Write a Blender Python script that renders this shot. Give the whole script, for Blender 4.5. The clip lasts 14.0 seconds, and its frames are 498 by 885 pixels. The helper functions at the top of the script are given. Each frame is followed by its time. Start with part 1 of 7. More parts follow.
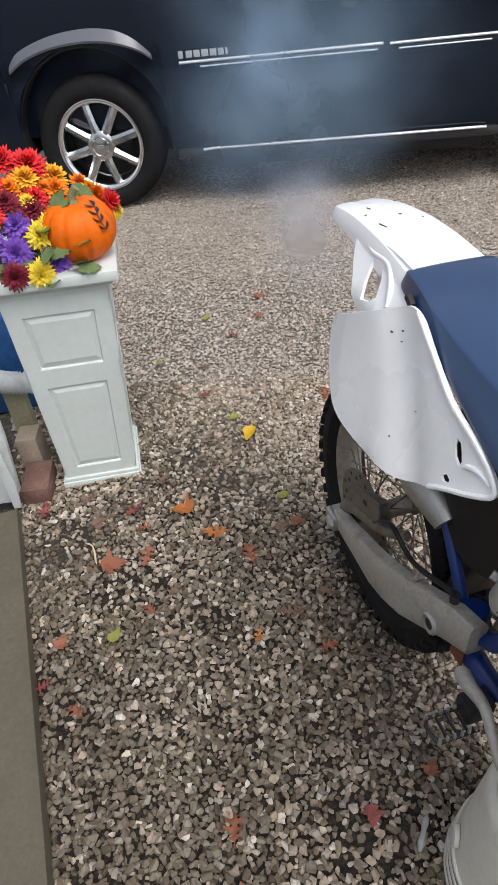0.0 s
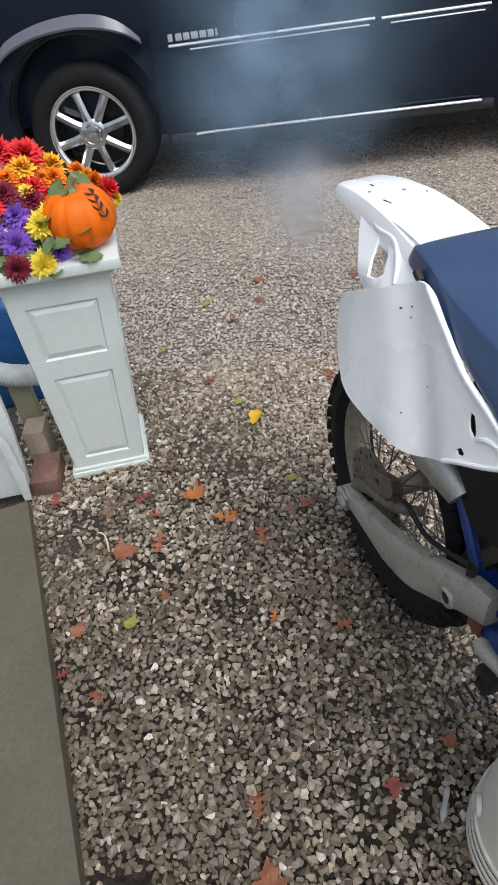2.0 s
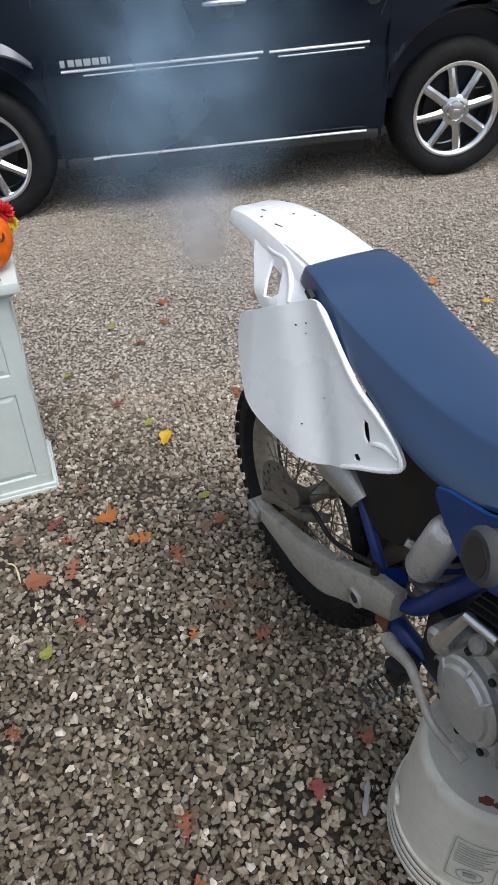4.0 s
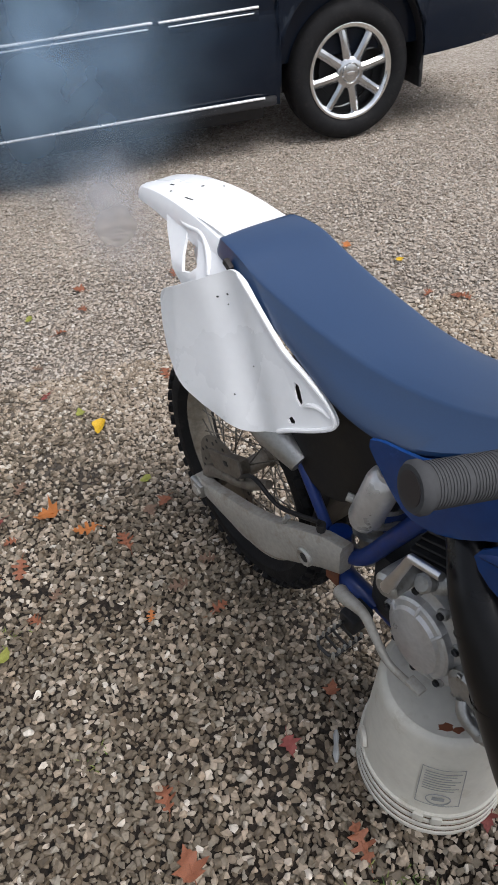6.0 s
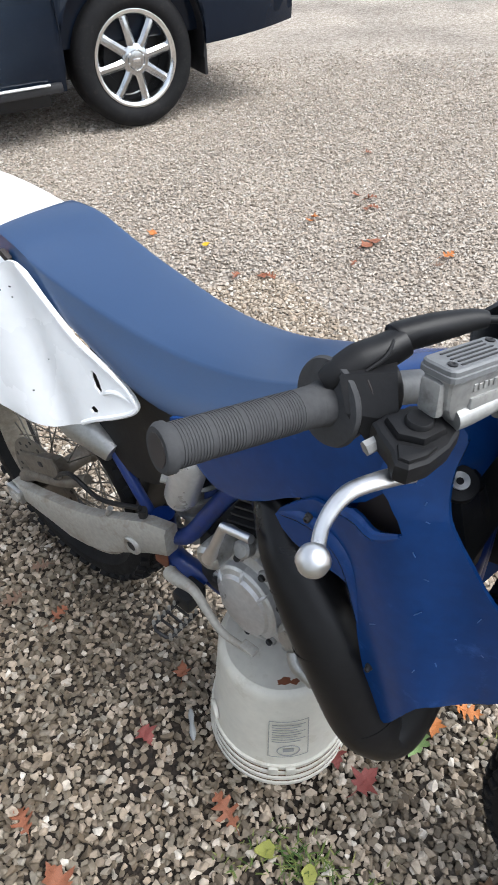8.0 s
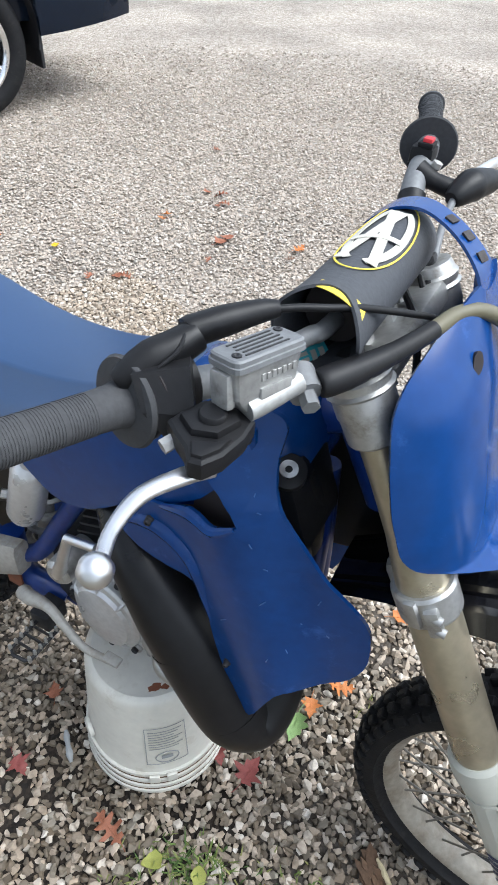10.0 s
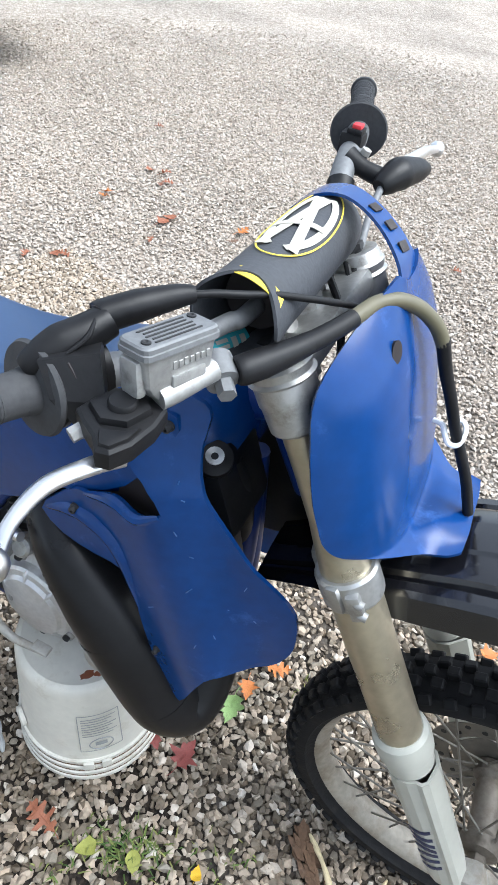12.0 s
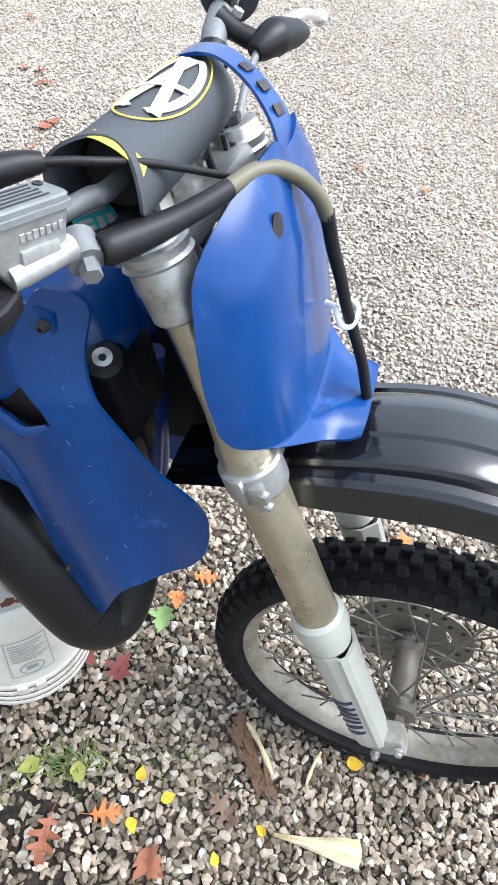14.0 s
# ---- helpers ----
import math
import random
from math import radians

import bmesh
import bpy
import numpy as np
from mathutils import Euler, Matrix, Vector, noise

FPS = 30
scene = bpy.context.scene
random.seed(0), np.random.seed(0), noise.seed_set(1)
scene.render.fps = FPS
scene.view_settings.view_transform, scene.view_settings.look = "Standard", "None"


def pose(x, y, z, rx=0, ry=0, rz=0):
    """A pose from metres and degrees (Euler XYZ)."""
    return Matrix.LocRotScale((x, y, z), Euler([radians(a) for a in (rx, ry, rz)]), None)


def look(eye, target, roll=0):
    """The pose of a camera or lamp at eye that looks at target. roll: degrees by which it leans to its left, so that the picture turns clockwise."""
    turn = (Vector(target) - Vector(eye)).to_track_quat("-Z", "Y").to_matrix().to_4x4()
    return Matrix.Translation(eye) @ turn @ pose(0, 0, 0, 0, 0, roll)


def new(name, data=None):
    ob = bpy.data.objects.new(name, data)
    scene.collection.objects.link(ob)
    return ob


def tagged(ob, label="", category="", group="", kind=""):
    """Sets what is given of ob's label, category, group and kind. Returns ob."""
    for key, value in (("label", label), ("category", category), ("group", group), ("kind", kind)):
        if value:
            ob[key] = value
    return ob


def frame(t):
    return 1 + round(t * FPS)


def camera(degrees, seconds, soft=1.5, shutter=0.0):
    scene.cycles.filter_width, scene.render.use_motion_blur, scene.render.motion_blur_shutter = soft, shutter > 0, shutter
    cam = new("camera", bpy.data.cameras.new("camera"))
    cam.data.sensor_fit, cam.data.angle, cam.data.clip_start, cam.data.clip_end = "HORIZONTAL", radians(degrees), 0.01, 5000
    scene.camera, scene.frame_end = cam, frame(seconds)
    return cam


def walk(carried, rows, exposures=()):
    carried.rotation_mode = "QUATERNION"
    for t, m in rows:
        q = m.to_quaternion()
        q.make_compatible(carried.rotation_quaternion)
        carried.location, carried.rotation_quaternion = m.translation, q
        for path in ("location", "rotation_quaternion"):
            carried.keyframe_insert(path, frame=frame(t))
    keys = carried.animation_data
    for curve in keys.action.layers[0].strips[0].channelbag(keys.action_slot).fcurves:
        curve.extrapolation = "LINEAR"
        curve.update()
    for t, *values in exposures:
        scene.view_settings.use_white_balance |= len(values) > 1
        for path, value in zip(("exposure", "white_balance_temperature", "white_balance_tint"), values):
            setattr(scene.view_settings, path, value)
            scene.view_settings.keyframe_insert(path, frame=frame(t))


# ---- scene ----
cam = camera(43.0, 14.0, soft=1.5, shutter=0.3)
PATH = [
    (0, (1.309, -4.224, 1.426), (1.096, -2.695, 0.155), -6.7),
    (0.5, (1.3, -4.231, 1.43), (1.066, -2.713, 0.15), -7.0),
    (1, (1.308, -4.232, 1.424), (1.063, -2.726, 0.131), -9.4),
    (1.5, (1.294, -4.244, 1.428), (1.09, -2.727, 0.142), -7.8),
    (2, (1.29, -4.233, 1.424), (1.071, -2.732, 0.122), -9.0),
    (2.5, (1.261, -4.23, 1.439), (1.06, -2.713, 0.152), -5.9),
    (3, (1.28, -4.246, 1.438), (1.133, -2.743, 0.127), -6.8),
    (3.5, (1.311, -4.271, 1.436), (1.314, -2.73, 0.162), -7.5),
    (3.7, (1.302, -4.261, 1.433), (1.331, -2.719, 0.16), -6.0),
    (5.8, (1.315, -4.281, 1.449), (1.517, -2.815, 0.104), -7.5),
    (6, (1.298, -4.278, 1.434), (1.54, -2.818, 0.089), -7.0),
    (6.5, (1.296, -4.281, 1.431), (1.631, -2.854, 0.07), -6.6),
    (7, (1.307, -4.296, 1.428), (1.799, -2.924, 0.058), -5.2),
    (7.5, (1.342, -4.31, 1.429), (1.947, -2.996, 0.048), -5.7),
    (8, (1.348, -4.313, 1.423), (2.032, -3.049, 0.033), -1.5),
    (8.5, (1.368, -4.317, 1.42), (2.133, -3.1, 0.028), -0.6),
    (9, (1.373, -4.331, 1.42), (2.226, -3.165, 0.036), 1.4),
    (9.2, (1.376, -4.331, 1.419), (2.258, -3.187, 0.036), 2.1),
    (11.3, (1.431, -4.349, 1.414), (2.508, -3.436, -0.002), 6.2),
    (11.5, (1.43, -4.349, 1.414), (2.512, -3.449, -0.006), 6.7),
    (12, (1.421, -4.347, 1.416), (2.505, -3.437, 0.002), 8.9),
    (12.5, (1.434, -4.353, 1.408), (2.511, -3.47, -0.027), 8.9),
    (13, (1.459, -4.368, 1.385), (2.515, -3.671, -0.164), 7.0),
    (13.5, (1.456, -4.372, 1.384), (2.563, -3.782, -0.173), 11.2),
    (14, (1.439, -4.374, 1.386), (2.559, -3.779, -0.16), 12.9),
]
walk(cam, [(t, look(eye, target, roll)) for t, eye, target, roll in PATH],
     [(0, 0.3, 6400, 11), (2.0, 0.28, 6200, 9), (3.5, 0.28, 6100, 8), (6.0, 0.34, 6300, 11), (7.0, 0.6, 6300, 11), (8.0, 0.98, 6150, 8), (9.0, 1.1, 6000, 7), (11.5, 1.28, 5850, 6), (13.0, 1.52, 5850, 6), (14.0, 1.60, 5850, 7)])

# ---- light ----
world = bpy.data.worlds.new("overcast_sky")
scene.world = world
world.use_nodes = True
wn = world.node_tree.nodes
sky = wn.new("ShaderNodeTexSky")
sky.sky_type, sky.sun_disc = "NISHITA", False
sky.sun_elevation, sky.sun_rotation = radians(60), radians(140)
sky.air_density, sky.dust_density, sky.ozone_density = 1.0, 3.0, 1.0
veil = wn.new("ShaderNodeHueSaturation")
veil.inputs["Saturation"].default_value = 0.35
world.node_tree.links.new(sky.outputs[0], veil.inputs["Color"])
world.node_tree.links.new(veil.outputs[0], wn["Background"].inputs[0])
wn["Background"].inputs[1].default_value = 0.15
sun = new("sun", bpy.data.lights.new("sun", "SUN"))
sun.data.energy, sun.data.angle, sun.data.color = 1.5, radians(40), (1.0, 0.97, 0.93)
sun.matrix_world = look((0, 0, 10), (-3.6, 4.4, 0))


# ---- materials ----
def material(name, color, rough=0.6, metal=0.0, vary=0.12, scale=8.0, grain=60.0, bump=0.15, coat=0.0, dirt=None, dirt_amount=0.0,
             island=0.0, depth=0.004, spec=0.5):
    """Principled surface whose colour varies at two scales, with fine relief; dirt: a second colour in blotches."""
    m = bpy.data.materials.new(name)
    m.use_nodes = True
    n, l = m.node_tree.nodes, m.node_tree.links
    p = n["Principled BSDF"]
    p.inputs["Metallic"].default_value = metal
    p.inputs["Coat Weight"].default_value = coat
    p.inputs["Coat Roughness"].default_value = 0.05
    p.inputs["Specular IOR Level"].default_value = spec
    co = n.new("ShaderNodeTexCoord")
    big, fine = n.new("ShaderNodeTexNoise"), n.new("ShaderNodeTexNoise")
    big.inputs["Scale"].default_value, fine.inputs["Scale"].default_value = scale, grain
    big.inputs["Detail"].default_value, fine.inputs["Detail"].default_value = 5, 3
    for t in (big, fine):
        l.new(co.outputs["Object"], t.inputs["Vector"])
    add = n.new("ShaderNodeMath")
    add.operation = "ADD"
    l.new(big.outputs["Fac"], add.inputs[0])
    l.new(fine.outputs["Fac"], add.inputs[1])
    span = n.new("ShaderNodeMapRange")
    span.inputs["From Min"].default_value, span.inputs["From Max"].default_value = 0.6, 1.4
    span.inputs["To Min"].default_value, span.inputs["To Max"].default_value = 1 - vary, 1 + vary
    l.new(add.outputs[0], span.inputs["Value"])
    mul = n.new("ShaderNodeMix")
    mul.data_type, mul.blend_type = "RGBA", "MULTIPLY"
    mul.inputs["Factor"].default_value = 1
    mul.inputs["A"].default_value = (*color, 1)
    l.new(span.outputs[0], mul.inputs["B"])
    out = mul.outputs["Result"]
    if dirt is not None:
        blot = n.new("ShaderNodeTexNoise")
        blot.inputs["Scale"].default_value, blot.inputs["Detail"].default_value = scale * 1.7, 8
        blot.inputs["Roughness"].default_value = 0.7
        l.new(co.outputs["Object"], blot.inputs["Vector"])
        ramp = n.new("ShaderNodeMapRange")
        ramp.inputs["From Min"].default_value, ramp.inputs["From Max"].default_value = 0.62 - dirt_amount * 0.3, 0.75
        l.new(blot.outputs["Fac"], ramp.inputs["Value"])
        mix = n.new("ShaderNodeMix")
        mix.data_type = "RGBA"
        mix.inputs["B"].default_value = (*dirt, 1)
        l.new(out, mix.inputs["A"])
        l.new(ramp.outputs[0], mix.inputs["Factor"])
        out = mix.outputs["Result"]
    l.new(out, p.inputs["Base Color"])
    rr = n.new("ShaderNodeMapRange")
    rr.inputs["From Min"].default_value, rr.inputs["From Max"].default_value = 0.3, 0.7
    rr.inputs["To Min"].default_value, rr.inputs["To Max"].default_value = max(0.02, rough * 0.8), min(1, rough * 1.2)
    l.new(big.outputs["Fac"], rr.inputs["Value"])
    l.new(rr.outputs[0], p.inputs["Roughness"])
    if bump:
        b = n.new("ShaderNodeBump")
        b.inputs["Strength"].default_value, b.inputs["Distance"].default_value = bump, depth
        l.new(fine.outputs["Fac"], b.inputs["Height"])
        l.new(b.outputs[0], p.inputs["Normal"])
    return m


def ramp_material(name, stops, rough=0.85, grain=80.0, source="island", bump=0.3, depth=0.003):
    """Stones, petals, leaves: a colour for each island or object from a ramp, broken by fine noise."""
    m = bpy.data.materials.new(name)
    m.use_nodes = True
    n, l = m.node_tree.nodes, m.node_tree.links
    p = n["Principled BSDF"]
    p.inputs["Roughness"].default_value = rough
    ramp = n.new("ShaderNodeValToRGB")
    ramp.color_ramp.interpolation = "LINEAR"
    while len(ramp.color_ramp.elements) < len(stops):
        ramp.color_ramp.elements.new(0.5)
    for e, (at, c) in zip(ramp.color_ramp.elements, stops):
        e.position, e.color = at, (*c, 1)
    if source == "island":
        src = n.new("ShaderNodeNewGeometry").outputs["Random Per Island"]
    else:
        src = n.new("ShaderNodeObjectInfo").outputs["Random"]
    l.new(src, ramp.inputs[0])
    co, tex = n.new("ShaderNodeTexCoord"), n.new("ShaderNodeTexNoise")
    tex.inputs["Scale"].default_value, tex.inputs["Detail"].default_value = grain, 6
    tex.inputs["Roughness"].default_value = 0.65
    l.new(co.outputs["Object"], tex.inputs["Vector"])
    span = n.new("ShaderNodeMapRange")
    span.inputs["From Min"].default_value, span.inputs["From Max"].default_value = 0.3, 0.7
    span.inputs["To Min"].default_value, span.inputs["To Max"].default_value = 0.72, 1.22
    l.new(tex.outputs["Fac"], span.inputs["Value"])
    mul = n.new("ShaderNodeMix")
    mul.data_type, mul.blend_type = "RGBA", "MULTIPLY"
    mul.inputs["Factor"].default_value = 1
    l.new(ramp.outputs[0], mul.inputs["A"])
    l.new(span.outputs[0], mul.inputs["B"])
    l.new(mul.outputs["Result"], p.inputs["Base Color"])
    b = n.new("ShaderNodeBump")
    b.inputs["Strength"].default_value, b.inputs["Distance"].default_value = bump, depth
    l.new(tex.outputs["Fac"], b.inputs["Height"])
    l.new(b.outputs[0], p.inputs["Normal"])
    return m


M_SOIL = material("dark_soil", (0.085, 0.072, 0.06), 0.95, vary=0.4, scale=3, grain=40, bump=0.8, depth=0.01)
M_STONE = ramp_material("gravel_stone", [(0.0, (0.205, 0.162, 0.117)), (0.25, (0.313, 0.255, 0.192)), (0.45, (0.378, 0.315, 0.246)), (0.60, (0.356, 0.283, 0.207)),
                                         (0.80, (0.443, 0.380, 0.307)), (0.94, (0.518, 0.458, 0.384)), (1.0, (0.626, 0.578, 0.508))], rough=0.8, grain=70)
M_STONE_DARK = ramp_material("dark_gravel_stone", [(0.0, (0.077, 0.057, 0.036)), (0.25, (0.122, 0.096, 0.067)), (0.45, (0.158, 0.130, 0.093)), (0.60, (0.140, 0.104, 0.068)),
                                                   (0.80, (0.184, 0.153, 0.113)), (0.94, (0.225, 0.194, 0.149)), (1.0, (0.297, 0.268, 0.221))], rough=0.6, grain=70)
M_STONE_PALE = ramp_material("pale_gravel_stone", [(0.0, (0.30, 0.250, 0.200)), (0.20, (0.38, 0.325, 0.268)), (0.45, (0.43, 0.376, 0.318)), (0.58, (0.40, 0.332, 0.266)),
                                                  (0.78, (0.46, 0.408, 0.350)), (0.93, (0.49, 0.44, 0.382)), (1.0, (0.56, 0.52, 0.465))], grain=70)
M_STRIP = material("bright_moulding", (0.90, 0.91, 0.93), 0.38, metal=0.7, vary=0.05, scale=10, grain=60, bump=0.0)
M_BADGE = material("pale_badge", (0.50, 0.51, 0.53), 0.4, metal=0.2, vary=0.05, bump=0.0)
M_SPOKE = material("dull_spoke", (0.20, 0.185, 0.16), 0.55, metal=0.6, vary=0.2, scale=30, grain=90, bump=0.0)
M_RIM_MUD = material("muddy_rim", (0.33, 0.30, 0.25), 0.6, metal=0.4, vary=0.25, scale=10, grain=90, bump=0.1, dirt=(0.17, 0.13, 0.09), dirt_amount=0.5, depth=0.001)
M_SCUFF_BLUE = material("pale_blue_scuff", (0.045, 0.13, 0.34), 0.6, vary=0.3, scale=60, bump=0.0)
M_CONCRETE = material("wet_concrete", (0.112, 0.097, 0.067), 0.7, vary=0.25, scale=3, grain=90, bump=0.35, dirt=(0.080, 0.071, 0.048), dirt_amount=0.5)
M_PAINT_BLACK = material("black_car_paint", (0.006, 0.010, 0.019), 0.14, vary=0.1, scale=2, grain=20, bump=0.0, coat=0.15, dirt=(0.012, 0.016, 0.025), dirt_amount=0.1, spec=0.2)
M_TRIM_BLACK = material("black_plastic_trim", (0.018, 0.018, 0.02), 0.55, vary=0.2, scale=10, grain=200, bump=0.15)
M_RUBBER = material("tyre_rubber", (0.009, 0.009, 0.010), 0.75, vary=0.25, scale=12, grain=150, bump=0.2, dirt=(0.026, 0.024, 0.022), dirt_amount=0.25, spec=0.25)
M_CHROME = material("chrome", (0.86, 0.87, 0.88), 0.16, metal=1.0, vary=0.06, scale=10, grain=60, bump=0.02)
M_RIM = material("polished_rim", (0.56, 0.57, 0.58), 0.22, metal=1.0, vary=0.15, scale=14, grain=80, bump=0.03)
M_DARK = material("dark_metal", (0.03, 0.03, 0.032), 0.6, metal=0.4, vary=0.3, scale=14, grain=90, bump=0.2)
M_GLASS = material("tinted_glass", (0.012, 0.014, 0.016), 0.05, vary=0.05, scale=2, grain=10, bump=0.0, coat=0.5)
M_PLANTER = material("painted_planter", (0.60, 0.65, 0.63), 0.5, vary=0.05, scale=5, grain=40, bump=0.08, dirt=(0.56, 0.60, 0.50), dirt_amount=0.15)
M_PUMPKIN = material("pumpkin_skin", (0.74, 0.135, 0.002), 0.5, vary=0.16, scale=14, grain=50, bump=0.12, spec=0.25)
M_STEM = material("pumpkin_stem", (0.22, 0.24, 0.12), 0.8, vary=0.35, scale=40, grain=160, bump=0.5)
# flat black for painted marks and for shade in gaps and hollows
M_MARK_SHADE = material("black_mark_and_shade", (0.02, 0.015, 0.015), 0.6, vary=0.2, bump=0.0)
M_WHITE_WOOD = material("white_painted_wood", (0.55, 0.58, 0.58), 0.6, vary=0.1, scale=6, grain=80, bump=0.2, dirt=(0.35, 0.33, 0.3), dirt_amount=0.35)
M_BRICK = material("red_brick", (0.16, 0.085, 0.065), 0.9, vary=0.3, scale=14, grain=120, bump=0.5, dirt=(0.2, 0.17, 0.14), dirt_amount=0.3)
M_BRICK_TAN = material("tan_brick", (0.34, 0.27, 0.21), 0.9, vary=0.25, scale=14, grain=120, bump=0.5)
# grey that carries the sky's reflection on the black flare
M_FLARE_SKY = material("fender_sky_reflection", (0.115, 0.12, 0.145), 0.35, vary=0.08, scale=4, grain=40, bump=0.0, coat=0.3)
M_LID = material("grey_lid", (0.17, 0.175, 0.18), 0.6, metal=0.3, vary=0.2, scale=30, grain=200, bump=0.2, depth=0.001)
M_SIDING = material("white_siding", (0.62, 0.64, 0.64), 0.55, vary=0.06, scale=2, grain=40, bump=0.1)
M_WHITE_PLASTIC = material("white_plastic", (0.90, 0.91, 0.92), 0.28, vary=0.03, scale=6, grain=60, bump=0.04, dirt=(0.84, 0.84, 0.83), dirt_amount=0.02, depth=0.001)
M_BLUE = material("blue_plastic", (0.006, 0.041, 0.168), 0.20, vary=0.16, scale=9, grain=60, bump=0.05, dirt=(0.035, 0.10, 0.32), dirt_amount=0.14, depth=0.001, spec=0.32)
M_SEAT = material("blue_vinyl", (0.010, 0.040, 0.112), 0.36, vary=0.10, scale=5, grain=420, bump=0.15, depth=0.0003, spec=0.95)
M_FRAME_BLUE = material("blue_frame_paint", (0.006, 0.03, 0.17), 0.35, vary=0.2, scale=14, grain=60, bump=0.05, dirt=(0.030, 0.035, 0.075), dirt_amount=0.25)
M_ALU = material("cast_aluminium", (0.46, 0.46, 0.45), 0.42, metal=0.85, vary=0.16, scale=16, grain=160, bump=0.15, dirt=(0.2, 0.18, 0.15), dirt_amount=0.3, depth=0.001)
M_ALU_DIRTY = material("dusty_aluminium", (0.40, 0.385, 0.35), 0.6, metal=0.35, vary=0.2, scale=10, grain=120, bump=0.15, dirt=(0.24, 0.20, 0.15), dirt_amount=0.4, depth=0.001)
M_POLISHED = material("polished_aluminium", (0.74, 0.74, 0.75), 0.33, metal=1.0, vary=0.08, scale=30, grain=90, bump=0.03)
M_POLISHED_DULL = material("brushed_canister", (0.60, 0.60, 0.60), 0.32, metal=0.55, vary=0.15, scale=20, grain=120, bump=0.05, depth=0.001)
M_FORK = material("bronze_fork_tube", (0.43, 0.385, 0.285), 0.30, metal=0.75, vary=0.15, scale=14, grain=90, bump=0.03)
M_BLACK = material("black_plastic", (0.008, 0.008, 0.009), 0.48, vary=0.3, scale=14, grain=160, bump=0.2, depth=0.001, spec=0.28, dirt=(0.018, 0.016, 0.015), dirt_amount=0.15)
M_FENDER_BLACK = material("scuffed_black_plastic", (0.006, 0.006, 0.008), 0.16, vary=0.2, scale=6, grain=60, bump=0.04, dirt=(0.02, 0.02, 0.024), dirt_amount=0.15, depth=0.001, spec=0.6, coat=0.5)
M_GRIP = material("grip_rubber", (0.048, 0.049, 0.052), 0.8, vary=0.2, scale=20, grain=220, bump=0.3, depth=0.001, spec=0.35)
M_PIPE = material("sooty_pipe", (0.0075, 0.0075, 0.0085), 0.32, metal=0.0, vary=0.3, scale=9, grain=70, bump=0.1, dirt=(0.024, 0.022, 0.021), dirt_amount=0.12, depth=0.001, spec=0.28)
M_BUCKET = material("white_bucket", (0.66, 0.64, 0.57), 0.5, vary=0.08, scale=9, grain=60, bump=0.06, dirt=(0.48, 0.44, 0.36), dirt_amount=0.22, depth=0.001)
M_GREY_PRINT = material("grey_print", (0.30, 0.31, 0.31), 0.6, vary=0.15, bump=0.0)
M_YELLOW = material("yellow_print", (0.75, 0.58, 0.06), 0.6, vary=0.1, bump=0.0)
M_CREAM = material("cream_print", (0.50, 0.48, 0.42), 0.7, vary=0.12, scale=20, bump=0.05)
M_PAD = material("grey_vinyl_pad", (0.052, 0.055, 0.062), 0.6, vary=0.2, scale=12, grain=260, bump=0.3, depth=0.001, spec=0.3)
M_GUARD = material("ivory_plastic", (0.42, 0.42, 0.37), 0.4, vary=0.06, scale=9, grain=60, bump=0.05, dirt=(0.45, 0.43, 0.37), dirt_amount=0.2, depth=0.001)
M_CASE = material("grey_cast_case", (0.36, 0.36, 0.35), 0.45, metal=0.55, vary=0.2, scale=18, grain=160, bump=0.3, dirt=(0.14, 0.13, 0.12), dirt_amount=0.3, depth=0.001)
M_CALIPER = material("oily_caliper", (0.16, 0.14, 0.115), 0.55, metal=0.3, vary=0.3, scale=20, grain=120, bump=0.2, dirt=(0.07, 0.055, 0.04), dirt_amount=0.5, depth=0.001)
M_NAVY = material("navy_print", (0.02, 0.025, 0.07), 0.5, vary=0.1, bump=0.0)
M_TEAL = material("teal_print", (0.06, 0.42, 0.50), 0.5, vary=0.1, bump=0.0)
M_RED = material("red_plastic", (0.65, 0.04, 0.05), 0.5, vary=0.1, bump=0.0)
M_RUST = material("rust_stain", (0.16, 0.055, 0.025), 0.9, vary=0.4, scale=40, bump=0.2)
M_HOSE = material("olive_hose", (0.115, 0.103, 0.062), 0.5, vary=0.12, scale=20, bump=0.05)
M_HUSK = material("dry_husk", (0.62, 0.52, 0.32), 0.8, vary=0.2, scale=20, grain=120, bump=0.4)
M_TWIG = material("dry_twig", (0.12, 0.07, 0.04), 0.9, vary=0.35, scale=30, grain=150, bump=0.5)
M_GRASS = ramp_material("grass_blade", [(0, (0.05, 0.10, 0.02)), (0.5, (0.10, 0.16, 0.03)), (1, (0.22, 0.22, 0.07))], rough=0.7, grain=40)


# ---- mesh helpers ----
def finish(bm, name, mat, sharp=38, smooth=True):
    """Turns a bmesh into a mesh with smooth faces and sharp creases."""
    bmesh.ops.recalc_face_normals(bm, faces=bm.faces)
    if smooth:
        for e in bm.edges:
            e.smooth = len(e.link_faces) == 2 and e.calc_face_angle(0) < radians(sharp)
        for f in bm.faces:
            f.smooth = True
    me = bpy.data.meshes.new(name)
    bm.to_mesh(me)
    bm.free()
    me.materials.append(mat)
    return me


def part(name, bm, mat, parent=None, label="", sharp=38):
    ob = new(name, finish(bm, name, mat, sharp) if isinstance(bm, bmesh.types.BMesh) else bm)
    ob.parent = parent
    return tagged(ob, label)


def thing(name, label, category, m=None, group="", kind=""):
    ob = tagged(new(name), label, category, group, kind)
    ob.empty_display_size = 0.05
    if m is not None:
        ob.matrix_world = m
    return ob


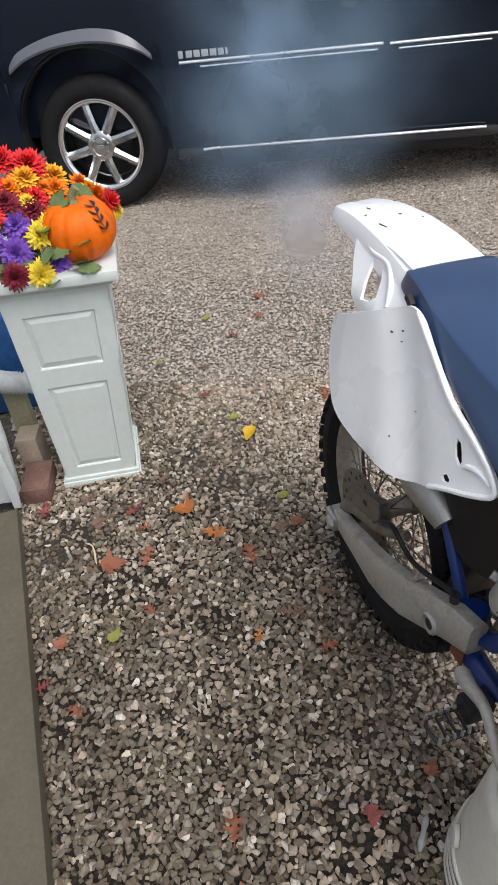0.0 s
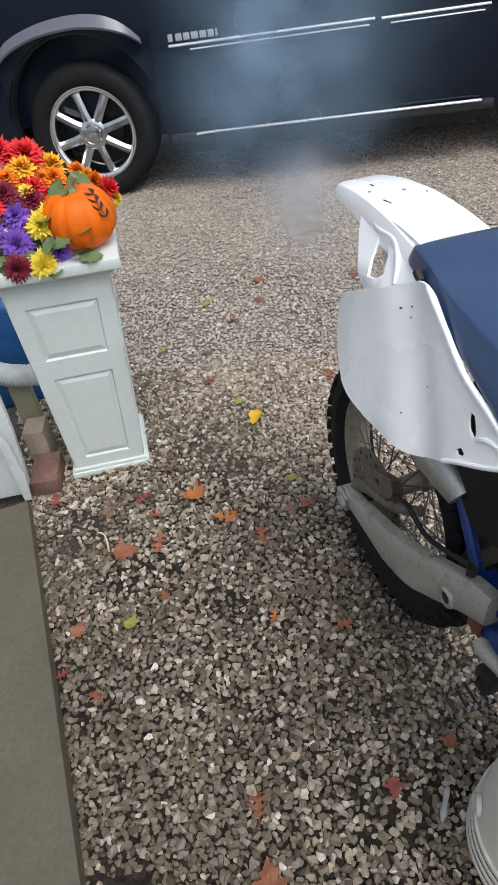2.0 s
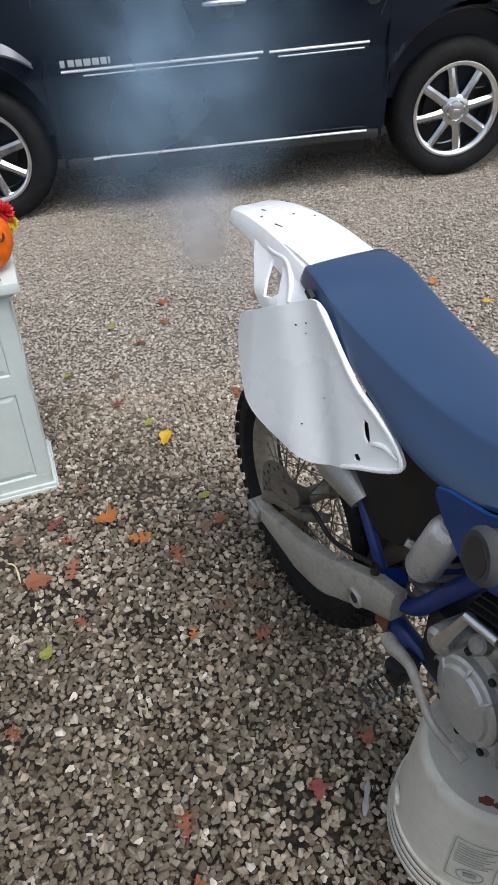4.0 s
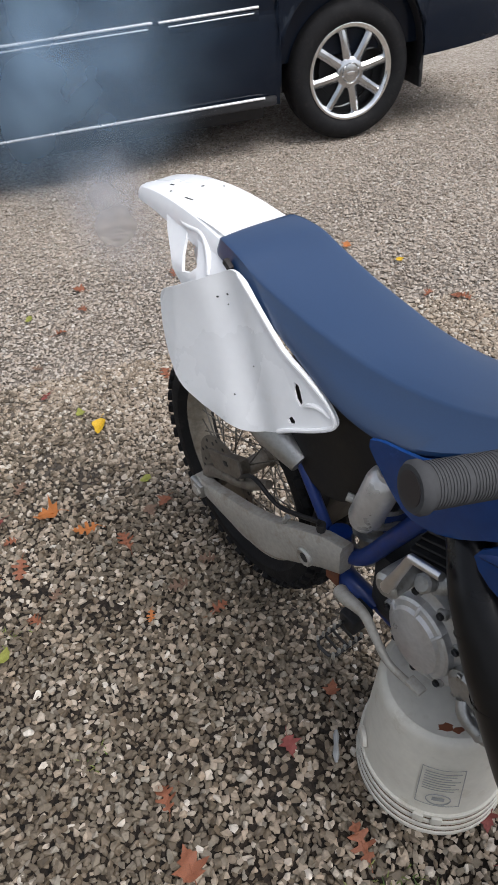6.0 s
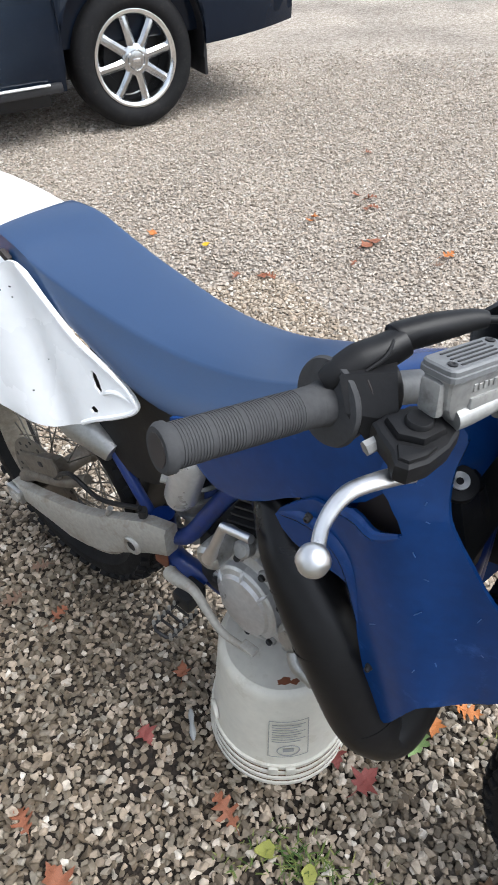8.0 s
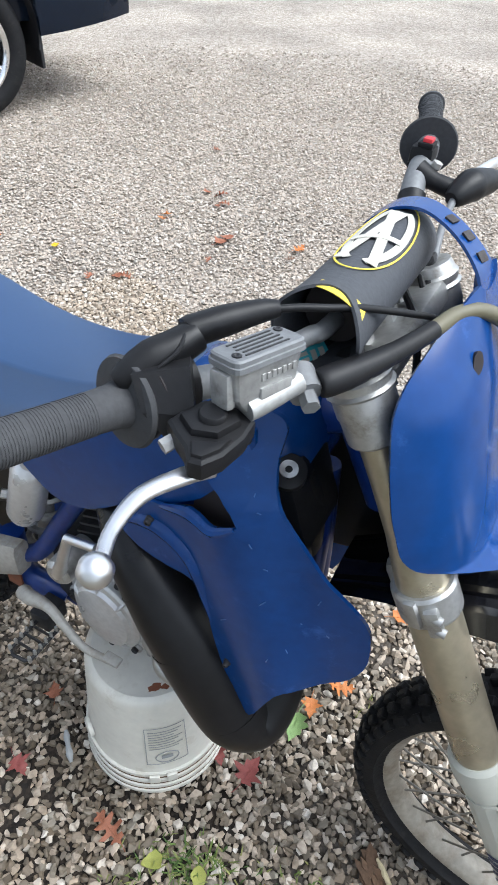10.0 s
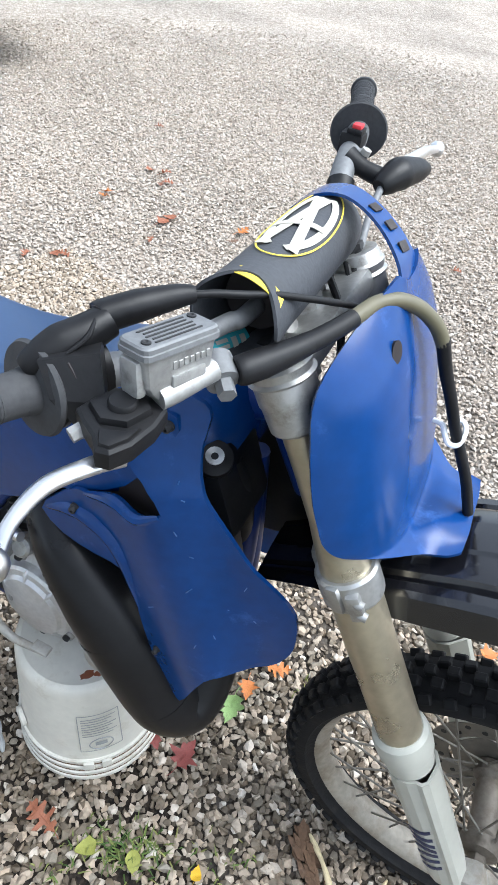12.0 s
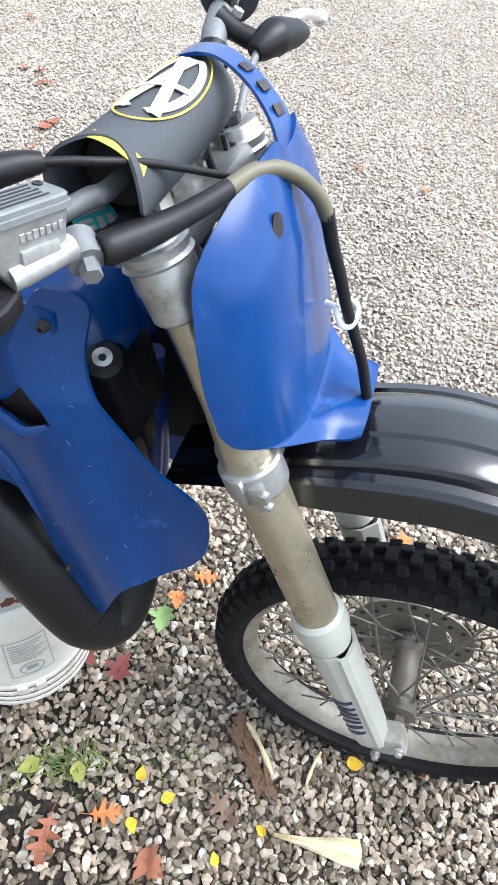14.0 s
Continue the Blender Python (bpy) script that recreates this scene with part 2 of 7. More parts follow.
def box(sx, sy, sz, c=(0, 0, 0), bevel=0.0, m=None, bm=None, seg=2):
    own = bmesh.new()
    bmesh.ops.create_cube(own, size=1)
    bmesh.ops.scale(own, vec=(sx, sy, sz), verts=own.verts)
    if bevel:
        bmesh.ops.bevel(own, geom=own.edges, offset=bevel, segments=seg, affect="EDGES", profile=0.6)
    bmesh.ops.transform(own, matrix=Matrix.Translation(c) @ (m or Matrix()), verts=own.verts)
    return join(bm, own)


def join(bm, own):
    if bm is None:
        return own
    me = bpy.data.meshes.new("join")
    own.to_mesh(me)
    own.free()
    bm.from_mesh(me)
    bpy.data.meshes.remove(me)
    return bm


def smooth_path(pts, step=6, closed=False):
    """Catmull-Rom through the points."""
    p = [Vector(v) for v in pts]
    if len(p) < 3:
        return p
    out = []
    n = len(p)
    for i in range(n if closed else n - 1):
        if closed:
            a, b, c, d = p[(i - 1) % n], p[i], p[(i + 1) % n], p[(i + 2) % n]
        else:
            a, b, c, d = p[max(i - 1, 0)], p[i], p[i + 1], p[min(i + 2, n - 1)]
        for k in range(step):
            t = k / step
            out.append(0.5 * ((2 * b) + (c - a) * t + (2 * a - 5 * b + 4 * c - d) * t * t + (3 * b - 3 * c + d - a) * t ** 3))
    if not closed:
        out.append(p[-1])
    return out


def loft(rings, bm=None, cap=True, closed=False):
    """Skins rings of equal count."""
    own = bmesh.new()
    rows = [[own.verts.new(v) for v in r] for r in rings]
    n = len(rows[0])
    for i in range(len(rows) if closed else len(rows) - 1):
        a, b = rows[i], rows[(i + 1) % len(rows)]
        for k in range(n):
            own.faces.new((a[k], a[(k + 1) % n], b[(k + 1) % n], b[k]))
    if cap and not closed:
        own.faces.new(rows[0][::-1])
        own.faces.new(rows[-1])
    return join(bm, own)


def sheet(rows, thick, bm=None):
    """A curved sheet through a grid of points, given thickness along its normals."""
    own = bmesh.new()
    g = [[own.verts.new(v) for v in r] for r in rows]
    for i in range(len(g) - 1):
        for k in range(len(g[0]) - 1):
            own.faces.new((g[i][k], g[i][k + 1], g[i + 1][k + 1], g[i + 1][k]))
    bmesh.ops.recalc_face_normals(own, faces=own.faces)
    bmesh.ops.solidify(own, geom=own.faces[:], thickness=thick)
    return join(bm, own)


def tube(pts, r, n=12, bm=None, step=6, cap=True, smooth=True, flat=1.0):
    """A round bar along a path; r: one radius, or one for each point."""
    radii = list(r) if isinstance(r, (list, tuple)) else [r] * len(pts)
    path = smooth_path(pts, step) if smooth else [Vector(v) for v in pts]
    rings, side = [], None
    for i, p in enumerate(path):
        t = (path[min(i + 1, len(path) - 1)] - path[max(i - 1, 0)]).normalized()
        if side is None:
            side = t.orthogonal().normalized()
            if abs(t.z) < 0.95:
                side = t.cross(Vector((0, 0, 1))).normalized()
        side = (side - t * side.dot(t)).normalized()
        other = t.cross(side)
        f = i / max(1, len(path) - 1) * (len(radii) - 1)
        k = min(int(f), len(radii) - 2) if len(radii) > 1 else 0
        rad = radii[k] + (radii[min(k + 1, len(radii) - 1)] - radii[k]) * (f - k)
        rings.append([p + (side * math.cos(a) + other * math.sin(a) * flat) * rad for a in (2 * math.pi * j / n for j in range(n))])
    return loft(rings, bm, cap)


def lathe(profile, n=32, m=None, bm=None, cap=True):
    """Turns (radius, height) pairs about z."""
    rings = [[(r * math.cos(2 * math.pi * k / n), r * math.sin(2 * math.pi * k / n), z) for k in range(n)] for r, z in profile]
    own = loft(rings, None, cap)
    if m is not None:
        bmesh.ops.transform(own, matrix=m, verts=own.verts)
    return join(bm, own)


def slab(outline, thick, m=None, bevel=0.0, bm=None, round_step=0, seg=2):
    """A flat outline (x, y) with thickness along z, centred on z = 0."""
    pts = [(v[0], v[1], 0) for v in outline]
    if round_step:
        pts = smooth_path(pts, round_step, closed=True)
    own = bmesh.new()
    f = own.faces.new([own.verts.new(v) for v in pts])
    if f.normal.z < 0:
        f.normal_flip()
    got = bmesh.ops.extrude_face_region(own, geom=[f])
    bmesh.ops.translate(own, vec=(0, 0, thick), verts=[v for v in got["geom"] if isinstance(v, bmesh.types.BMVert)])
    bmesh.ops.translate(own, vec=(0, 0, -thick / 2), verts=own.verts)
    if bevel:
        rim = [e for e in own.edges if len({round(v.co.z, 5) for v in e.verts}) == 1]
        bmesh.ops.bevel(own, geom=rim, offset=bevel, segments=seg, affect="EDGES", profile=0.6)
    if m is not None:
        bmesh.ops.transform(own, matrix=m, verts=own.verts)
    return join(bm, own)


SIDE = Matrix(((1, 0, 0, 0), (0, 0, -1, 0), (0, 1, 0, 0), (0, 0, 0, 1)))  # lays (x, y) outlines into the x-z plane, facing -y


def at(x, y, z):
    return Matrix.Translation((x, y, z))


# ---- ground ----
def build_ground():
    """One sheet of soil to the horizon, finer and slightly uneven round the camera's way."""
    xs = [-400, -60, -15] + [-6 + 0.5 * i for i in range(33)] + [20, 60, 400]
    ys = [-400, -60, -15] + [-8 + 0.5 * i for i in range(41)] + [25, 60, 400]
    bm = bmesh.new()
    g = [[bm.verts.new((x, y, 0.004 * noise.noise(Vector((x * 0.5, y * 0.5, 3))) - 0.004)) for y in ys] for x in xs]
    for i in range(len(xs) - 1):
        for k in range(len(ys) - 1):
            bm.faces.new((g[i][k], g[i + 1][k], g[i + 1][k + 1], g[i][k + 1]))
    me = finish(bm, "ground", M_GROUND)
    return tagged(new("ground", me), "wide drive of dark soil under crushed stone", "ground", kind="structure")


def far_gravel_material():
    """Soil that turns to crushed-stone speckle, for the ground past the loose stones."""
    m = bpy.data.materials.new("gravel_ground")
    m.use_nodes = True
    n, l = m.node_tree.nodes, m.node_tree.links
    p = n["Principled BSDF"]
    p.inputs["Roughness"].default_value = 0.95
    co = n.new("ShaderNodeTexCoord")
    vor = n.new("ShaderNodeTexVoronoi")
    vor.inputs["Scale"].default_value = 64
    l.new(co.outputs["Object"], vor.inputs["Vector"])
    sep = n.new("ShaderNodeSeparateColor")
    l.new(vor.outputs["Color"], sep.inputs[0])
    ramp = n.new("ShaderNodeValToRGB")
    stops = [(0.0, (0.22, 0.180, 0.140)), (0.28, (0.29, 0.246, 0.20)), (0.62, (0.37, 0.323, 0.272)), (1.0, (0.48, 0.432, 0.375))]
    while len(ramp.color_ramp.elements) < 4:
        ramp.color_ramp.elements.new(0.5)
    for e, (a, c) in zip(ramp.color_ramp.elements, stops):
        e.position, e.color = a, (*c, 1)
    l.new(sep.outputs[0], ramp.inputs[0])
    big = n.new("ShaderNodeTexNoise")
    big.inputs["Scale"].default_value, big.inputs["Detail"].default_value = 1.2, 6
    l.new(co.outputs["Object"], big.inputs["Vector"])
    span = n.new("ShaderNodeMapRange")
    span.inputs["From Min"].default_value, span.inputs["From Max"].default_value = 0.3, 0.7
    span.inputs["To Min"].default_value, span.inputs["To Max"].default_value = 0.7, 1.15
    l.new(big.outputs["Fac"], span.inputs["Value"])
    mul = n.new("ShaderNodeMix")
    mul.data_type, mul.blend_type = "RGBA", "MULTIPLY"
    mul.inputs["Factor"].default_value = 1
    l.new(ramp.outputs[0], mul.inputs["A"])
    l.new(span.outputs[0], mul.inputs["B"])
    sepxyz, edge = n.new("ShaderNodeSeparateXYZ"), n.new("ShaderNodeMapRange")
    l.new(co.outputs["Object"], sepxyz.inputs[0])
    ragged = n.new("ShaderNodeMath")
    ragged.operation = "MULTIPLY_ADD"
    l.new(big.outputs["Fac"], ragged.inputs[0])
    ragged.inputs[1].default_value = 2.4
    l.new(sepxyz.outputs["Y"], ragged.inputs[2])
    edge.inputs["From Min"].default_value, edge.inputs["From Max"].default_value = -1.9, 0.6
    away, farther, either = n.new("ShaderNodeVectorMath"), n.new("ShaderNodeMath"), n.new("ShaderNodeMath")
    away.operation = "DOT_PRODUCT"
    away.inputs[1].default_value = (0.921, 0.389, 0)
    l.new(co.outputs["Object"], away.inputs[0])
    farther.operation = "MULTIPLY_ADD"
    l.new(big.outputs["Fac"], farther.inputs[0])
    farther.inputs[1].default_value = 2.4
    shift = n.new("ShaderNodeMath")
    shift.operation = "ADD"
    shift.inputs[1].default_value = -2.8
    l.new(away.outputs["Value"], shift.inputs[0])
    l.new(shift.outputs[0], farther.inputs[2])
    either.operation = "MAXIMUM"
    l.new(ragged.outputs[0], either.inputs[0])
    l.new(farther.outputs[0], either.inputs[1])
    l.new(either.outputs[0], edge.inputs["Value"])
    grit = n.new("ShaderNodeTexVoronoi")
    grit.inputs["Scale"].default_value = 110
    l.new(co.outputs["Object"], grit.inputs["Vector"])
    tone, speck = n.new("ShaderNodeSeparateColor"), n.new("ShaderNodeValToRGB")
    l.new(grit.outputs["Color"], tone.inputs[0])
    l.new(tone.outputs[0], speck.inputs[0])
    speck.color_ramp.elements[0].color, speck.color_ramp.elements[1].color = (0.005, 0.0035, 0.0025, 1), (0.030, 0.021, 0.014, 1)
    soil = n.new("ShaderNodeMix")
    soil.data_type = "RGBA"
    l.new(speck.outputs[0], soil.inputs["A"])
    l.new(edge.outputs[0], soil.inputs["Factor"])
    l.new(mul.outputs["Result"], soil.inputs["B"])
    l.new(soil.outputs["Result"], p.inputs["Base Color"])
    b = n.new("ShaderNodeBump")
    b.inputs["Strength"].default_value, b.inputs["Distance"].default_value = 0.8, 0.012
    l.new(vor.outputs["Distance"], b.inputs["Height"])
    b.invert = True
    l.new(b.outputs[0], p.inputs["Normal"])
    return m


M_GROUND = far_gravel_material()
ground = build_ground()


def stone_shapes(count, seed, corners):
    """Broken stones: the hulls of a few corners thrown on a squarish lump."""
    rng = random.Random(seed)
    shapes = []
    for _ in range(count):
        bm = bmesh.new()
        for _ in range(corners):
            d = Vector((rng.gauss(0, 1), rng.gauss(0, 1), rng.gauss(0, 1)))
            d /= (abs(d.x) ** 3 + abs(d.y) ** 3 + abs(d.z) ** 3) ** (1 / 3)
            bm.verts.new(d * rng.uniform(0.86, 1.1))
        got = bmesh.ops.convex_hull(bm, input=bm.verts[:])
        bmesh.ops.delete(bm, geom=list({v for v in got["geom_interior"] + got["geom_unused"] if isinstance(v, bmesh.types.BMVert)}), context="VERTS")
        bm.verts.index_update()
        shapes.append((np.array([v.co[:] for v in bm.verts]), np.array([[v.index for v in f.verts] for f in bm.faces if len(f.verts) == 3])))
        bm.free()
    return shapes


def scatter_stones(name, label, pitch, place, lo, hi, seed, corners=10, mat=None, spread=1.6, tall=0.65):
    """Loose crushed stones in one mesh, each one a broken lump turned its own way."""
    rng = np.random.default_rng(seed)
    xy = place(rng, pitch)
    shapes = stone_shapes(24, seed, corners)
    pick = rng.integers(0, len(shapes), len(xy))
    all_v, all_f, start = [], [], 0
    for k, (base, tri) in enumerate(shapes):
        at_xy = xy[pick == k]
        n, nv = len(at_xy), len(base)
        size = lo + (hi - lo) * rng.random(n) ** spread
        v = base[None] * np.stack([0.95 + 0.5 * rng.random(n), 0.75 + 0.3 * rng.random(n), tall + 0.35 * rng.random(n)], 1)[:, None]
        a, b = rng.random(n) * 2 * np.pi, (rng.random(n) - 0.5) * 1.1
        ca, sa, cb, sb = np.cos(a), np.sin(a), np.cos(b), np.sin(b)
        x, y, z = v[..., 0], v[..., 1], v[..., 2]
        y, z = y * cb[:, None] - z * sb[:, None], y * sb[:, None] + z * cb[:, None]
        x, y = x * ca[:, None] - y * sa[:, None], x * sa[:, None] + y * ca[:, None]
        v = np.stack([x, y, z], -1) * size[:, None, None]
        v[..., 0] += at_xy[:, 0, None]
        v[..., 1] += at_xy[:, 1, None]
        v[..., 2] += (-0.004 + 0.010 * rng.random(n))[:, None]
        all_v.append(v.reshape(-1, 3))
        all_f.append((tri[None] + nv * np.arange(n)[:, None, None] + start).reshape(-1, 3))
        start += n * nv
    v, f = np.concatenate(all_v), np.concatenate(all_f)
    me = bpy.data.meshes.new(name)
    me.vertices.add(len(v))
    me.vertices.foreach_set("co", v.reshape(-1).astype(np.float32))
    me.loops.add(f.size)
    me.loops.foreach_set("vertex_index", f.reshape(-1).astype(np.int32))
    me.polygons.add(len(f))
    me.polygons.foreach_set("loop_start", np.arange(0, f.size, 3, dtype=np.int32))
    me.update(calc_edges=True)
    me.validate()
    me.shade_flat()
    me.materials.append(mat or M_STONE)
    return tagged(new(name, me), label, "gravel", kind="stuff")


def darker(p):
    """Share of darker, browner stones: most by the house, with a ragged edge towards the open drive."""
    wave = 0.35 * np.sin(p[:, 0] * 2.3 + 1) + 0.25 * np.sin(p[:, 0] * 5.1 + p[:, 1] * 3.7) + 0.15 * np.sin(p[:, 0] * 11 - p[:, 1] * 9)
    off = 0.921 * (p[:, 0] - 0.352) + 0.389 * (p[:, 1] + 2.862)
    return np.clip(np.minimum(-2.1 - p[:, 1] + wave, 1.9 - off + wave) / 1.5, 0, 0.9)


def off_the_step(p):
    return p[p[:, 0] > 0.30 + (-2.75 - p[:, 1]) * 0.425]


def laid(rng, x0, x1, y0, y1, pitch):
    """Stones lying side by side: a shaken lattice, each second row set off by half."""
    gx, gy = np.meshgrid(np.arange(x0, x1, pitch), np.arange(y0, y1, pitch * 0.9), indexing="ij")
    gx = gx + pitch * 0.5 * (np.arange(gx.shape[1]) % 2)[None]
    p = np.stack([gx.ravel(), gy.ravel()], 1)
    return off_the_step(p + rng.uniform(-0.45, 0.45, p.shape) * pitch)


def nearby(p):
    """Which stones lie in the near field."""
    return (p[:, 0] > 0.2) & (p[:, 0] < 2.7) & (p[:, 1] < -2.1) & (p[:, 1] > -5.0)


def bare(p):
    """Small patches where the soil shows through, most of them beside the house."""
    patch = np.sin(p[:, 0] * 6.3 + 2 * np.sin(p[:, 1] * 4)) * np.sin(p[:, 1] * 7.1 + p[:, 0] * 2) + 0.4 * np.sin(p[:, 0] * 17 + p[:, 1] * 5) * np.sin(p[:, 1] * 19)
    return np.clip((patch - 0.45) * 1.1, 0, 0.6) * np.clip(darker(p) * 1.4, 0.1, 1)


def near_grey(rng, pitch):
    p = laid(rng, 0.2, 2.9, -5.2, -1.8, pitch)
    return p[(darker(p) < np.random.default_rng(9).random(len(p))) & nearby(p) & (rng.random(len(p)) > bare(p))]


def near_dark(rng, pitch):
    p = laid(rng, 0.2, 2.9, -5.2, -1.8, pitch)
    return p[(darker(p) >= np.random.default_rng(9).random(len(p))) & nearby(p) & (rng.random(len(p)) > bare(p))]


def middle_field(rng, pitch):
    """Round the near field, under the vehicle and out over the drive, thinning out where stones get too small to tell apart."""
    p = laid(rng, -1.2, 8.0, -5.6, 1.2, pitch)
    ragged = rng.uniform(-0.5, 0.5, len(p)) + 0.3 * np.sin(p[:, 0] * 3.1 + p[:, 1] * 2.3)
    unseen = (p[:, 0] < ragged * 0.6) & (p[:, 1] < -2.4) | (p[:, 1] < -4.5 + 0.1 * (p[:, 0] - 2.9) + ragged) & (p[:, 0] > 4.2 + ragged) | (p[:, 1] < -5.3 + 0.5 * ragged)
    far = np.hypot(p[:, 0] - 1.4, p[:, 1] + 4.3)
    return p[~nearby(p) & ~unseen & (rng.random(len(p)) > np.clip((far - 4.4) / 2.4, 0, 1))]


GREY_TAN = "grey and tan crushed stone lying on the drive"
scatter_stones("gravel", GREY_TAN, 0.0124, near_grey, 0.0054, 0.0108, 1, 12, spread=1.3)
scatter_stones("damp_gravel", "dark brownish crushed stone in dark soil beside the house", 0.0124, near_dark, 0.0054, 0.0108, 1, 12, M_STONE_DARK, spread=1.3)
scatter_stones("gravel", GREY_TAN, 0.0165, middle_field, 0.0064, 0.0112, 2, 8, M_STONE_PALE, spread=1.2, tall=0.42)


# ---- parked vehicle ----
ARCH_R, SILL_Z = 0.475, 0.30


def low_edge(x):
    """The lower edge of the body side: the sill, raised over the wheels."""
    z = SILL_Z if x < 3.4 else SILL_Z + 0.14 + 0.06 * (x - 3.4)
    for wx in (0.0, 2.946):
        if abs(x - wx) < ARCH_R:
            z = max(z, 0.47 + math.sqrt(max(0.0, ARCH_R ** 2 - (x - wx) ** 2)) * 1.02)
    return z


def side_y(z, x=1.5):
    """How far out the body side stands at a height."""
    y = -0.035 + 0.05 * max(0, (0.55 - z) / 0.3) ** 1.5 + 0.35 * max(0, z - 1.12) ** 1.6
    y += 0.012 * math.exp(-((z - 0.80) / 0.035) ** 2)
    end = max(0, -0.45 - x) ** 2 * 0.5 + max(0, x - 3.5) ** 2 * 0.35
    return y + end


def build_wheel(parent, wx, angle):
    hub = tagged(new("wheel"), "chrome eight-spoke wheel")
    hub.parent = parent
    hub.matrix_local = at(wx, 0, 0.40) @ pose(0, 0, 0, 90, 0, 0)  # the wheel's own z points out, to -y
    tyre = lathe([(0.272, -0.005), (0.285, 0.012), (0.32, 0.022), (0.36, 0.016), (0.384, -0.004), (0.396, -0.03), (0.40, -0.09), (0.40, -0.20), (0.385, -0.25),
                  (0.32, -0.27), (0.27, -0.25)], 72, cap=False)
    part("tyre", tyre, M_RUBBER, hub, "black road tyre")
    rim = lathe([(0.274, -0.010), (0.272, 0.006), (0.262, 0.008), (0.250, 0.002), (0.236, -0.018), (0.232, -0.05), (0.235, -0.16), (0.25, -0.24), (0.268, -0.25)], 72, cap=False)
    part("rim", rim, M_CHROME, hub)
    part("brake_disc", lathe([(0.02, -0.12), (0.17, -0.12), (0.17, -0.14), (0.02, -0.14)], 40), M_DARK, hub)
    part("wheel_back", lathe([(0.02, -0.20), (0.236, -0.20), (0.236, -0.21), (0.02, -0.21)], 40), M_TRIM_BLACK, hub)
    sp = bmesh.new()
    for v, (r, w, top) in enumerate(((0.060, 0.030, 0.000), (0.12, 0.027, 0.004), (0.20, 0.026, -0.004), (0.250, 0.027, -0.014))):
        for y, z in ((-w, top - 0.016), (-w * 0.35, top), (w * 0.35, top), (w, top - 0.016), (w * 0.8, top - 0.06), (-w * 0.8, top - 0.06)):
            sp.verts.new((r, y, z))
    sp.verts.ensure_lookup_table()
    for i in range(3):
        for k in range(6):
            sp.faces.new([sp.verts[j] for j in (i * 6 + k, i * 6 + (k + 1) % 6, i * 6 + 6 + (k + 1) % 6, i * 6 + 6 + k)])
    sp.faces.new([sp.verts[j] for j in range(6)])
    sp.faces.new([sp.verts[18 + j] for j in range(6)])
    me = finish(sp, "spoke", M_RIM, 20)
    for k in range(8):
        s = new("spoke", me)
        s.parent = hub
        s.matrix_local = pose(0, 0, 0, 0, 0, angle + 45 * k)
    cap = lathe([(0.090, -0.03), (0.088, -0.006), (0.076, 0.004), (0.058, 0.007), (0.054, 0.003), (0.05, 0.008), (0.03, 0.012), (0.001, 0.013)], 40)
    part("centre_cap", cap, M_RIM, hub, "round chrome centre cap with a raised emblem")
    part("emblem", box(0.05, 0.018, 0.004, (0, 0, 0.013), 0.002), M_CHROME, hub)
    for k in range(6):
        a = radians(60 * k + 20)
        part("wheel_nut", lathe([(0.008, -0.01), (0.008, 0.006), (0.003, 0.009)], 8, at(0.052 * math.cos(a), 0.052 * math.sin(a), 0)), M_CHROME, hub)
    return hub


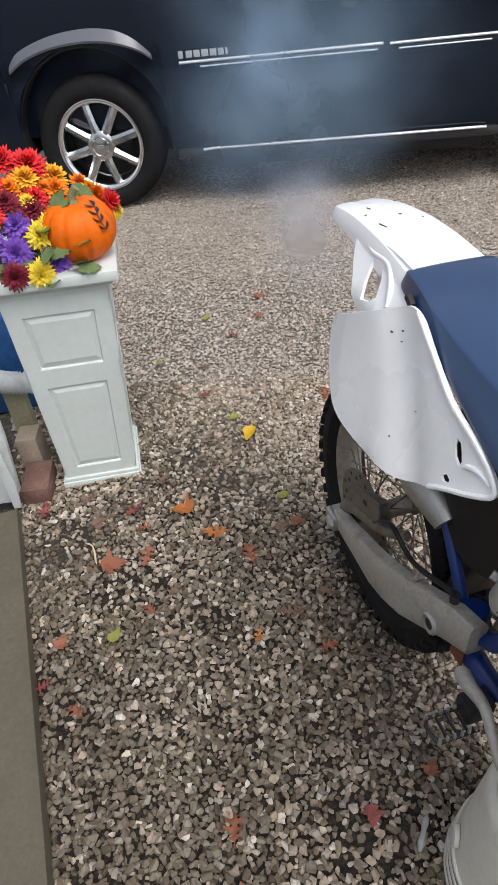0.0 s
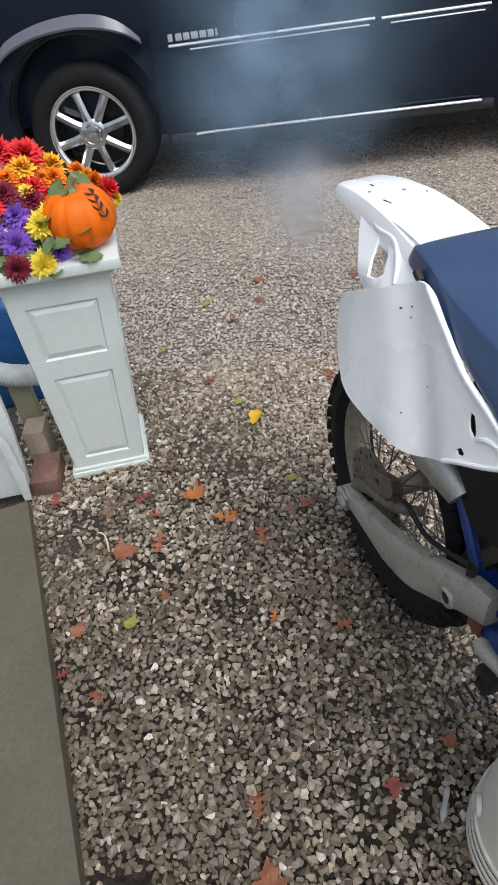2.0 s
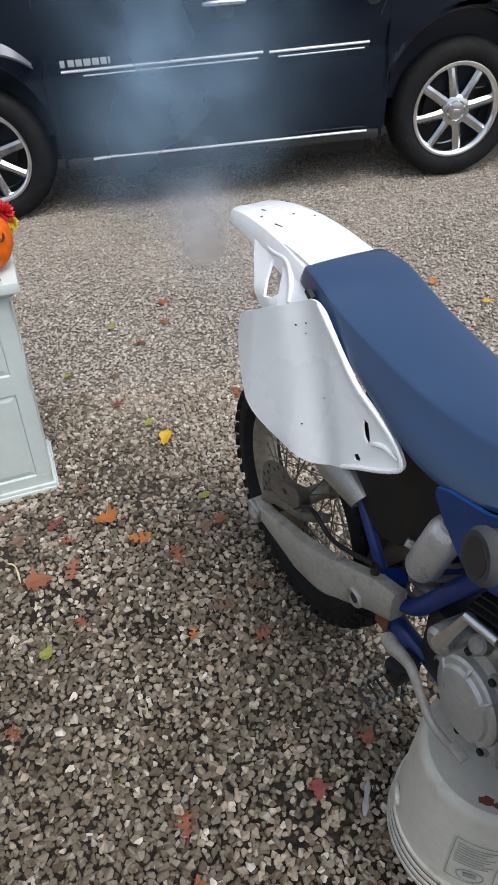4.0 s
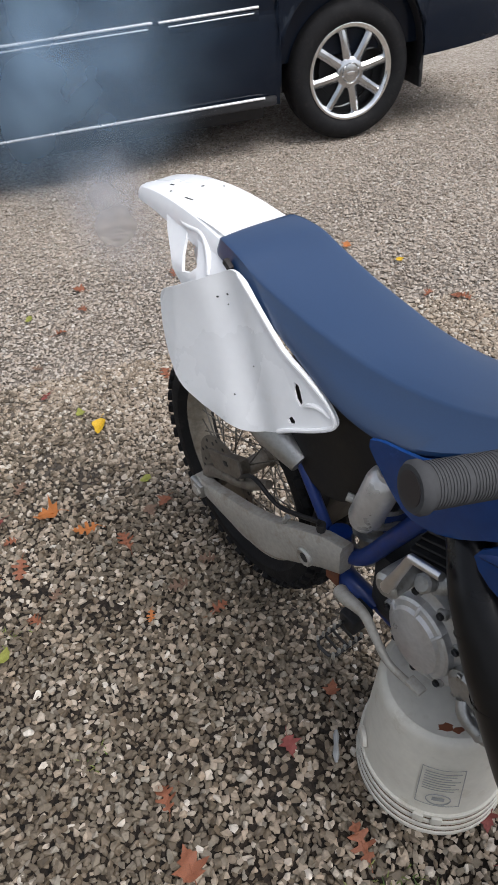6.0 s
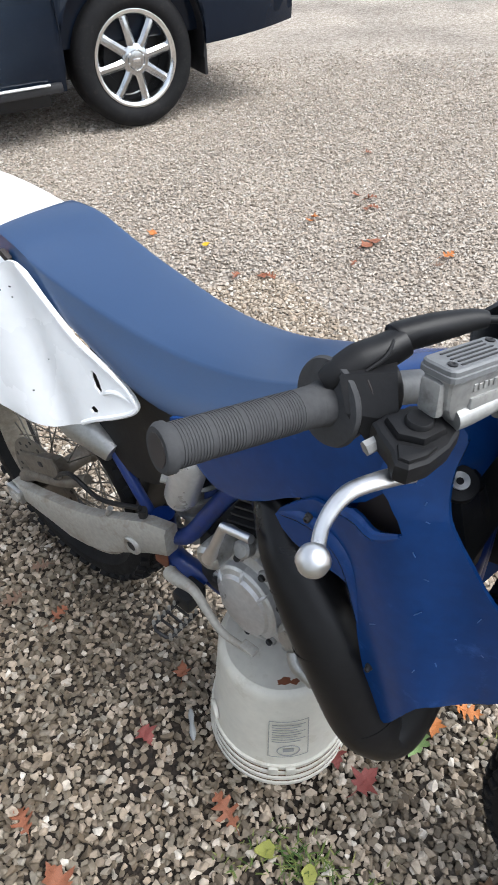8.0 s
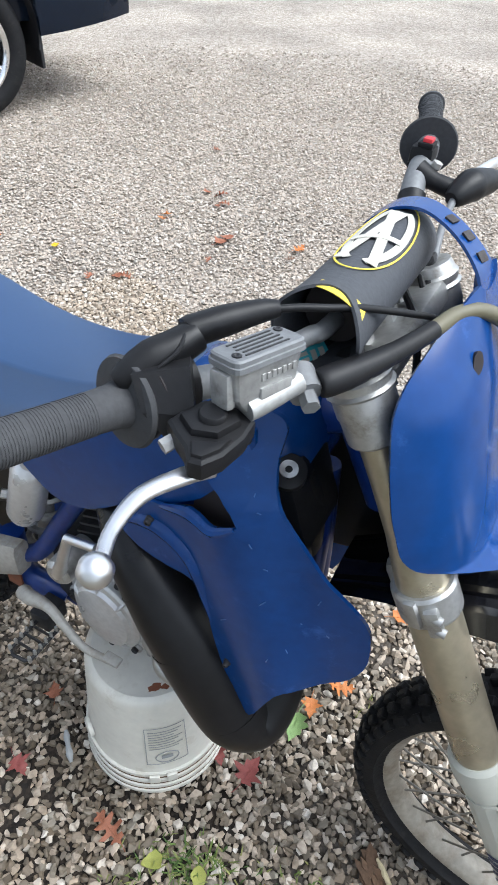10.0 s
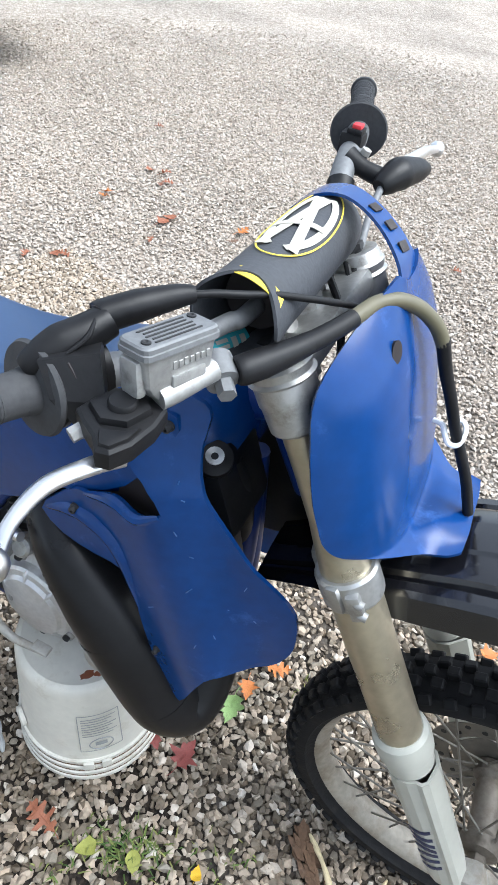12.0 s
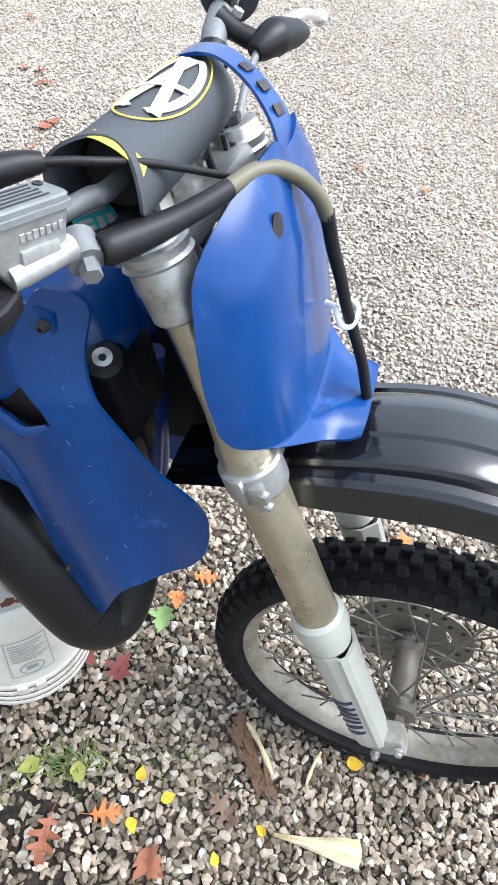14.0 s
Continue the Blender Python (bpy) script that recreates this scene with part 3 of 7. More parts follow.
def build_suv():
    car = thing("parked_suv", "black full-size sport utility vehicle with chrome wheels parked on gravel", "car")
    xs = sorted({-0.98 + 0.03 * i for i in range(172)} | {w + s * ARCH_R * k for w in (0, 2.946) for s in (-1, 1) for k in (0.93, 0.97, 0.985, 0.995, 1.001)})
    zs = [0.0, 0.03, 0.08, 0.16, 0.26, 0.36, 0.45, 0.52, 0.56, 0.60, 0.66, 0.75, 0.86, 1.0]
    rows = []
    for x in xs:
        lo = low_edge(x)
        rows.append([(x, side_y(lo + (1.22 - lo) * f, x), lo + (1.22 - lo) * f) for f in zs])
    part("body_side", sheet(rows, -0.02), M_PAINT_BLACK, car, "glossy black painted flank", 60)
    # bonnet, cabin and far side
    prof = [(-0.98, 0.45), (-1.0, 1.0), (-0.9, 1.12), (0.55, 1.22), (4.02, 1.22), (4.15, 1.1), (4.15, 0.55), (4.0, 0.5)]
    bm = slab(prof, 1.86, at(0, 1.0, 0) @ SIDE, 0.03)
    part("body_shell", bm, M_PAINT_BLACK, car)
    rings = []
    for z, a, b, y in ((1.215, 0.5, 4.08, 0.03), (1.3, 0.62, 4.05, 0.05), (1.75, 1.25, 3.9, 0.17), (1.88, 1.5, 3.8, 0.24), (1.92, 1.8, 3.6, 0.4)):
        rings.append([(a, y, z), (b, y, z), (b, 2.0 - y, z), (a, 2.0 - y, z)])
    part("cabin", loft(rings), M_PAINT_BLACK, car)
    for x0, x1 in ((0.95, 1.70), (1.80, 2.60), (2.72, 3.70)):
        o = [(x0 + 0.1, 1.32), (x1, 1.32), (x1, 1.70), (x0 + (0.38 if x0 < 1 else 0.1), 1.70)]
        part("side_window", slab(o, 0.02, at(0, 0.108, 0) @ pose(0, 0, 1.51, -15, 0, 0) @ at(0, 0, -1.51) @ SIDE, 0.004), M_GLASS, car, "dark tinted side window")
    # box hung low to block light and darken the ground underneath
    part("underbody", box(1.90, 1.7, 0.44, (1.47, 1.05, 0.38), 0.03), M_TRIM_BLACK, car)
    for wx in (0.0, 2.946):
        part("wheel_well", box(0.98, 0.5, 0.75, (wx, 0.62, 0.62), 0.05), M_TRIM_BLACK, car, "dark wheel well liner")
        lin = bmesh.new()
        arc = [radians(a) for a in range(-12, 193, 6)]
        lin = sheet([[(wx + 0.485 * math.cos(a), y, 0.46 + 0.49 * math.sin(a)) for y in (-0.02, 0.4)] for a in arc], 0.012, lin)
        part("arch_liner", lin, M_TRIM_BLACK, car)
        build_wheel(car, wx, 14 if wx == 0 else 11)
    # flare over the front wheel; the sky's reflection is put into its grey colour
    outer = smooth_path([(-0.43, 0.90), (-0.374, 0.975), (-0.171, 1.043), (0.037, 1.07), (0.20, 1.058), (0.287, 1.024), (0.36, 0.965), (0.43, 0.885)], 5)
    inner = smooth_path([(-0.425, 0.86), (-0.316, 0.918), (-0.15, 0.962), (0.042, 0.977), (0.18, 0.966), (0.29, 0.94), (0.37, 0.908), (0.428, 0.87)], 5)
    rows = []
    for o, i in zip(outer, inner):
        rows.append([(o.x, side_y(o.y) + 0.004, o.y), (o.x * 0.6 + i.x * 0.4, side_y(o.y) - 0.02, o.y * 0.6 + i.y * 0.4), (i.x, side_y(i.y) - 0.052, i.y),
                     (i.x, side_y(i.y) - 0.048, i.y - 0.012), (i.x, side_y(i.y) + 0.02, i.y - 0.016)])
    part("wheel_arch_flare", sheet(rows, 0.006), M_FLARE_SKY, car, "raised fender flare over the front wheel")
    arc = [radians(a) for a in range(4, 177, 6)]
    part("wheel_arch_flare", sheet([[(2.946 + r * math.cos(a), side_y(0.47 + r * math.sin(a)) - o, 0.47 + r * 1.02 * math.sin(a)) for r, o in ((0.56, -0.002), (0.5, 0.02), (0.478, 0.02), (0.474, -0.03))]
                                    for a in arc], 0.006), M_PAINT_BLACK, car)
    # mouldings
    for x0, x1 in ((0.58, 1.742), (1.778, 2.362)):
        bm = tube([(x0, -0.052, 0.822), (x1, -0.052, 0.826)], 0.0075, 8, smooth=False)
        part("chrome_strip", bm, M_STRIP, car, "thin chrome strip along the doors")
        y0 = x0 + 0.12 if x0 < 1 else x0 + 0.05
        part("door_moulding", box(x1 - y0, 0.02, 0.055, ((y0 + x1) / 2, -0.042, 0.785), 0.007), M_PAINT_BLACK, car, "black door moulding")
        part("moulding_lip", tube([(y0, -0.054, 0.796), (x1 - 0.03, -0.054, 0.799)], 0.004, 8, smooth=False), M_STRIP, car)
    part("running_board", box(1.95, 0.16, 0.06, (1.47, 0.03, 0.325), 0.02), M_TRIM_BLACK, car, "black running board")
    part("running_board_trim", tube([(0.66, -0.052, 0.345), (0.72, -0.056, 0.350), (2.30, -0.056, 0.352), (2.365, -0.05, 0.35)], 0.008, 8, smooth=False), M_STRIP, car, "bright chrome running board trim")
    # gaps of the doors
    for pts in ([(0.50, 0.37), (0.50, 1.18)], [(1.76, 0.37), (1.76, 1.18)], [(2.42, 0.95), (2.52, 1.18)]):
        part("door_gap", tube([(x, side_y(z) - 0.0200, z) for x, z in pts], 0.0030, 6, smooth=False), M_TRIM_BLACK, car)
    for hx in (1.54, 2.38):
        part("door_handle", tube([(hx - 0.12, -0.04, 1.075), (hx - 0.09, -0.075, 1.08), (hx + 0.09, -0.075, 1.078), (hx + 0.12, -0.04, 1.072)], 0.014, 10), M_CHROME, car, "chrome door handle")
        part("handle_cup", lathe([(0.055, -0.004), (0.05, 0.001), (0.001, 0.002)], 24, at(hx, side_y(1.05) - 0.021, 1.055) @ pose(0, 0, 0, 90, 0, 0)), M_TRIM_BLACK, car)
    # raised badge: plain bars of the letters' size
    x = 0.583
    for w, h in ((0.026, 0.036), (0.0, 0), (0.036, 0.034), (0.036, 0.034), (0.04, 0.034), (0.038, 0.034), (0.034, 0.034), (0.012, 0.034)):
        if w:
            part("badge_bar", box(w, 0.006, h, (x + w / 2, -0.0575, 0.862), 0.002), M_BADGE, car, "small chrome badge bar")
        x += w + 0.009
    # rear: mud flap and lower bumper
    part("mud_flap", box(0.022, 0.26, 0.22, (3.43, 0.12, 0.36), 0.008), M_TRIM_BLACK, car, "black mud flap behind the rear wheel")
    part("rear_bumper", slab([(3.45, 0.44), (3.80, 0.485), (4.02, 0.55), (4.12, 0.72), (4.14, 0.85), (3.45, 0.85)], 1.9, at(0, 0.97, 0) @ SIDE, 0.03), M_PAINT_BLACK, car, "black rear bumper corner")
    part("lamp_front", box(0.2, 0.05, 0.22, (-0.85, 0.16, 0.95), 0.02), M_GLASS, car)
    return car


build_suv()

# ---- concrete step and house ----
EDGE_A, EDGE_B = Vector((0.352, -2.862, 0)), Vector((0.777, -3.869, 0))
along = (EDGE_B - EDGE_A).normalized()
inward = Vector((along.y, -along.x, 0))  # towards the house


HOUSE = Matrix(((along.x, inward.x, 0, EDGE_A.x), (along.y, inward.y, 0, EDGE_A.y), (0, 0, 1, 0), (0, 0, 0, 1)))
step = slab([(0, 0), (6, 0), (6, 2.38), (0, 2.38)], 0.16, HOUSE @ at(0, 0, -0.03), 0.008)
tagged(new("concrete_step", finish(step, "concrete_step", M_CONCRETE)), "damp worn concrete slab along the house", "slab", kind="structure")
# unseen wall and eave, added to close the place and block sky
wall = box(7.0, 0.15, 2.5, (3.2, 2.47, 1.3), 0.0, None)
bmesh.ops.transform(wall, matrix=HOUSE, verts=wall.verts)
unseen_wall = tagged(new("wall_unseen", finish(wall, "wall_unseen", M_SIDING)), "unseen white clapboard wall added beyond the slab", "wall", kind="structure")
board = box(7.0, 0.012, 0.112, (0, 0, 0), 0.003, pose(0, 0, 0, -5, 0, 0))
board_me = finish(board, "siding_board", M_SIDING)
for k in range(21):
    b = new("siding_board", board_me)
    b.parent = unseen_wall
    b.matrix_world = HOUSE @ at(3.2, 2.385, 0.16 + 0.115 * k)
eave = box(7.4, 0.5, 0.10, (3.2, 2.52, 2.60), 0.01)
bmesh.ops.transform(eave, matrix=HOUSE, verts=eave.verts)
tagged(new("eave_unseen", finish(eave, "eave_unseen", M_SIDING)), "unseen white eave added above the wall to block sky", "eave", kind="structure")


# white boards at the corner, downspout elbow, loose bricks and what stands behind
tall = slab([(0.0, 0.052), (0.05, 0.050), (0.085, 0.090), (0.118, 0.30), (0.150, 0.62), (-0.30, 0.62), (-0.30, 0.052)], 0.022, pose(0, 0, 0, 0, -3, 0) @ SIDE, 0.003)
tagged(new("corner_board", finish(tall, "corner_board", M_WHITE_WOOD)), "white painted board with chipped lower edge on the step", "board").matrix_world = at(0.285, -2.835, 0.0) @ pose(0, 0, 0, 0, 0, 10)
batten = slab([(0.0, 0.052), (0.022, 0.052), (0.036, 0.16), (0.026, 0.30), (0.006, 0.34)], 0.012, SIDE, 0.002)
tagged(new("split_board", finish(batten, "split_board", M_WHITE_WOOD)), "thin split white batten leaning on the corner board", "board").matrix_world = at(0.345, -2.862, 0.0) @ pose(0, 0, 0, 0, 0, 10)
BR = [("brick", "dark red brick lying on gravel by the house", M_BRICK, (0.374, -2.722, 0.031), (0.092, 0.15, 0.062), 10), ("brick", "pale tan brick lying behind a red one", M_BRICK_TAN, (0.328, -2.602, 0.075), (0.072, 0.09, 0.15), 8)]
for name, label, mat, c, size, turn in BR:
    tagged(new(name, finish(box(*size, c=(0, 0, 0), bevel=0.006), name, mat)), label, "brick", "bricks by the house").matrix_world = at(*c) @ pose(0, 0, 0, 0, 0, turn)
tagged(new("wooden_post", finish(box(0.07, 0.05, 0.24, (0, 0, 0.12), 0.006), "wooden_post", material("weathered_post", (0.36, 0.34, 0.22), 0.8, vary=0.2, scale=8, grain=80, bump=0.3))), "short weathered yellowish wooden post", "post").matrix_world = at(0.26, -2.47, 0) @ pose(0, 0, 0, 0, 0, 12)
spout = thing("downspout", "white corrugated downspout elbow at the house corner", "downspout")
path = smooth_path([(0.19, -2.56, 0.95), (0.19, -2.56, 0.50), (0.20, -2.55, 0.40), (0.235, -2.53, 0.325), (0.30, -2.50, 0.285), (0.40, -2.46, 0.262)], 8)
part("pipe", tube([p[:] for p in path], 0.036, 16, smooth=False), M_WHITE_WOOD, spout)
for i in range(14, len(path) - 2, 1):
    d = (path[i + 1] - path[i]).normalized() * 0.004
    part("pipe_rib", tube([path[i] - d, path[i] + d], 0.0395, 16, smooth=False), M_WHITE_WOOD, spout)
M_TARP = material("blue_plastic_bin", (0.02, 0.09, 0.26), 0.4, vary=0.3, scale=12, grain=60, bump=0.4, depth=0.01)
tagged(new("storage_bin", finish(box(0.30, 0.36, 0.42, (0, 0, 0.21), 0.03), "storage_bin", M_TARP)), "blue plastic bin standing by the house corner", "bin").matrix_world = at(0.10, -2.10, 0) @ pose(0, 0, 0, 0, 0, 15)


# ---- dirt bike: own x ahead, y to its left, z up, from the ground under the rear axle ----
BIKE = Matrix.Translation((1.4607, -3.1531, 0)) @ pose(0, 0, 0, 0, 0, -69.07) @ pose(0, 0, 0, -2.5, 0, 0)


def panel(outline, f, thick, holes=(), cell=0.02, rounded=3):
    """A moulded panel: an outline in x-z, with holes, bent to y = f(x, z)."""
    own = bmesh.new()
    for loop in (outline, *holes):
        pts = smooth_path([(x, 0, z) for x, z in loop], rounded, True) if rounded and loop is outline else [Vector((x, 0, z)) for x, z in loop]
        vs = [own.verts.new(p) for p in pts]
        for a, b in zip(vs, vs[1:] + vs[:1]):
            own.edges.new((a, b))
    bmesh.ops.triangle_fill(own, use_beauty=True, edges=own.edges[:], normal=(0, -1, 0))
    xs, zs = [v.co.x for v in own.verts], [v.co.z for v in own.verts]
    for lo, hi, no in ((min(xs), max(xs), (1, 0, 0)), (min(zs), max(zs), (0, 0, 1))):
        k = lo + cell
        while k < hi:
            bmesh.ops.bisect_plane(own, geom=own.verts[:] + own.edges[:] + own.faces[:], plane_co=Vector(no) * k, plane_no=no, dist=1e-5)
            k += cell
    for v in own.verts:
        v.co.y = f(v.co.x, v.co.z)
    rim = [e for e in own.edges if len(e.link_faces) == 1]
    got = bmesh.ops.extrude_face_region(own, geom=own.faces[:])
    away = thick if sum(v.co.y for v in own.verts) < 0 else -thick
    bmesh.ops.translate(own, vec=(0, away, 0), verts=[v for v in got["geom"] if isinstance(v, bmesh.types.BMVert)])
    return own


def clamp01(v):
    return max(0.0, min(1.0, v))


def bolt(parent, x, y, z, r=0.008, turn=None, mat=None):
    m = at(x, y, z) @ (turn or pose(0, 0, 0, 90, 0, 0))
    part("bolt", lathe([(r * 1.35, -0.004), (r * 1.35, 0.001), (r, 0.002), (r, 0.006), (r * 0.75, 0.0075), (r * 0.4, 0.0075), (r * 0.35, 0.003), (0.0005, 0.003)], 12, m), mat or M_ALU, parent)


def knobby_wheel(bike, name, label, m, R, r0, width, rows, knob, disc_r, disc_side, spokes=32):
    wheel = part(name, lathe([(0.012, -0.075), (0.028, -0.07), (0.03, -0.05), (0.022, -0.04), (0.022, 0.04), (0.03, 0.05), (0.028, 0.07), (0.012, 0.075)], 20), M_CALIPER, bike, label)
    wheel.matrix_local = m @ pose(0, 0, 0, 90, 0, 0)
    w = width / 2
    prof = [(r0 - 0.004, -0.6 * w), (r0 + 0.006, -0.72 * w), (r0 + 0.25 * (R - r0), -0.95 * w), (r0 + 0.55 * (R - r0), -w), (r0 + 0.82 * (R - r0), -0.85 * w), (R - 0.003, -0.5 * w), (R, 0)]
    prof += [(r, -z) for r, z in prof[-2::-1]]
    part("tyre", lathe(prof, 72, cap=False), M_RUBBER, wheel, "black knobby off-road tyre")
    rim = [(r0 + 0.008, -0.58 * w), (r0 + 0.003, -0.66 * w), (r0 - 0.006, -0.6 * w), (r0 - 0.012, -0.45 * w), (r0 - 0.02, -0.15 * w), (r0 - 0.02, 0.15 * w), (r0 - 0.012, 0.45 * w),
           (r0 - 0.006, 0.6 * w), (r0 + 0.003, 0.66 * w), (r0 + 0.008, 0.58 * w)]
    part("rim", lathe(rim, 72, cap=False), M_RIM_MUD, wheel, "dusty silver spoked rim")
    spoke_me = finish(tube([(0.026, 0, -0.055), (r0 - 0.016, 0.0, 0.0)], 0.0019, 6, smooth=False), "spoke", M_SPOKE)
    spoke_ot = finish(tube([(0.026, 0, 0.055), (r0 - 0.016, 0.0, 0.0)], 0.0019, 6, smooth=False), "spoke", M_SPOKE)
    for k in range(spokes):
        s = new("spoke", spoke_me if k % 2 else spoke_ot)
        s.parent = wheel
        s.matrix_local = pose(0, 0, 0, 0, 0, 360 / spokes * k) @ at(0.0, (0.02 if k % 4 < 2 else -0.02), 0) @ pose(0, 0, 0, 0, 0, (-4.2 if k % 4 < 2 else 4.2))
    kx, ky, kz = knob
    knob_me = finish(box(kz, kx, ky, (0, 0, 0), 0.002, seg=1), "knob", M_RUBBER, 25)
    n = int(2 * math.pi * R / (kx * 1.9))
    for k in range(n):
        for j, (z, tilt, dr) in enumerate(rows):
            b = new("knob", knob_me)
            b.parent = wheel
            a = 360 / n * (k + (0.5 if j % 2 else 0))
            worn = random.Random(k * 7 + j)
            b.matrix_local = pose(0, 0, 0, 0, 0, a + worn.uniform(-0.35, 0.35)) @ at(R - dr + kz * worn.uniform(0.12, 0.3), 0, z * w) @ pose(0, 0, 0, worn.uniform(-7, 7), -tilt + worn.uniform(-4, 4), worn.uniform(-4, 4))
    bm = lathe([(disc_r * 0.68, -0.0015), (disc_r, -0.0015), (disc_r, 0.0015), (disc_r * 0.68, 0.0015)], 48, at(0, 0, disc_side), cap=False)
    bm2 = lathe([(0.03, -0.002), (disc_r * 0.7, -0.002), (disc_r * 0.7, 0.002), (0.03, 0.002)], 6, at(0, 0, disc_side))
    part("brake_disc", join(bm, bm2), M_SPOKE, wheel, "drilled brake disc")
    for k in range(24):
        a = radians(15 * k)
        part("disc_hole", lathe([(0.005, -0.0022), (0.005, 0.0022)], 8, at(disc_r * (0.8 + 0.1 * (k % 2)) * math.cos(a), disc_r * (0.8 + 0.1 * (k % 2)) * math.sin(a), disc_side)), M_DARK, wheel)
    part("axle_nut", lathe([(0.014, -0.11), (0.014, 0.11)], 6), M_CALIPER, wheel)
    return wheel


def build_bike():
    bike = thing("dirt_bike", "blue and white two-stroke motocross bike propped on an upturned bucket", "motorcycle", BIKE)
    # wheels
    knobby_wheel(bike, "rear_wheel", "spoked rear wheel with knobby tyre", at(0.02, 0, 0.335), 0.318, 0.248, 0.115,
                 [(-0.85, -52, 0.018), (-0.45, -18, 0.004), (0.0, 0, 0.0), (0.45, 18, 0.004), (0.85, 52, 0.018)], (0.024, 0.02, 0.02), 0.115, 0.075, 36)
    knobby_wheel(bike, "front_wheel", "spoked front wheel with knobby tyre", at(1.425, 0, 0.34) @ pose(0, 0, 0, 0, 0, -1), 0.328, 0.283, 0.085,
                 [(-0.85, -50, 0.014), (-0.42, -18, 0.003), (0.0, 0, 0.0), (0.42, 18, 0.003), (0.85, 50, 0.014)], (0.0175, 0.0150, 0.016), 0.110, -0.075, 36)
    # seat
    st = [(0.085, 0.958, 0.948, 0.062, 0.078), (0.10, 0.968, 0.940, 0.070, 0.088), (0.16, 0.962, 0.932, 0.077, 0.096), (0.22, 0.942, 0.908, 0.079, 0.103), (0.30, 0.922, 0.878, 0.076, 0.107),
          (0.38, 0.908, 0.850, 0.073, 0.112), (0.46, 0.898, 0.832, 0.068, 0.119), (0.54, 0.898, 0.832, 0.064, 0.120), (0.62, 0.910, 0.862, 0.060, 0.120), (0.70, 0.936, 0.905, 0.056, 0.100), (0.78, 0.964, 0.942, 0.046, 0.075),
          (0.84, 0.983, 0.968, 0.03, 0.045)]
    rings = []
    for x, zt, zl, wt, wl in st:
        h = zt - zl
        wt = wt * 1.14
        half = [(-wl, 0.0), (-wl * 0.995, 0.15), (-(wt * 0.50 + wl * 0.50), 0.50), (-(wt * 0.93 + wl * 0.07), 0.84), (-wt, 0.93), (-wt * 0.965, 0.975), (-wt * 0.90, 1.0), (-wt * 0.5, 1.05), (-wt * 0.2, 1.07)]
        ring = [(x, y, zl + h * f) for y, f in half] + [(x, -y, zl + h * f) for y, f in half[::-1]]
        rings.append(ring)
    cols = [smooth_path([Vector(r[k]) for r in rings], 4) for k in range(len(rings[0]))]
    part("seat", loft([[c[i] for c in cols] for i in range(len(cols[0]))]), M_SEAT, bike, "long blue vinyl seat", 50)
    part("seat_base", loft([[(x, w * y, z - d) for y, d in ((-0.8, 0.0), (-0.5, 0.05), (0.5, 0.05), (0.8, 0.0))] for x, zt, z, wt, w in st]), M_BLACK, bike)
    # rear fender
    rows = []
    for x, z, w, drop in ((0.16, 0.955, 0.085, 0.03), (0.08, 0.968, 0.082, 0.04), (0.0, 0.980, 0.078, 0.045), (-0.08, 0.984, 0.074, 0.042), (-0.16, 0.980, 0.068, 0.034), (-0.21, 0.973, 0.064, 0.028), (-0.25, 0.964, 0.058, 0.022), (-0.272, 0.957, 0.045, 0.016)):
        rows.append([(x, w * y, z + dz * drop) for y, dz in ((-1.06, -1.15), (-1.02, -0.6), (-0.9, -0.18), (-0.6, 0.0), (-0.2, -0.06), (0.2, -0.06), (0.6, 0.0), (0.9, -0.18), (1.02, -0.6), (1.06, -1.15))])
    cols = [smooth_path([Vector(r[k]) for r in rows], 3) for k in range(len(rows[0]))]
    fender = part("rear_fender", sheet([[c[i] for c in cols] for i in range(len(cols[0]))], 0.004), M_WHITE_PLASTIC, bike, "white plastic rear fender with small scratches")
    for x, y, a, n in ((-0.15, -0.03, 20, 0.010), (-0.10, 0.01, 70, 0.006), (-0.06, -0.045, 10, 0.022), (-0.02, -0.02, 120, 0.006), (-0.17, 0.035, 40, 0.005), (0.02, -0.05, 15, 0.018), (-0.07, 0.04, 0, 0.005), (-0.01, 0.03, 60, 0.006), (-0.12, -0.05, 80, 0.005)):
        z = 0.9835 if x < -0.05 else 0.9805 - 0.012 * (x + 0.05) / 0.08
        part("scuff", box(n, 0.003, 0.0012, (x, y, z), 0.0005, pose(0, 0, 0, 0, 0, a)), M_DARK, fender)
    # white number panels, with the bracket up to the fender
    out = [(-0.001, 0.855), (0.05, 0.886), (0.109, 0.915), (0.142, 0.932), (0.175, 0.946), (0.208, 0.937), (0.258, 0.904), (0.315, 0.868), (0.378, 0.848), (0.423, 0.83), (0.447, 0.812), (0.452, 0.80), (0.444, 0.789), (0.415, 0.771),
           (0.369, 0.748), (0.307, 0.707), (0.267, 0.689), (0.217, 0.685), (0.139, 0.683), (0.077, 0.69), (0.04, 0.717), (0.012, 0.752), (-0.005, 0.798)]

    def side(x, z):
        """Flares out downwards and to the rear, with a long valley between its two facets and a rolled front rim."""
        top = 0.955 - 0.55 * max(0, x - 0.2) - 0.3 * max(0, 0.18 - x)
        flare, rear = 0.066 * clamp01((top - z) / 0.26), 0.052 * clamp01((0.21 - x) / 0.16)
        v = x - 0.235 + (z - 0.80) * 0.60
        return -(0.106 + math.hypot(flare, rear) - 0.014 * math.exp(-(v / 0.045) ** 2) + 0.008 * clamp01((x - 0.3) / 0.1))

    slot = [(0.353, 0.828), (0.364, 0.826), (0.372, 0.816), (0.379, 0.805), (0.377, 0.796), (0.364, 0.803), (0.355, 0.816)]
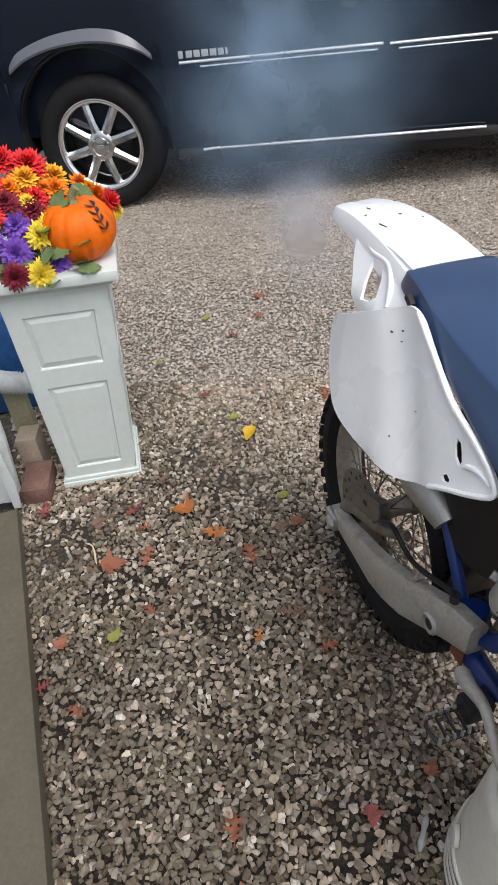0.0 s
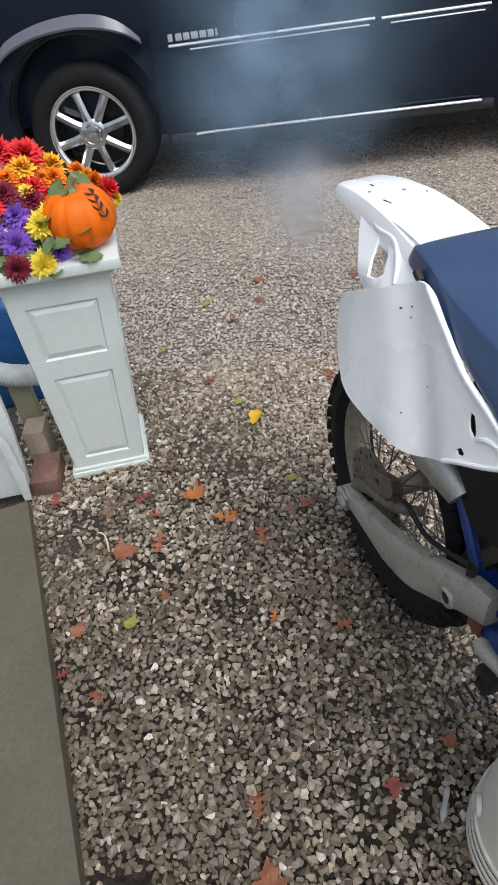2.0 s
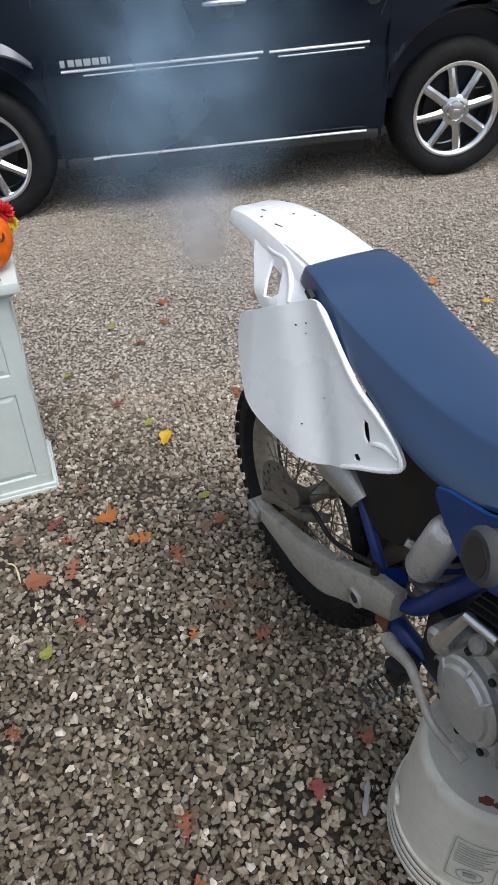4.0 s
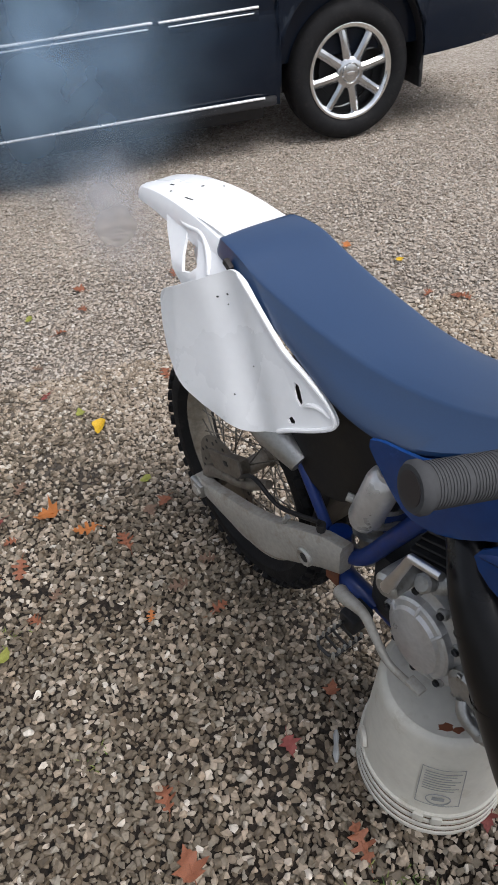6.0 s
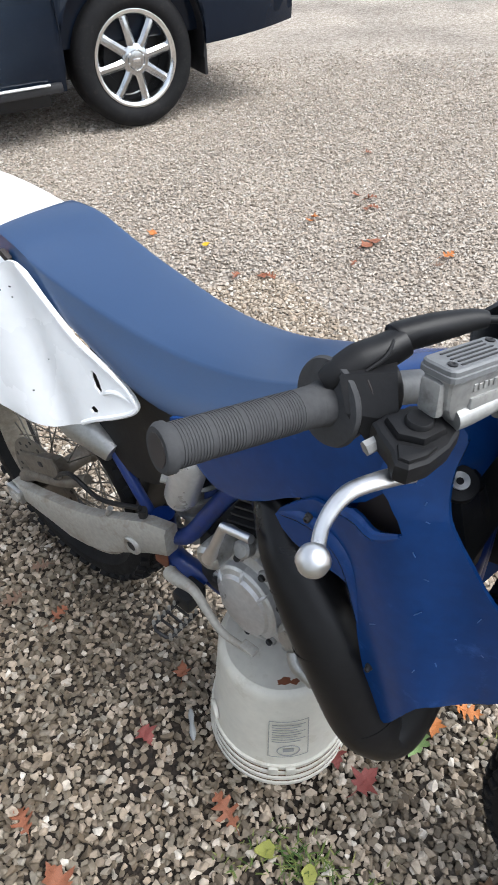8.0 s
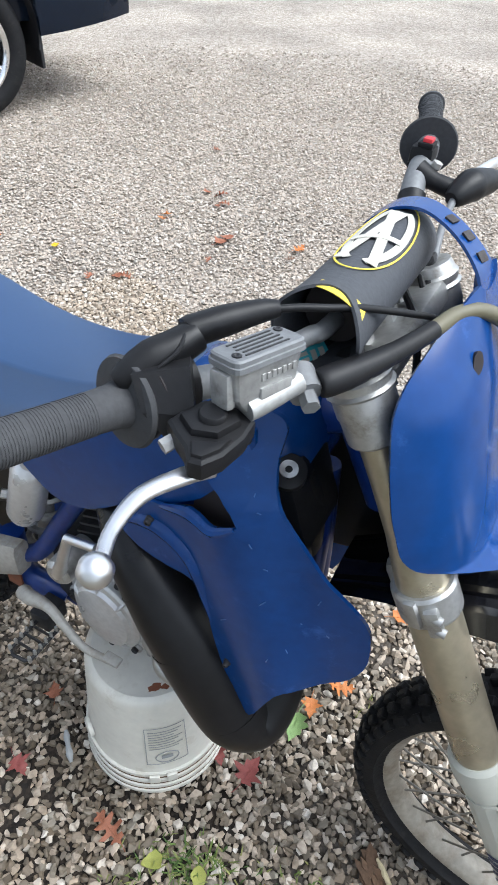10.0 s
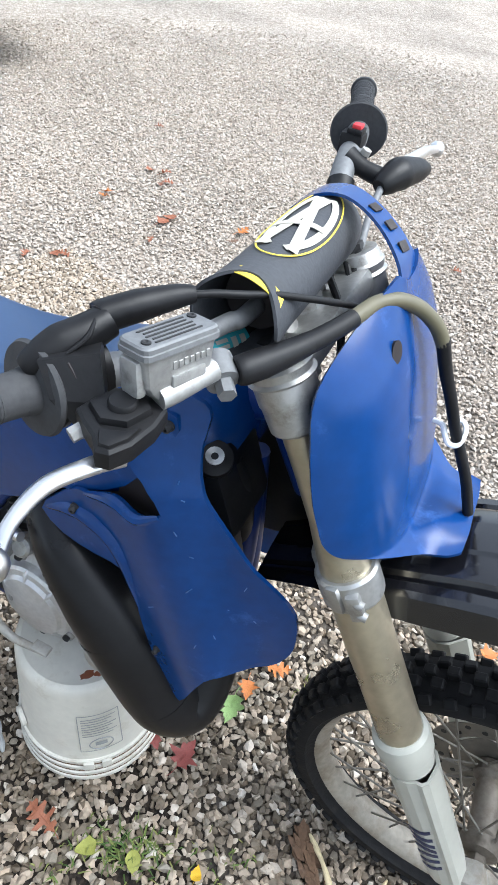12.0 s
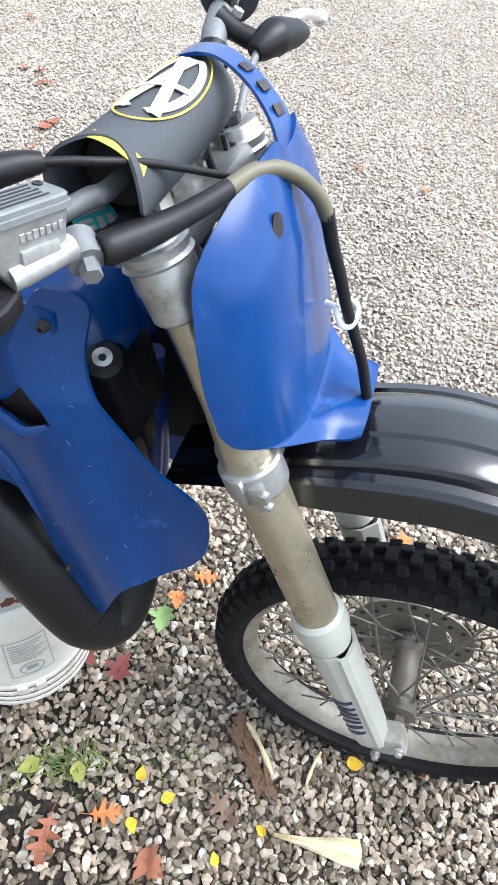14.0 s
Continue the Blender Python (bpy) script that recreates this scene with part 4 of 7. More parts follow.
    white = part("side_panel", panel(out, side, 0.004, [slot, [(0.355, 0.763), (0.364, 0.772), (0.373, 0.768), (0.372, 0.761), (0.362, 0.758)]], 0.016), M_WHITE_PLASTIC, bike,
                 "large white plastic side number panel", 50)
    rim = [(0.19, 0.945), (0.258, 0.902), (0.315, 0.866), (0.378, 0.846), (0.420, 0.829), (0.444, 0.811), (0.449, 0.80), (0.441, 0.79), (0.413, 0.773), (0.369, 0.75), (0.34, 0.731)]
    part("rolled_edge", tube([(x, side(x, z) - 0.001, z) for x, z in rim], 0.0042, 8, step=4), M_WHITE_PLASTIC, white)
    part("panel_rib", tube([(x, side(x, z) - 0.0005, z) for x, z in ((0.385, 0.80), (0.395, 0.808), (0.415, 0.812), (0.438, 0.806))], [0.002, 0.0045, 0.004, 0.002], 8, step=4), M_WHITE_PLASTIC, white)
    for x, z, n in ((0.145, 0.892, 0.0022), (0.162, 0.90, 0.002), (0.167, 0.884, 0.0014), (0.222, 0.743, 0.0016), (0.248, 0.804, 0.0012)):
        part("scuff", lathe([(n, -0.002), (n * 0.8, 0.0012), (0.0004, 0.0016)], 7, at(x, side(x, z), z) @ pose(0, 0, 0, 90, 0, 0) @ Matrix.Diagonal((1.4, 0.8, 1, 1))), M_DARK, white)
    part("side_panel", panel([(x, z - 0.03) for x, z in out], lambda x, z: -side(x, z + 0.03) - 0.01, 0.004), M_WHITE_PLASTIC, bike, "large white plastic side number panel", 50)
    def web(x, z):
        return -0.068 - 0.050 * clamp01((0.962 - z) / 0.075)

    leg = panel([(-0.10, 0.950), (-0.045, 0.905), (0.004, 0.862), (0.045, 0.876), (0.09, 0.892), (0.135, 0.915), (0.185, 0.938), (0.15, 0.957), (0.09, 0.968), (0.02, 0.974), (-0.06, 0.968)], web, 0.006,
                [[(-0.018, 0.944), (0.012, 0.948), (0.034, 0.930), (0.050, 0.905), (0.036, 0.892), (0.014, 0.888), (-0.002, 0.908)]], rounded=2)
    part("fender_bracket", leg, M_WHITE_PLASTIC, bike, "hollow white bracket under the fender")
    part("bracket_back", panel([(-0.05, 0.955), (-0.02, 0.90), (0.02, 0.87), (0.10, 0.90), (0.12, 0.955)], lambda x, z: -0.052 - 0.03 * clamp01((0.95 - z) / 0.09), 0.004), M_WHITE_PLASTIC, bike)
    part("bracket_rib", tube([(x, web(x, z) - 0.001, z) for x, z in ((-0.07, 0.962), (-0.03, 0.952), (0.03, 0.952), (0.07, 0.93), (0.09, 0.905))], [0.002, 0.005, 0.006, 0.006, 0.003], 10, step=4), M_WHITE_PLASTIC, bike)
    # black piece stands for the shade in the gap by the seat corner
    part("bracket_gap_shade", box(0.022, 0.010, 0.012, (0.150, -0.100, 0.944), 0.003, pose(0, 0, 0, 0, 30, 0)), M_MARK_SHADE, bike)
    part("panel_socket", box(0.05, 0.012, 0.07, (0.370, -0.080, 0.805), 0.004), M_BLACK, bike)
    # silencer under the panel
    part("silencer", tube([(0.02, -0.10, 0.79), (0.26, -0.092, 0.655), (0.33, -0.085, 0.62)], [0.040, 0.042, 0.026], 20, smooth=False), M_ALU, bike, "silver silencer can")
    part("silencer_tip", tube([(0.02, -0.10, 0.79), (-0.02, -0.10, 0.805)], 0.015, 12, smooth=False), M_DARK, bike)
    # airbox
    part("airbox", panel([(0.29, 0.72), (0.305, 0.655), (0.363, 0.595), (0.42, 0.60), (0.47, 0.635), (0.505, 0.71), (0.53, 0.80), (0.42, 0.83), (0.32, 0.82)], lambda x, z: -0.090, 0.012), M_BLACK, bike, "matt black airbox side")
    part("airbox_core", box(0.26, 0.14, 0.24, (0.40, 0.0, 0.74), 0.03), M_BLACK, bike)
    # swingarm
    for sgn in (-1, 1):
        secs = []
        for x, z, hh, y in ((-0.02, 0.338, 0.016, 0.126), (0.02, 0.343, 0.020, 0.128), (0.07, 0.348, 0.028, 0.128), (0.12, 0.354, 0.038, 0.127), (0.18, 0.361, 0.049, 0.126), (0.24, 0.378, 0.053, 0.124), (0.30, 0.405, 0.054, 0.121), (0.36, 0.443, 0.050, 0.117), (0.43, 0.488, 0.044, 0.112), (0.48, 0.506, 0.036, 0.106)):
            secs.append([(x, sgn * y + dy * 0.016, z + dz * hh) for dy, dz in ((-1, -0.72), (-0.7, -1), (0.7, -1), (1, -0.72), (1, 0.72), (0.7, 1), (-0.7, 1), (-1, 0.72))])
        arm = part("swingarm", loft(secs), M_ALU_DIRTY, bike, "dusty cast aluminium swingarm", 30)
        if sgn < 0:
            part("pivot_ring", lathe([(0.011, 0.018), (0.018, 0.02), (0.021, 0.017), (0.021, 0.012)], 20, at(0.394, -0.1165, 0.446) @ pose(0, 0, 0, 90, 0, 0), cap=False), M_ALU, arm)
            part("pivot_hole", lathe([(0.014, 0.0), (0.014, 0.0172)], 16, at(0.394, -0.1165, 0.446) @ pose(0, 0, 0, 90, 0, 0)), M_DARK, arm)
            part("chain_guide_tab", tube([(0.315, -0.118, 0.45), (0.32, -0.122, 0.475), (0.325, -0.118, 0.49)], 0.006, 8), M_ALU, arm)
            part("arm_bolt", tube([(0.42, -0.115, 0.535), (0.42, -0.115, 0.552)], 0.009, 8, smooth=False), M_DARK, arm)
    part("rear_caliper", box(0.10, 0.04, 0.05, (0.10, -0.098, 0.445), 0.012, pose(0, 0, 0, 0, -25, 0)), M_CALIPER, bike, "dusty dark rear brake caliper")
    part("caliper_plate", box(0.13, 0.008, 0.05, (0.11, -0.122, 0.475), 0.004, pose(0, 0, 0, 0, -22, 0)), M_CALIPER, bike)
    part("caliper_bracket", tube([(0.0, -0.105, 0.36), (0.05, -0.11, 0.40), (0.17, -0.11, 0.455), (0.24, -0.10, 0.50)], [0.02, 0.016, 0.014, 0.01], 10), M_CALIPER, bike)
    part("caliper_slot", box(0.016, 0.004, 0.012, (0.115, -0.126, 0.482), 0.002, pose(0, 0, 0, 0, -22, 0)), M_DARK, bike)
    part("brake_hose", tube([(0.15, -0.12, 0.46), (0.22, -0.125, 0.52), (0.30, -0.12, 0.50), (0.42, -0.12, 0.56)], 0.005, 8), M_BLACK, bike)
    part("mud_guard", box(0.03, 0.12, 0.24, (0.36, 0.0, 0.53), 0.01, pose(0, 0, 0, 0, 15, 0)), M_BLACK, bike)
    part("axle_block", box(0.05, 0.016, 0.04, (0.005, -0.146, 0.337), 0.006), M_ALU, bike)
    part("axle_end", lathe([(0.016, -0.01), (0.016, 0.006), (0.010, 0.009)], 6, at(0.012, -0.152, 0.337) @ pose(0, 0, 0, 90, 0, 0)), M_ALU_DIRTY, bike)
    # frame
    F = [("subframe_tube", [(0.24, -0.07, 0.72), (0.297, -0.08, 0.645), (0.351, -0.085, 0.583), (0.43, -0.088, 0.48)], 0.011), ("cradle_tube", [(0.43, -0.086, 0.47), (0.50, -0.086, 0.515), (0.56, -0.08, 0.62), (0.61, -0.075, 0.705), (0.72, -0.05, 0.85)], 0.016),
         ("pivot_plate", [(0.44, -0.086, 0.53), (0.446, -0.088, 0.47), (0.462, -0.084, 0.42), (0.53, -0.070, 0.390)], 0.022), ("cradle_rail", [(0.52, -0.06, 0.385), (0.60, -0.06, 0.380), (0.75, -0.06, 0.385), (0.88, -0.05, 0.44), (0.95, -0.02, 0.60), (0.94, 0, 0.88)], 0.015)]
    for name, pts, r in F:
        for sgn in (1, -1):
            part(name, tube([(x, y * sgn, z) for x, y, z in pts], r, 12), M_FRAME_BLUE, bike, "blue painted steel frame tube")
    part("head_tube", tube([(1.02, 0, 0.87), (0.94, 0, 1.02)], 0.03, 20, smooth=False), M_FRAME_BLUE, bike)
    part("backbone", tube([(0.96, 0, 0.97), (0.78, 0, 0.88), (0.58, 0, 0.75), (0.46, 0, 0.50)], 0.024, 14), M_FRAME_BLUE, bike)
    part("frame_patch", box(0.035, 0.004, 0.07, (0.452, -0.111, 0.45), 0.002), M_RUST, bike, "worn rusty patch on the frame")
    # shock and reservoir
    part("shock_reservoir", lathe([(0.010, -0.078), (0.024, -0.074), (0.029, -0.060), (0.029, 0.044), (0.027, 0.054), (0.022, 0.062), (0.018, 0.066), (0.018, 0.076), (0.006, 0.078)], 24, at(0.528, -0.100, 0.698) @ pose(0, 0, 0, 0, 17, 0)), M_POLISHED_DULL, bike, "silver shock reservoir canister")
    part("reservoir_fitting", tube([(0.49, -0.10, 0.66), (0.475, -0.11, 0.665)], 0.008, 8, smooth=False), M_ALU, bike)
    part("shock_body", tube([(0.44, -0.01, 0.40), (0.50, -0.01, 0.76)], 0.024, 16, smooth=False), M_ALU, bike)
    coil = [(0.445 + 0.05 * t + 0.04 * math.cos(t * 40), -0.01 + 0.04 * math.sin(t * 40), 0.43 + 0.28 * t) for t in [i / 60 for i in range(61)]]
    part("shock_spring", tube(coil, 0.007, 6, step=2), M_ALU, bike)
    for k in range(5):
        part("cylinder_fin", box(0.10, 0.12, 0.005, (0.63 + 0.008 * k, -0.02, 0.615 + 0.022 * k), 0.001, pose(0, 0, 0, 0, -20, 0)), M_DARK, bike)
    # engine
    # dark colour carries the shade of the gap behind the kick lever
    part("crankcase", box(0.30, 0.17, 0.17, (0.665, 0.0, 0.470), 0.035), M_DARK, bike, "crankcase coloured dark for the shaded gap")
    turn = at(0.660, -0.092, 0.490) @ pose(0, 0, 0, 90, 0, 0) @ pose(0, 0, 0, 0, 0, 12)
    cov = part("clutch_cover", lathe([(0.090, -0.03), (0.092, 0.0), (0.090, 0.006), (0.078, 0.008), (0.072, 0.010), (0.070, 0.021), (0.066, 0.025), (0.058, 0.027), (0.054, 0.033), (0.030, 0.037), (0.001, 0.038)], 40, turn @ Matrix.Diagonal((0.90, 1.18, 1, 1))), M_POLISHED_DULL, bike, "round cast clutch cover", 25)
    for k in range(9):
        a = radians(40 * k + 14)
        spot = turn @ Vector((0.0735 * math.cos(a), 0.0965 * math.sin(a), 0.0))
        part("cover_lug", lathe([(0.0105, -0.004), (0.0105, 0.011), (0.009, 0.013)], 12, at(*spot) @ pose(0, 0, 0, 90, 0, 0)), M_CASE, cov)
        part("cover_bolt", lathe([(0.0062, 0.010), (0.0062, 0.018), (0.005, 0.019), (0.003, 0.0165), (0.0005, 0.0165)], 10, at(*spot) @ pose(0, 0, 0, 90, 0, 0)), M_DARK, cov)
    for a in (35, 80, 140, 200, 300):
        p = [turn @ Vector((r * 0.9 * math.cos(radians(a)), r * 1.18 * math.sin(radians(a)), h)) for r, h in ((0.069, 0.010), (0.064, 0.0255), (0.048, 0.033))]
        part("cast_rib", tube(p, [0.004, 0.0035, 0.0015], 8), M_POLISHED_DULL, cov)
    part("water_pump", lathe([(0.036, -0.02), (0.036, 0.012), (0.028, 0.02), (0.012, 0.022)], 24, at(0.762, -0.10, 0.475) @ pose(0, 0, 0, 90, 0, 0)), M_ALU, bike, "cast water pump cover")
    for k in range(3):
        bolt(bike, 0.762 + 0.03 * math.cos(radians(120 * k)), -0.113, 0.475 + 0.03 * math.sin(radians(120 * k)), 0.0055)
    part("pump_elbow", tube([(0.765, -0.115, 0.455), (0.78, -0.125, 0.44), (0.815, -0.12, 0.425), (0.85, -0.10, 0.42)], 0.014, 12), M_ALU, bike)
    part("hose_clip", tube([(0.806, -0.121, 0.43), (0.814, -0.121, 0.425)], 0.0165, 12, smooth=False), M_ALU, bike)
    part("cylinder", box(0.13, 0.14, 0.20, (0.78, 0.0, 0.66), 0.02, pose(0, 0, 0, 0, 10, 0)), M_DARK, bike)
    part("cylinder_head", box(0.12, 0.13, 0.06, (0.80, 0.0, 0.78), 0.02, pose(0, 0, 0, 0, 10, 0)), M_DARK, bike)
    part("carburettor", tube([(0.54, 0.0, 0.70), (0.70, 0.0, 0.68)], 0.035, 16, smooth=False), M_DARK, bike)
    part("oil_filler_cap", lathe([(0.016, -0.014), (0.016, 0.012), (0.012, 0.016), (0.001, 0.016)], 14, at(0.647, -0.100, 0.612) @ pose(0, 0, 0, 60, 0, 0)), M_ALU, bike)
    part("filler_neck", tube([(0.65, -0.085, 0.595), (0.69, -0.06, 0.63)], 0.017, 12, smooth=False), M_ALU, bike)
    # kick starter
    ks = part("kick_starter", tube([(0.616, -0.150, 0.612), (0.632, -0.156, 0.655), (0.656, -0.160, 0.724)], [0.013, 0.0085, 0.0070], 10), M_POLISHED, bike, "folded bare metal kick-start lever")
    part("kick_boss", lathe([(0.020, -0.04), (0.023, 0.0), (0.023, 0.024), (0.016, 0.031)], 14, at(0.614, -0.127, 0.610) @ pose(0, 0, 0, 90, 0, 0)), M_ALU, ks)
    part("kick_pedal", tube([(0.654, -0.160, 0.724), (0.710, -0.165, 0.744)], 0.0066, 10, smooth=False), M_POLISHED, ks)
    # brake pedal and footpeg
    part("brake_pedal", tube([(0.506, -0.140, 0.466), (0.534, -0.150, 0.484), (0.580, -0.156, 0.500), (0.618, -0.162, 0.478), (0.653, -0.165, 0.456), (0.703, -0.163, 0.456)], [0.014, 0.0125, 0.009, 0.0075, 0.0068, 0.006], 10), M_ALU_DIRTY, bike, "bent aluminium brake pedal")
    part("pedal_tip", box(0.030, 0.018, 0.008, (0.708, -0.163, 0.466), 0.003), M_ALU_DIRTY, bike)
    peg = part("footpeg", tube([(0.525, -0.137, 0.40), (0.525, -0.205, 0.40), (0.535, -0.213, 0.40), (0.560, -0.211, 0.40), (0.567, -0.203, 0.40), (0.567, -0.137, 0.40)], 0.0035, 8, smooth=False), M_DARK, bike, "toothed open steel footpeg")
    for y in (-0.155, -0.173, -0.191):
        part("peg_bar", box(0.042, 0.003, 0.008, (0.546, y, 0.40), 0.001), M_DARK, peg)
    tooth = finish(lathe([(0.0035, -0.006), (0.003, 0.010), (0.0015, 0.012)], 6), "tooth", M_ALU)
    for i in range(6):
        for sgn in (-1, 1):
            t = new("tooth", tooth)
            t.parent = peg
            t.matrix_local = at(0.546 + 0.021 * sgn, -0.207 + 0.013 * i, 0.402)
    part("peg_mount", box(0.04, 0.05, 0.04, (0.53, -0.12, 0.40), 0.006), M_DARK, bike)
    # expansion chamber
    pipe = [(0.87, 0.02, 0.68), (0.935, -0.02, 0.62), (0.955, -0.06, 0.53), (0.946, -0.112, 0.457), (0.915, -0.138, 0.475), (0.862, -0.142, 0.565), (0.805, -0.138, 0.65), (0.745, -0.125, 0.715), (0.66, -0.075, 0.755), (0.52, -0.03, 0.70), (0.38, -0.06, 0.63)]
    part("expansion_chamber", tube(pipe, [0.022, 0.028, 0.036, 0.048, 0.055, 0.055, 0.052, 0.042, 0.028, 0.02, 0.016], 24), M_PIPE, bike, "sooty black expansion chamber exhaust")
    for (x, y, z), (x2, y2, z2), r in (((0.9055, -0.1392, 0.4905), (0.9040, -0.1394, 0.4930), 0.0560), ((0.8335, -0.1405, 0.6075), (0.8320, -0.1403, 0.6100), 0.0546), ((0.7750, -0.1325, 0.6840), (0.7730, -0.1320, 0.6860), 0.0484)):
        part("weld_seam", tube([(x, y, z), (x2, y2, z2)], r, 28, smooth=False), M_PIPE, bike)
    # tank and shrouds
    def tank_side(x, z):
        return -(0.122 + 0.018 * clamp01((x - 0.58) / 0.25) + 0.006 * math.sin((z - 0.75) * 12))

    part("tank_panel", panel([(0.53, 0.832), (0.555, 0.785), (0.60, 0.745), (0.65, 0.752), (0.70, 0.785), (0.76, 0.84), (0.85, 0.90), (0.905, 1.0), (0.87, 1.015), (0.78, 0.962), (0.70, 0.915), (0.62, 0.862)], tank_side, 0.006), M_BLUE, bike, "blue plastic tank side", 50)
    part("tank", loft([[(x, w * y, z + h * d) for y, d in ((-1, -1), (-1, 0.1), (-0.85, 0.6), (-0.35, 1.0), (0.35, 1.0), (0.85, 0.6), (1, 0.1), (1, -1))] for x, z, w, h in ((0.56, 0.80, 0.09, 0.05), (0.66, 0.84, 0.11, 0.06), (0.76, 0.89, 0.12, 0.07), (0.85, 0.93, 0.115, 0.07), (0.91, 0.93, 0.09, 0.055), (0.935, 0.92, 0.06, 0.035))]), M_BLUE, bike, "blue fuel tank", 50)
    sh = [(0.884, 1.029), (0.899, 1.031), (0.918, 1.025), (0.927, 1.013), (0.926, 0.986), (0.932, 0.953), (0.946, 0.923), (0.967, 0.894), (0.992, 0.868), (1.019, 0.839), (1.045, 0.806), (1.058, 0.781), (1.064, 0.754), (1.067, 0.717), (1.061, 0.69), (1.045, 0.664), (1.022, 0.651),
          (0.998, 0.646), (0.978, 0.628), (0.962, 0.58), (0.946, 0.532), (0.927, 0.545), (0.907, 0.583), (0.891, 0.629), (0.877, 0.68), (0.866, 0.732), (0.852, 0.762), (0.807, 0.757), (0.763, 0.765), (0.733, 0.795), (0.755, 0.83), (0.787, 0.862), (0.812, 0.868), (0.848, 0.890), (0.876, 0.887), (0.905, 0.905), (0.882, 0.94), (0.862, 0.957), (0.872, 0.996)]

    def shroud(x, z):
        u = x - 0.93 + (z - 0.75) * 0.28
        return -(0.146 + 0.022 * math.exp(-(u / 0.075) ** 2) - 0.012 * math.exp(-((u - 0.07) / 0.03) ** 2) - 0.032 * clamp01((z - 0.93) / 0.12) - 0.035 * clamp01((x - 1.0) / 0.09))

    cover = part("radiator_shroud", panel(sh, shroud, 0.005, rounded=2), M_BLUE, bike, "scuffed blue radiator shroud", 50)
    lip = [(0.738, 0.80), (0.774, 0.819), (0.806, 0.822), (0.838, 0.808), (0.856, 0.776), (0.866, 0.738), (0.880, 0.685)]
    part("shroud_lip", tube([(x, shroud(x, z) + 0.004, z) for x, z in lip], [0.004, 0.011, 0.013, 0.012, 0.010, 0.007, 0.003], 10, step=5), M_BLUE, cover)
    part("shroud_lip", tube([(x, shroud(x, z) + 0.002, z) for x, z in ((0.80, 0.862), (0.845, 0.886), (0.876, 0.882), (0.902, 0.90))], [0.003, 0.008, 0.007, 0.003], 8, step=4), M_BLUE, cover)
    for x, z, n, a in ((0.921, 0.885, 0.004, 30), (0.943, 0.801, 0.009, 70), (0.985, 0.773, 0.003, 0), (0.915, 0.948, 0.005, 60), (0.939, 0.854, 0.004, 100), (1.017, 0.759, 0.003, 20), (0.897, 0.732, 0.007, 80), (0.979, 0.724, 0.004, 140), (0.923, 0.93, 0.003, 0), (1.0, 0.82, 0.006, -45), (0.96, 0.70, 0.005, 60)):
        part("scuff", box(n * 1.6, 0.0010, 0.0012, (x, shroud(x, z) - 0.0003, z), 0.0004, pose(0, 0, 0, 0, a * 1.7, 0)), M_SCUFF_BLUE, cover)
    part("radiator_shroud", panel([(x, z - 0.02) for x, z in sh], lambda x, z: -shroud(x, z + 0.02) - 0.01, 0.005, rounded=2), M_BLUE, bike, "scuffed blue radiator shroud", 50)
    # the far core is widened, its black filling in for the gap's shade
    for sgn in (-1, 1):
        part("radiator", box(0.030 if sgn < 0 else 0.17, 0.09 if sgn < 0 else 0.05, 0.19 if sgn < 0 else 0.22, (0.930 if sgn < 0 else 0.960, 0.082 * sgn, 0.795), 0.006, pose(0, 0, 0, 0, -14, 0)), M_BLACK, bike, "black radiator block")
        part("louvre", box(0.05, 0.06, 0.18, (0.915, 0.10 * sgn, 0.785), 0.01, pose(0, 0, 0, 0, -14, 0)), M_BLACK, bike)
    # black block added to stand for the shade behind the shroud
    part("radiator_gap_shade", box(0.05, 0.10, 0.11, (0.925, -0.055, 0.880), 0.012, pose(0, 0, 0, 0, -20, 0)), M_BLACK, bike, "black block standing for shade behind the shroud")
    part("radiator_hose", tube([(0.93, -0.06, 0.91), (0.945, -0.05, 0.86), (0.945, -0.02, 0.76), (0.93, 0.0, 0.66)], 0.013, 12), M_BLACK, bike)
    part("radiator_cap", lathe([(0.020, -0.01), (0.020, 0.004), (0.012, 0.007), (0.001, 0.007)], 24, at(0.923, -0.090, 0.932) @ pose(0, 0, 0, 25, 10, 0)), M_BLACK, bike, "round black cap with a bright washer")
    part("cap_washer", lathe([(0.004, 0.007), (0.010, 0.0085), (0.010, 0.006)], 20, at(0.923, -0.090, 0.933) @ pose(0, 0, 0, 25, 10, 0), cap=False), M_ALU, bike)
    # black sheet in place of the shade inside the shroud's opening
    part("shroud_gap_shade", panel([(0.838, 0.872), (0.885, 0.868), (0.915, 0.905), (0.868, 0.985), (0.85, 0.95)], lambda x, z: -0.1425, 0.003, rounded=0), M_MARK_SHADE, bike)
    bolt(bike, 0.895, shroud(0.895, 1.003) - 0.001, 1.003, 0.0045, mat=M_DARK)
    bolt(bike, 0.785, shroud(0.785, 0.83) - 0.002, 0.830, 0.0045, mat=M_DARK)
    bolt(bike, 0.905, shroud(0.905, 0.634) - 0.001, 0.634, 0.004, mat=M_DARK)

    # forks, right and left
    def on_fork(s, y, out_x=0.0):
        """s metres up the fork from the axle."""
        return Vector((1.383 - 0.468 * s + out_x, y, 0.335 + 0.868 * s))

    fork_dir = pose(0, 0, 0, 0, -28.9, 0)
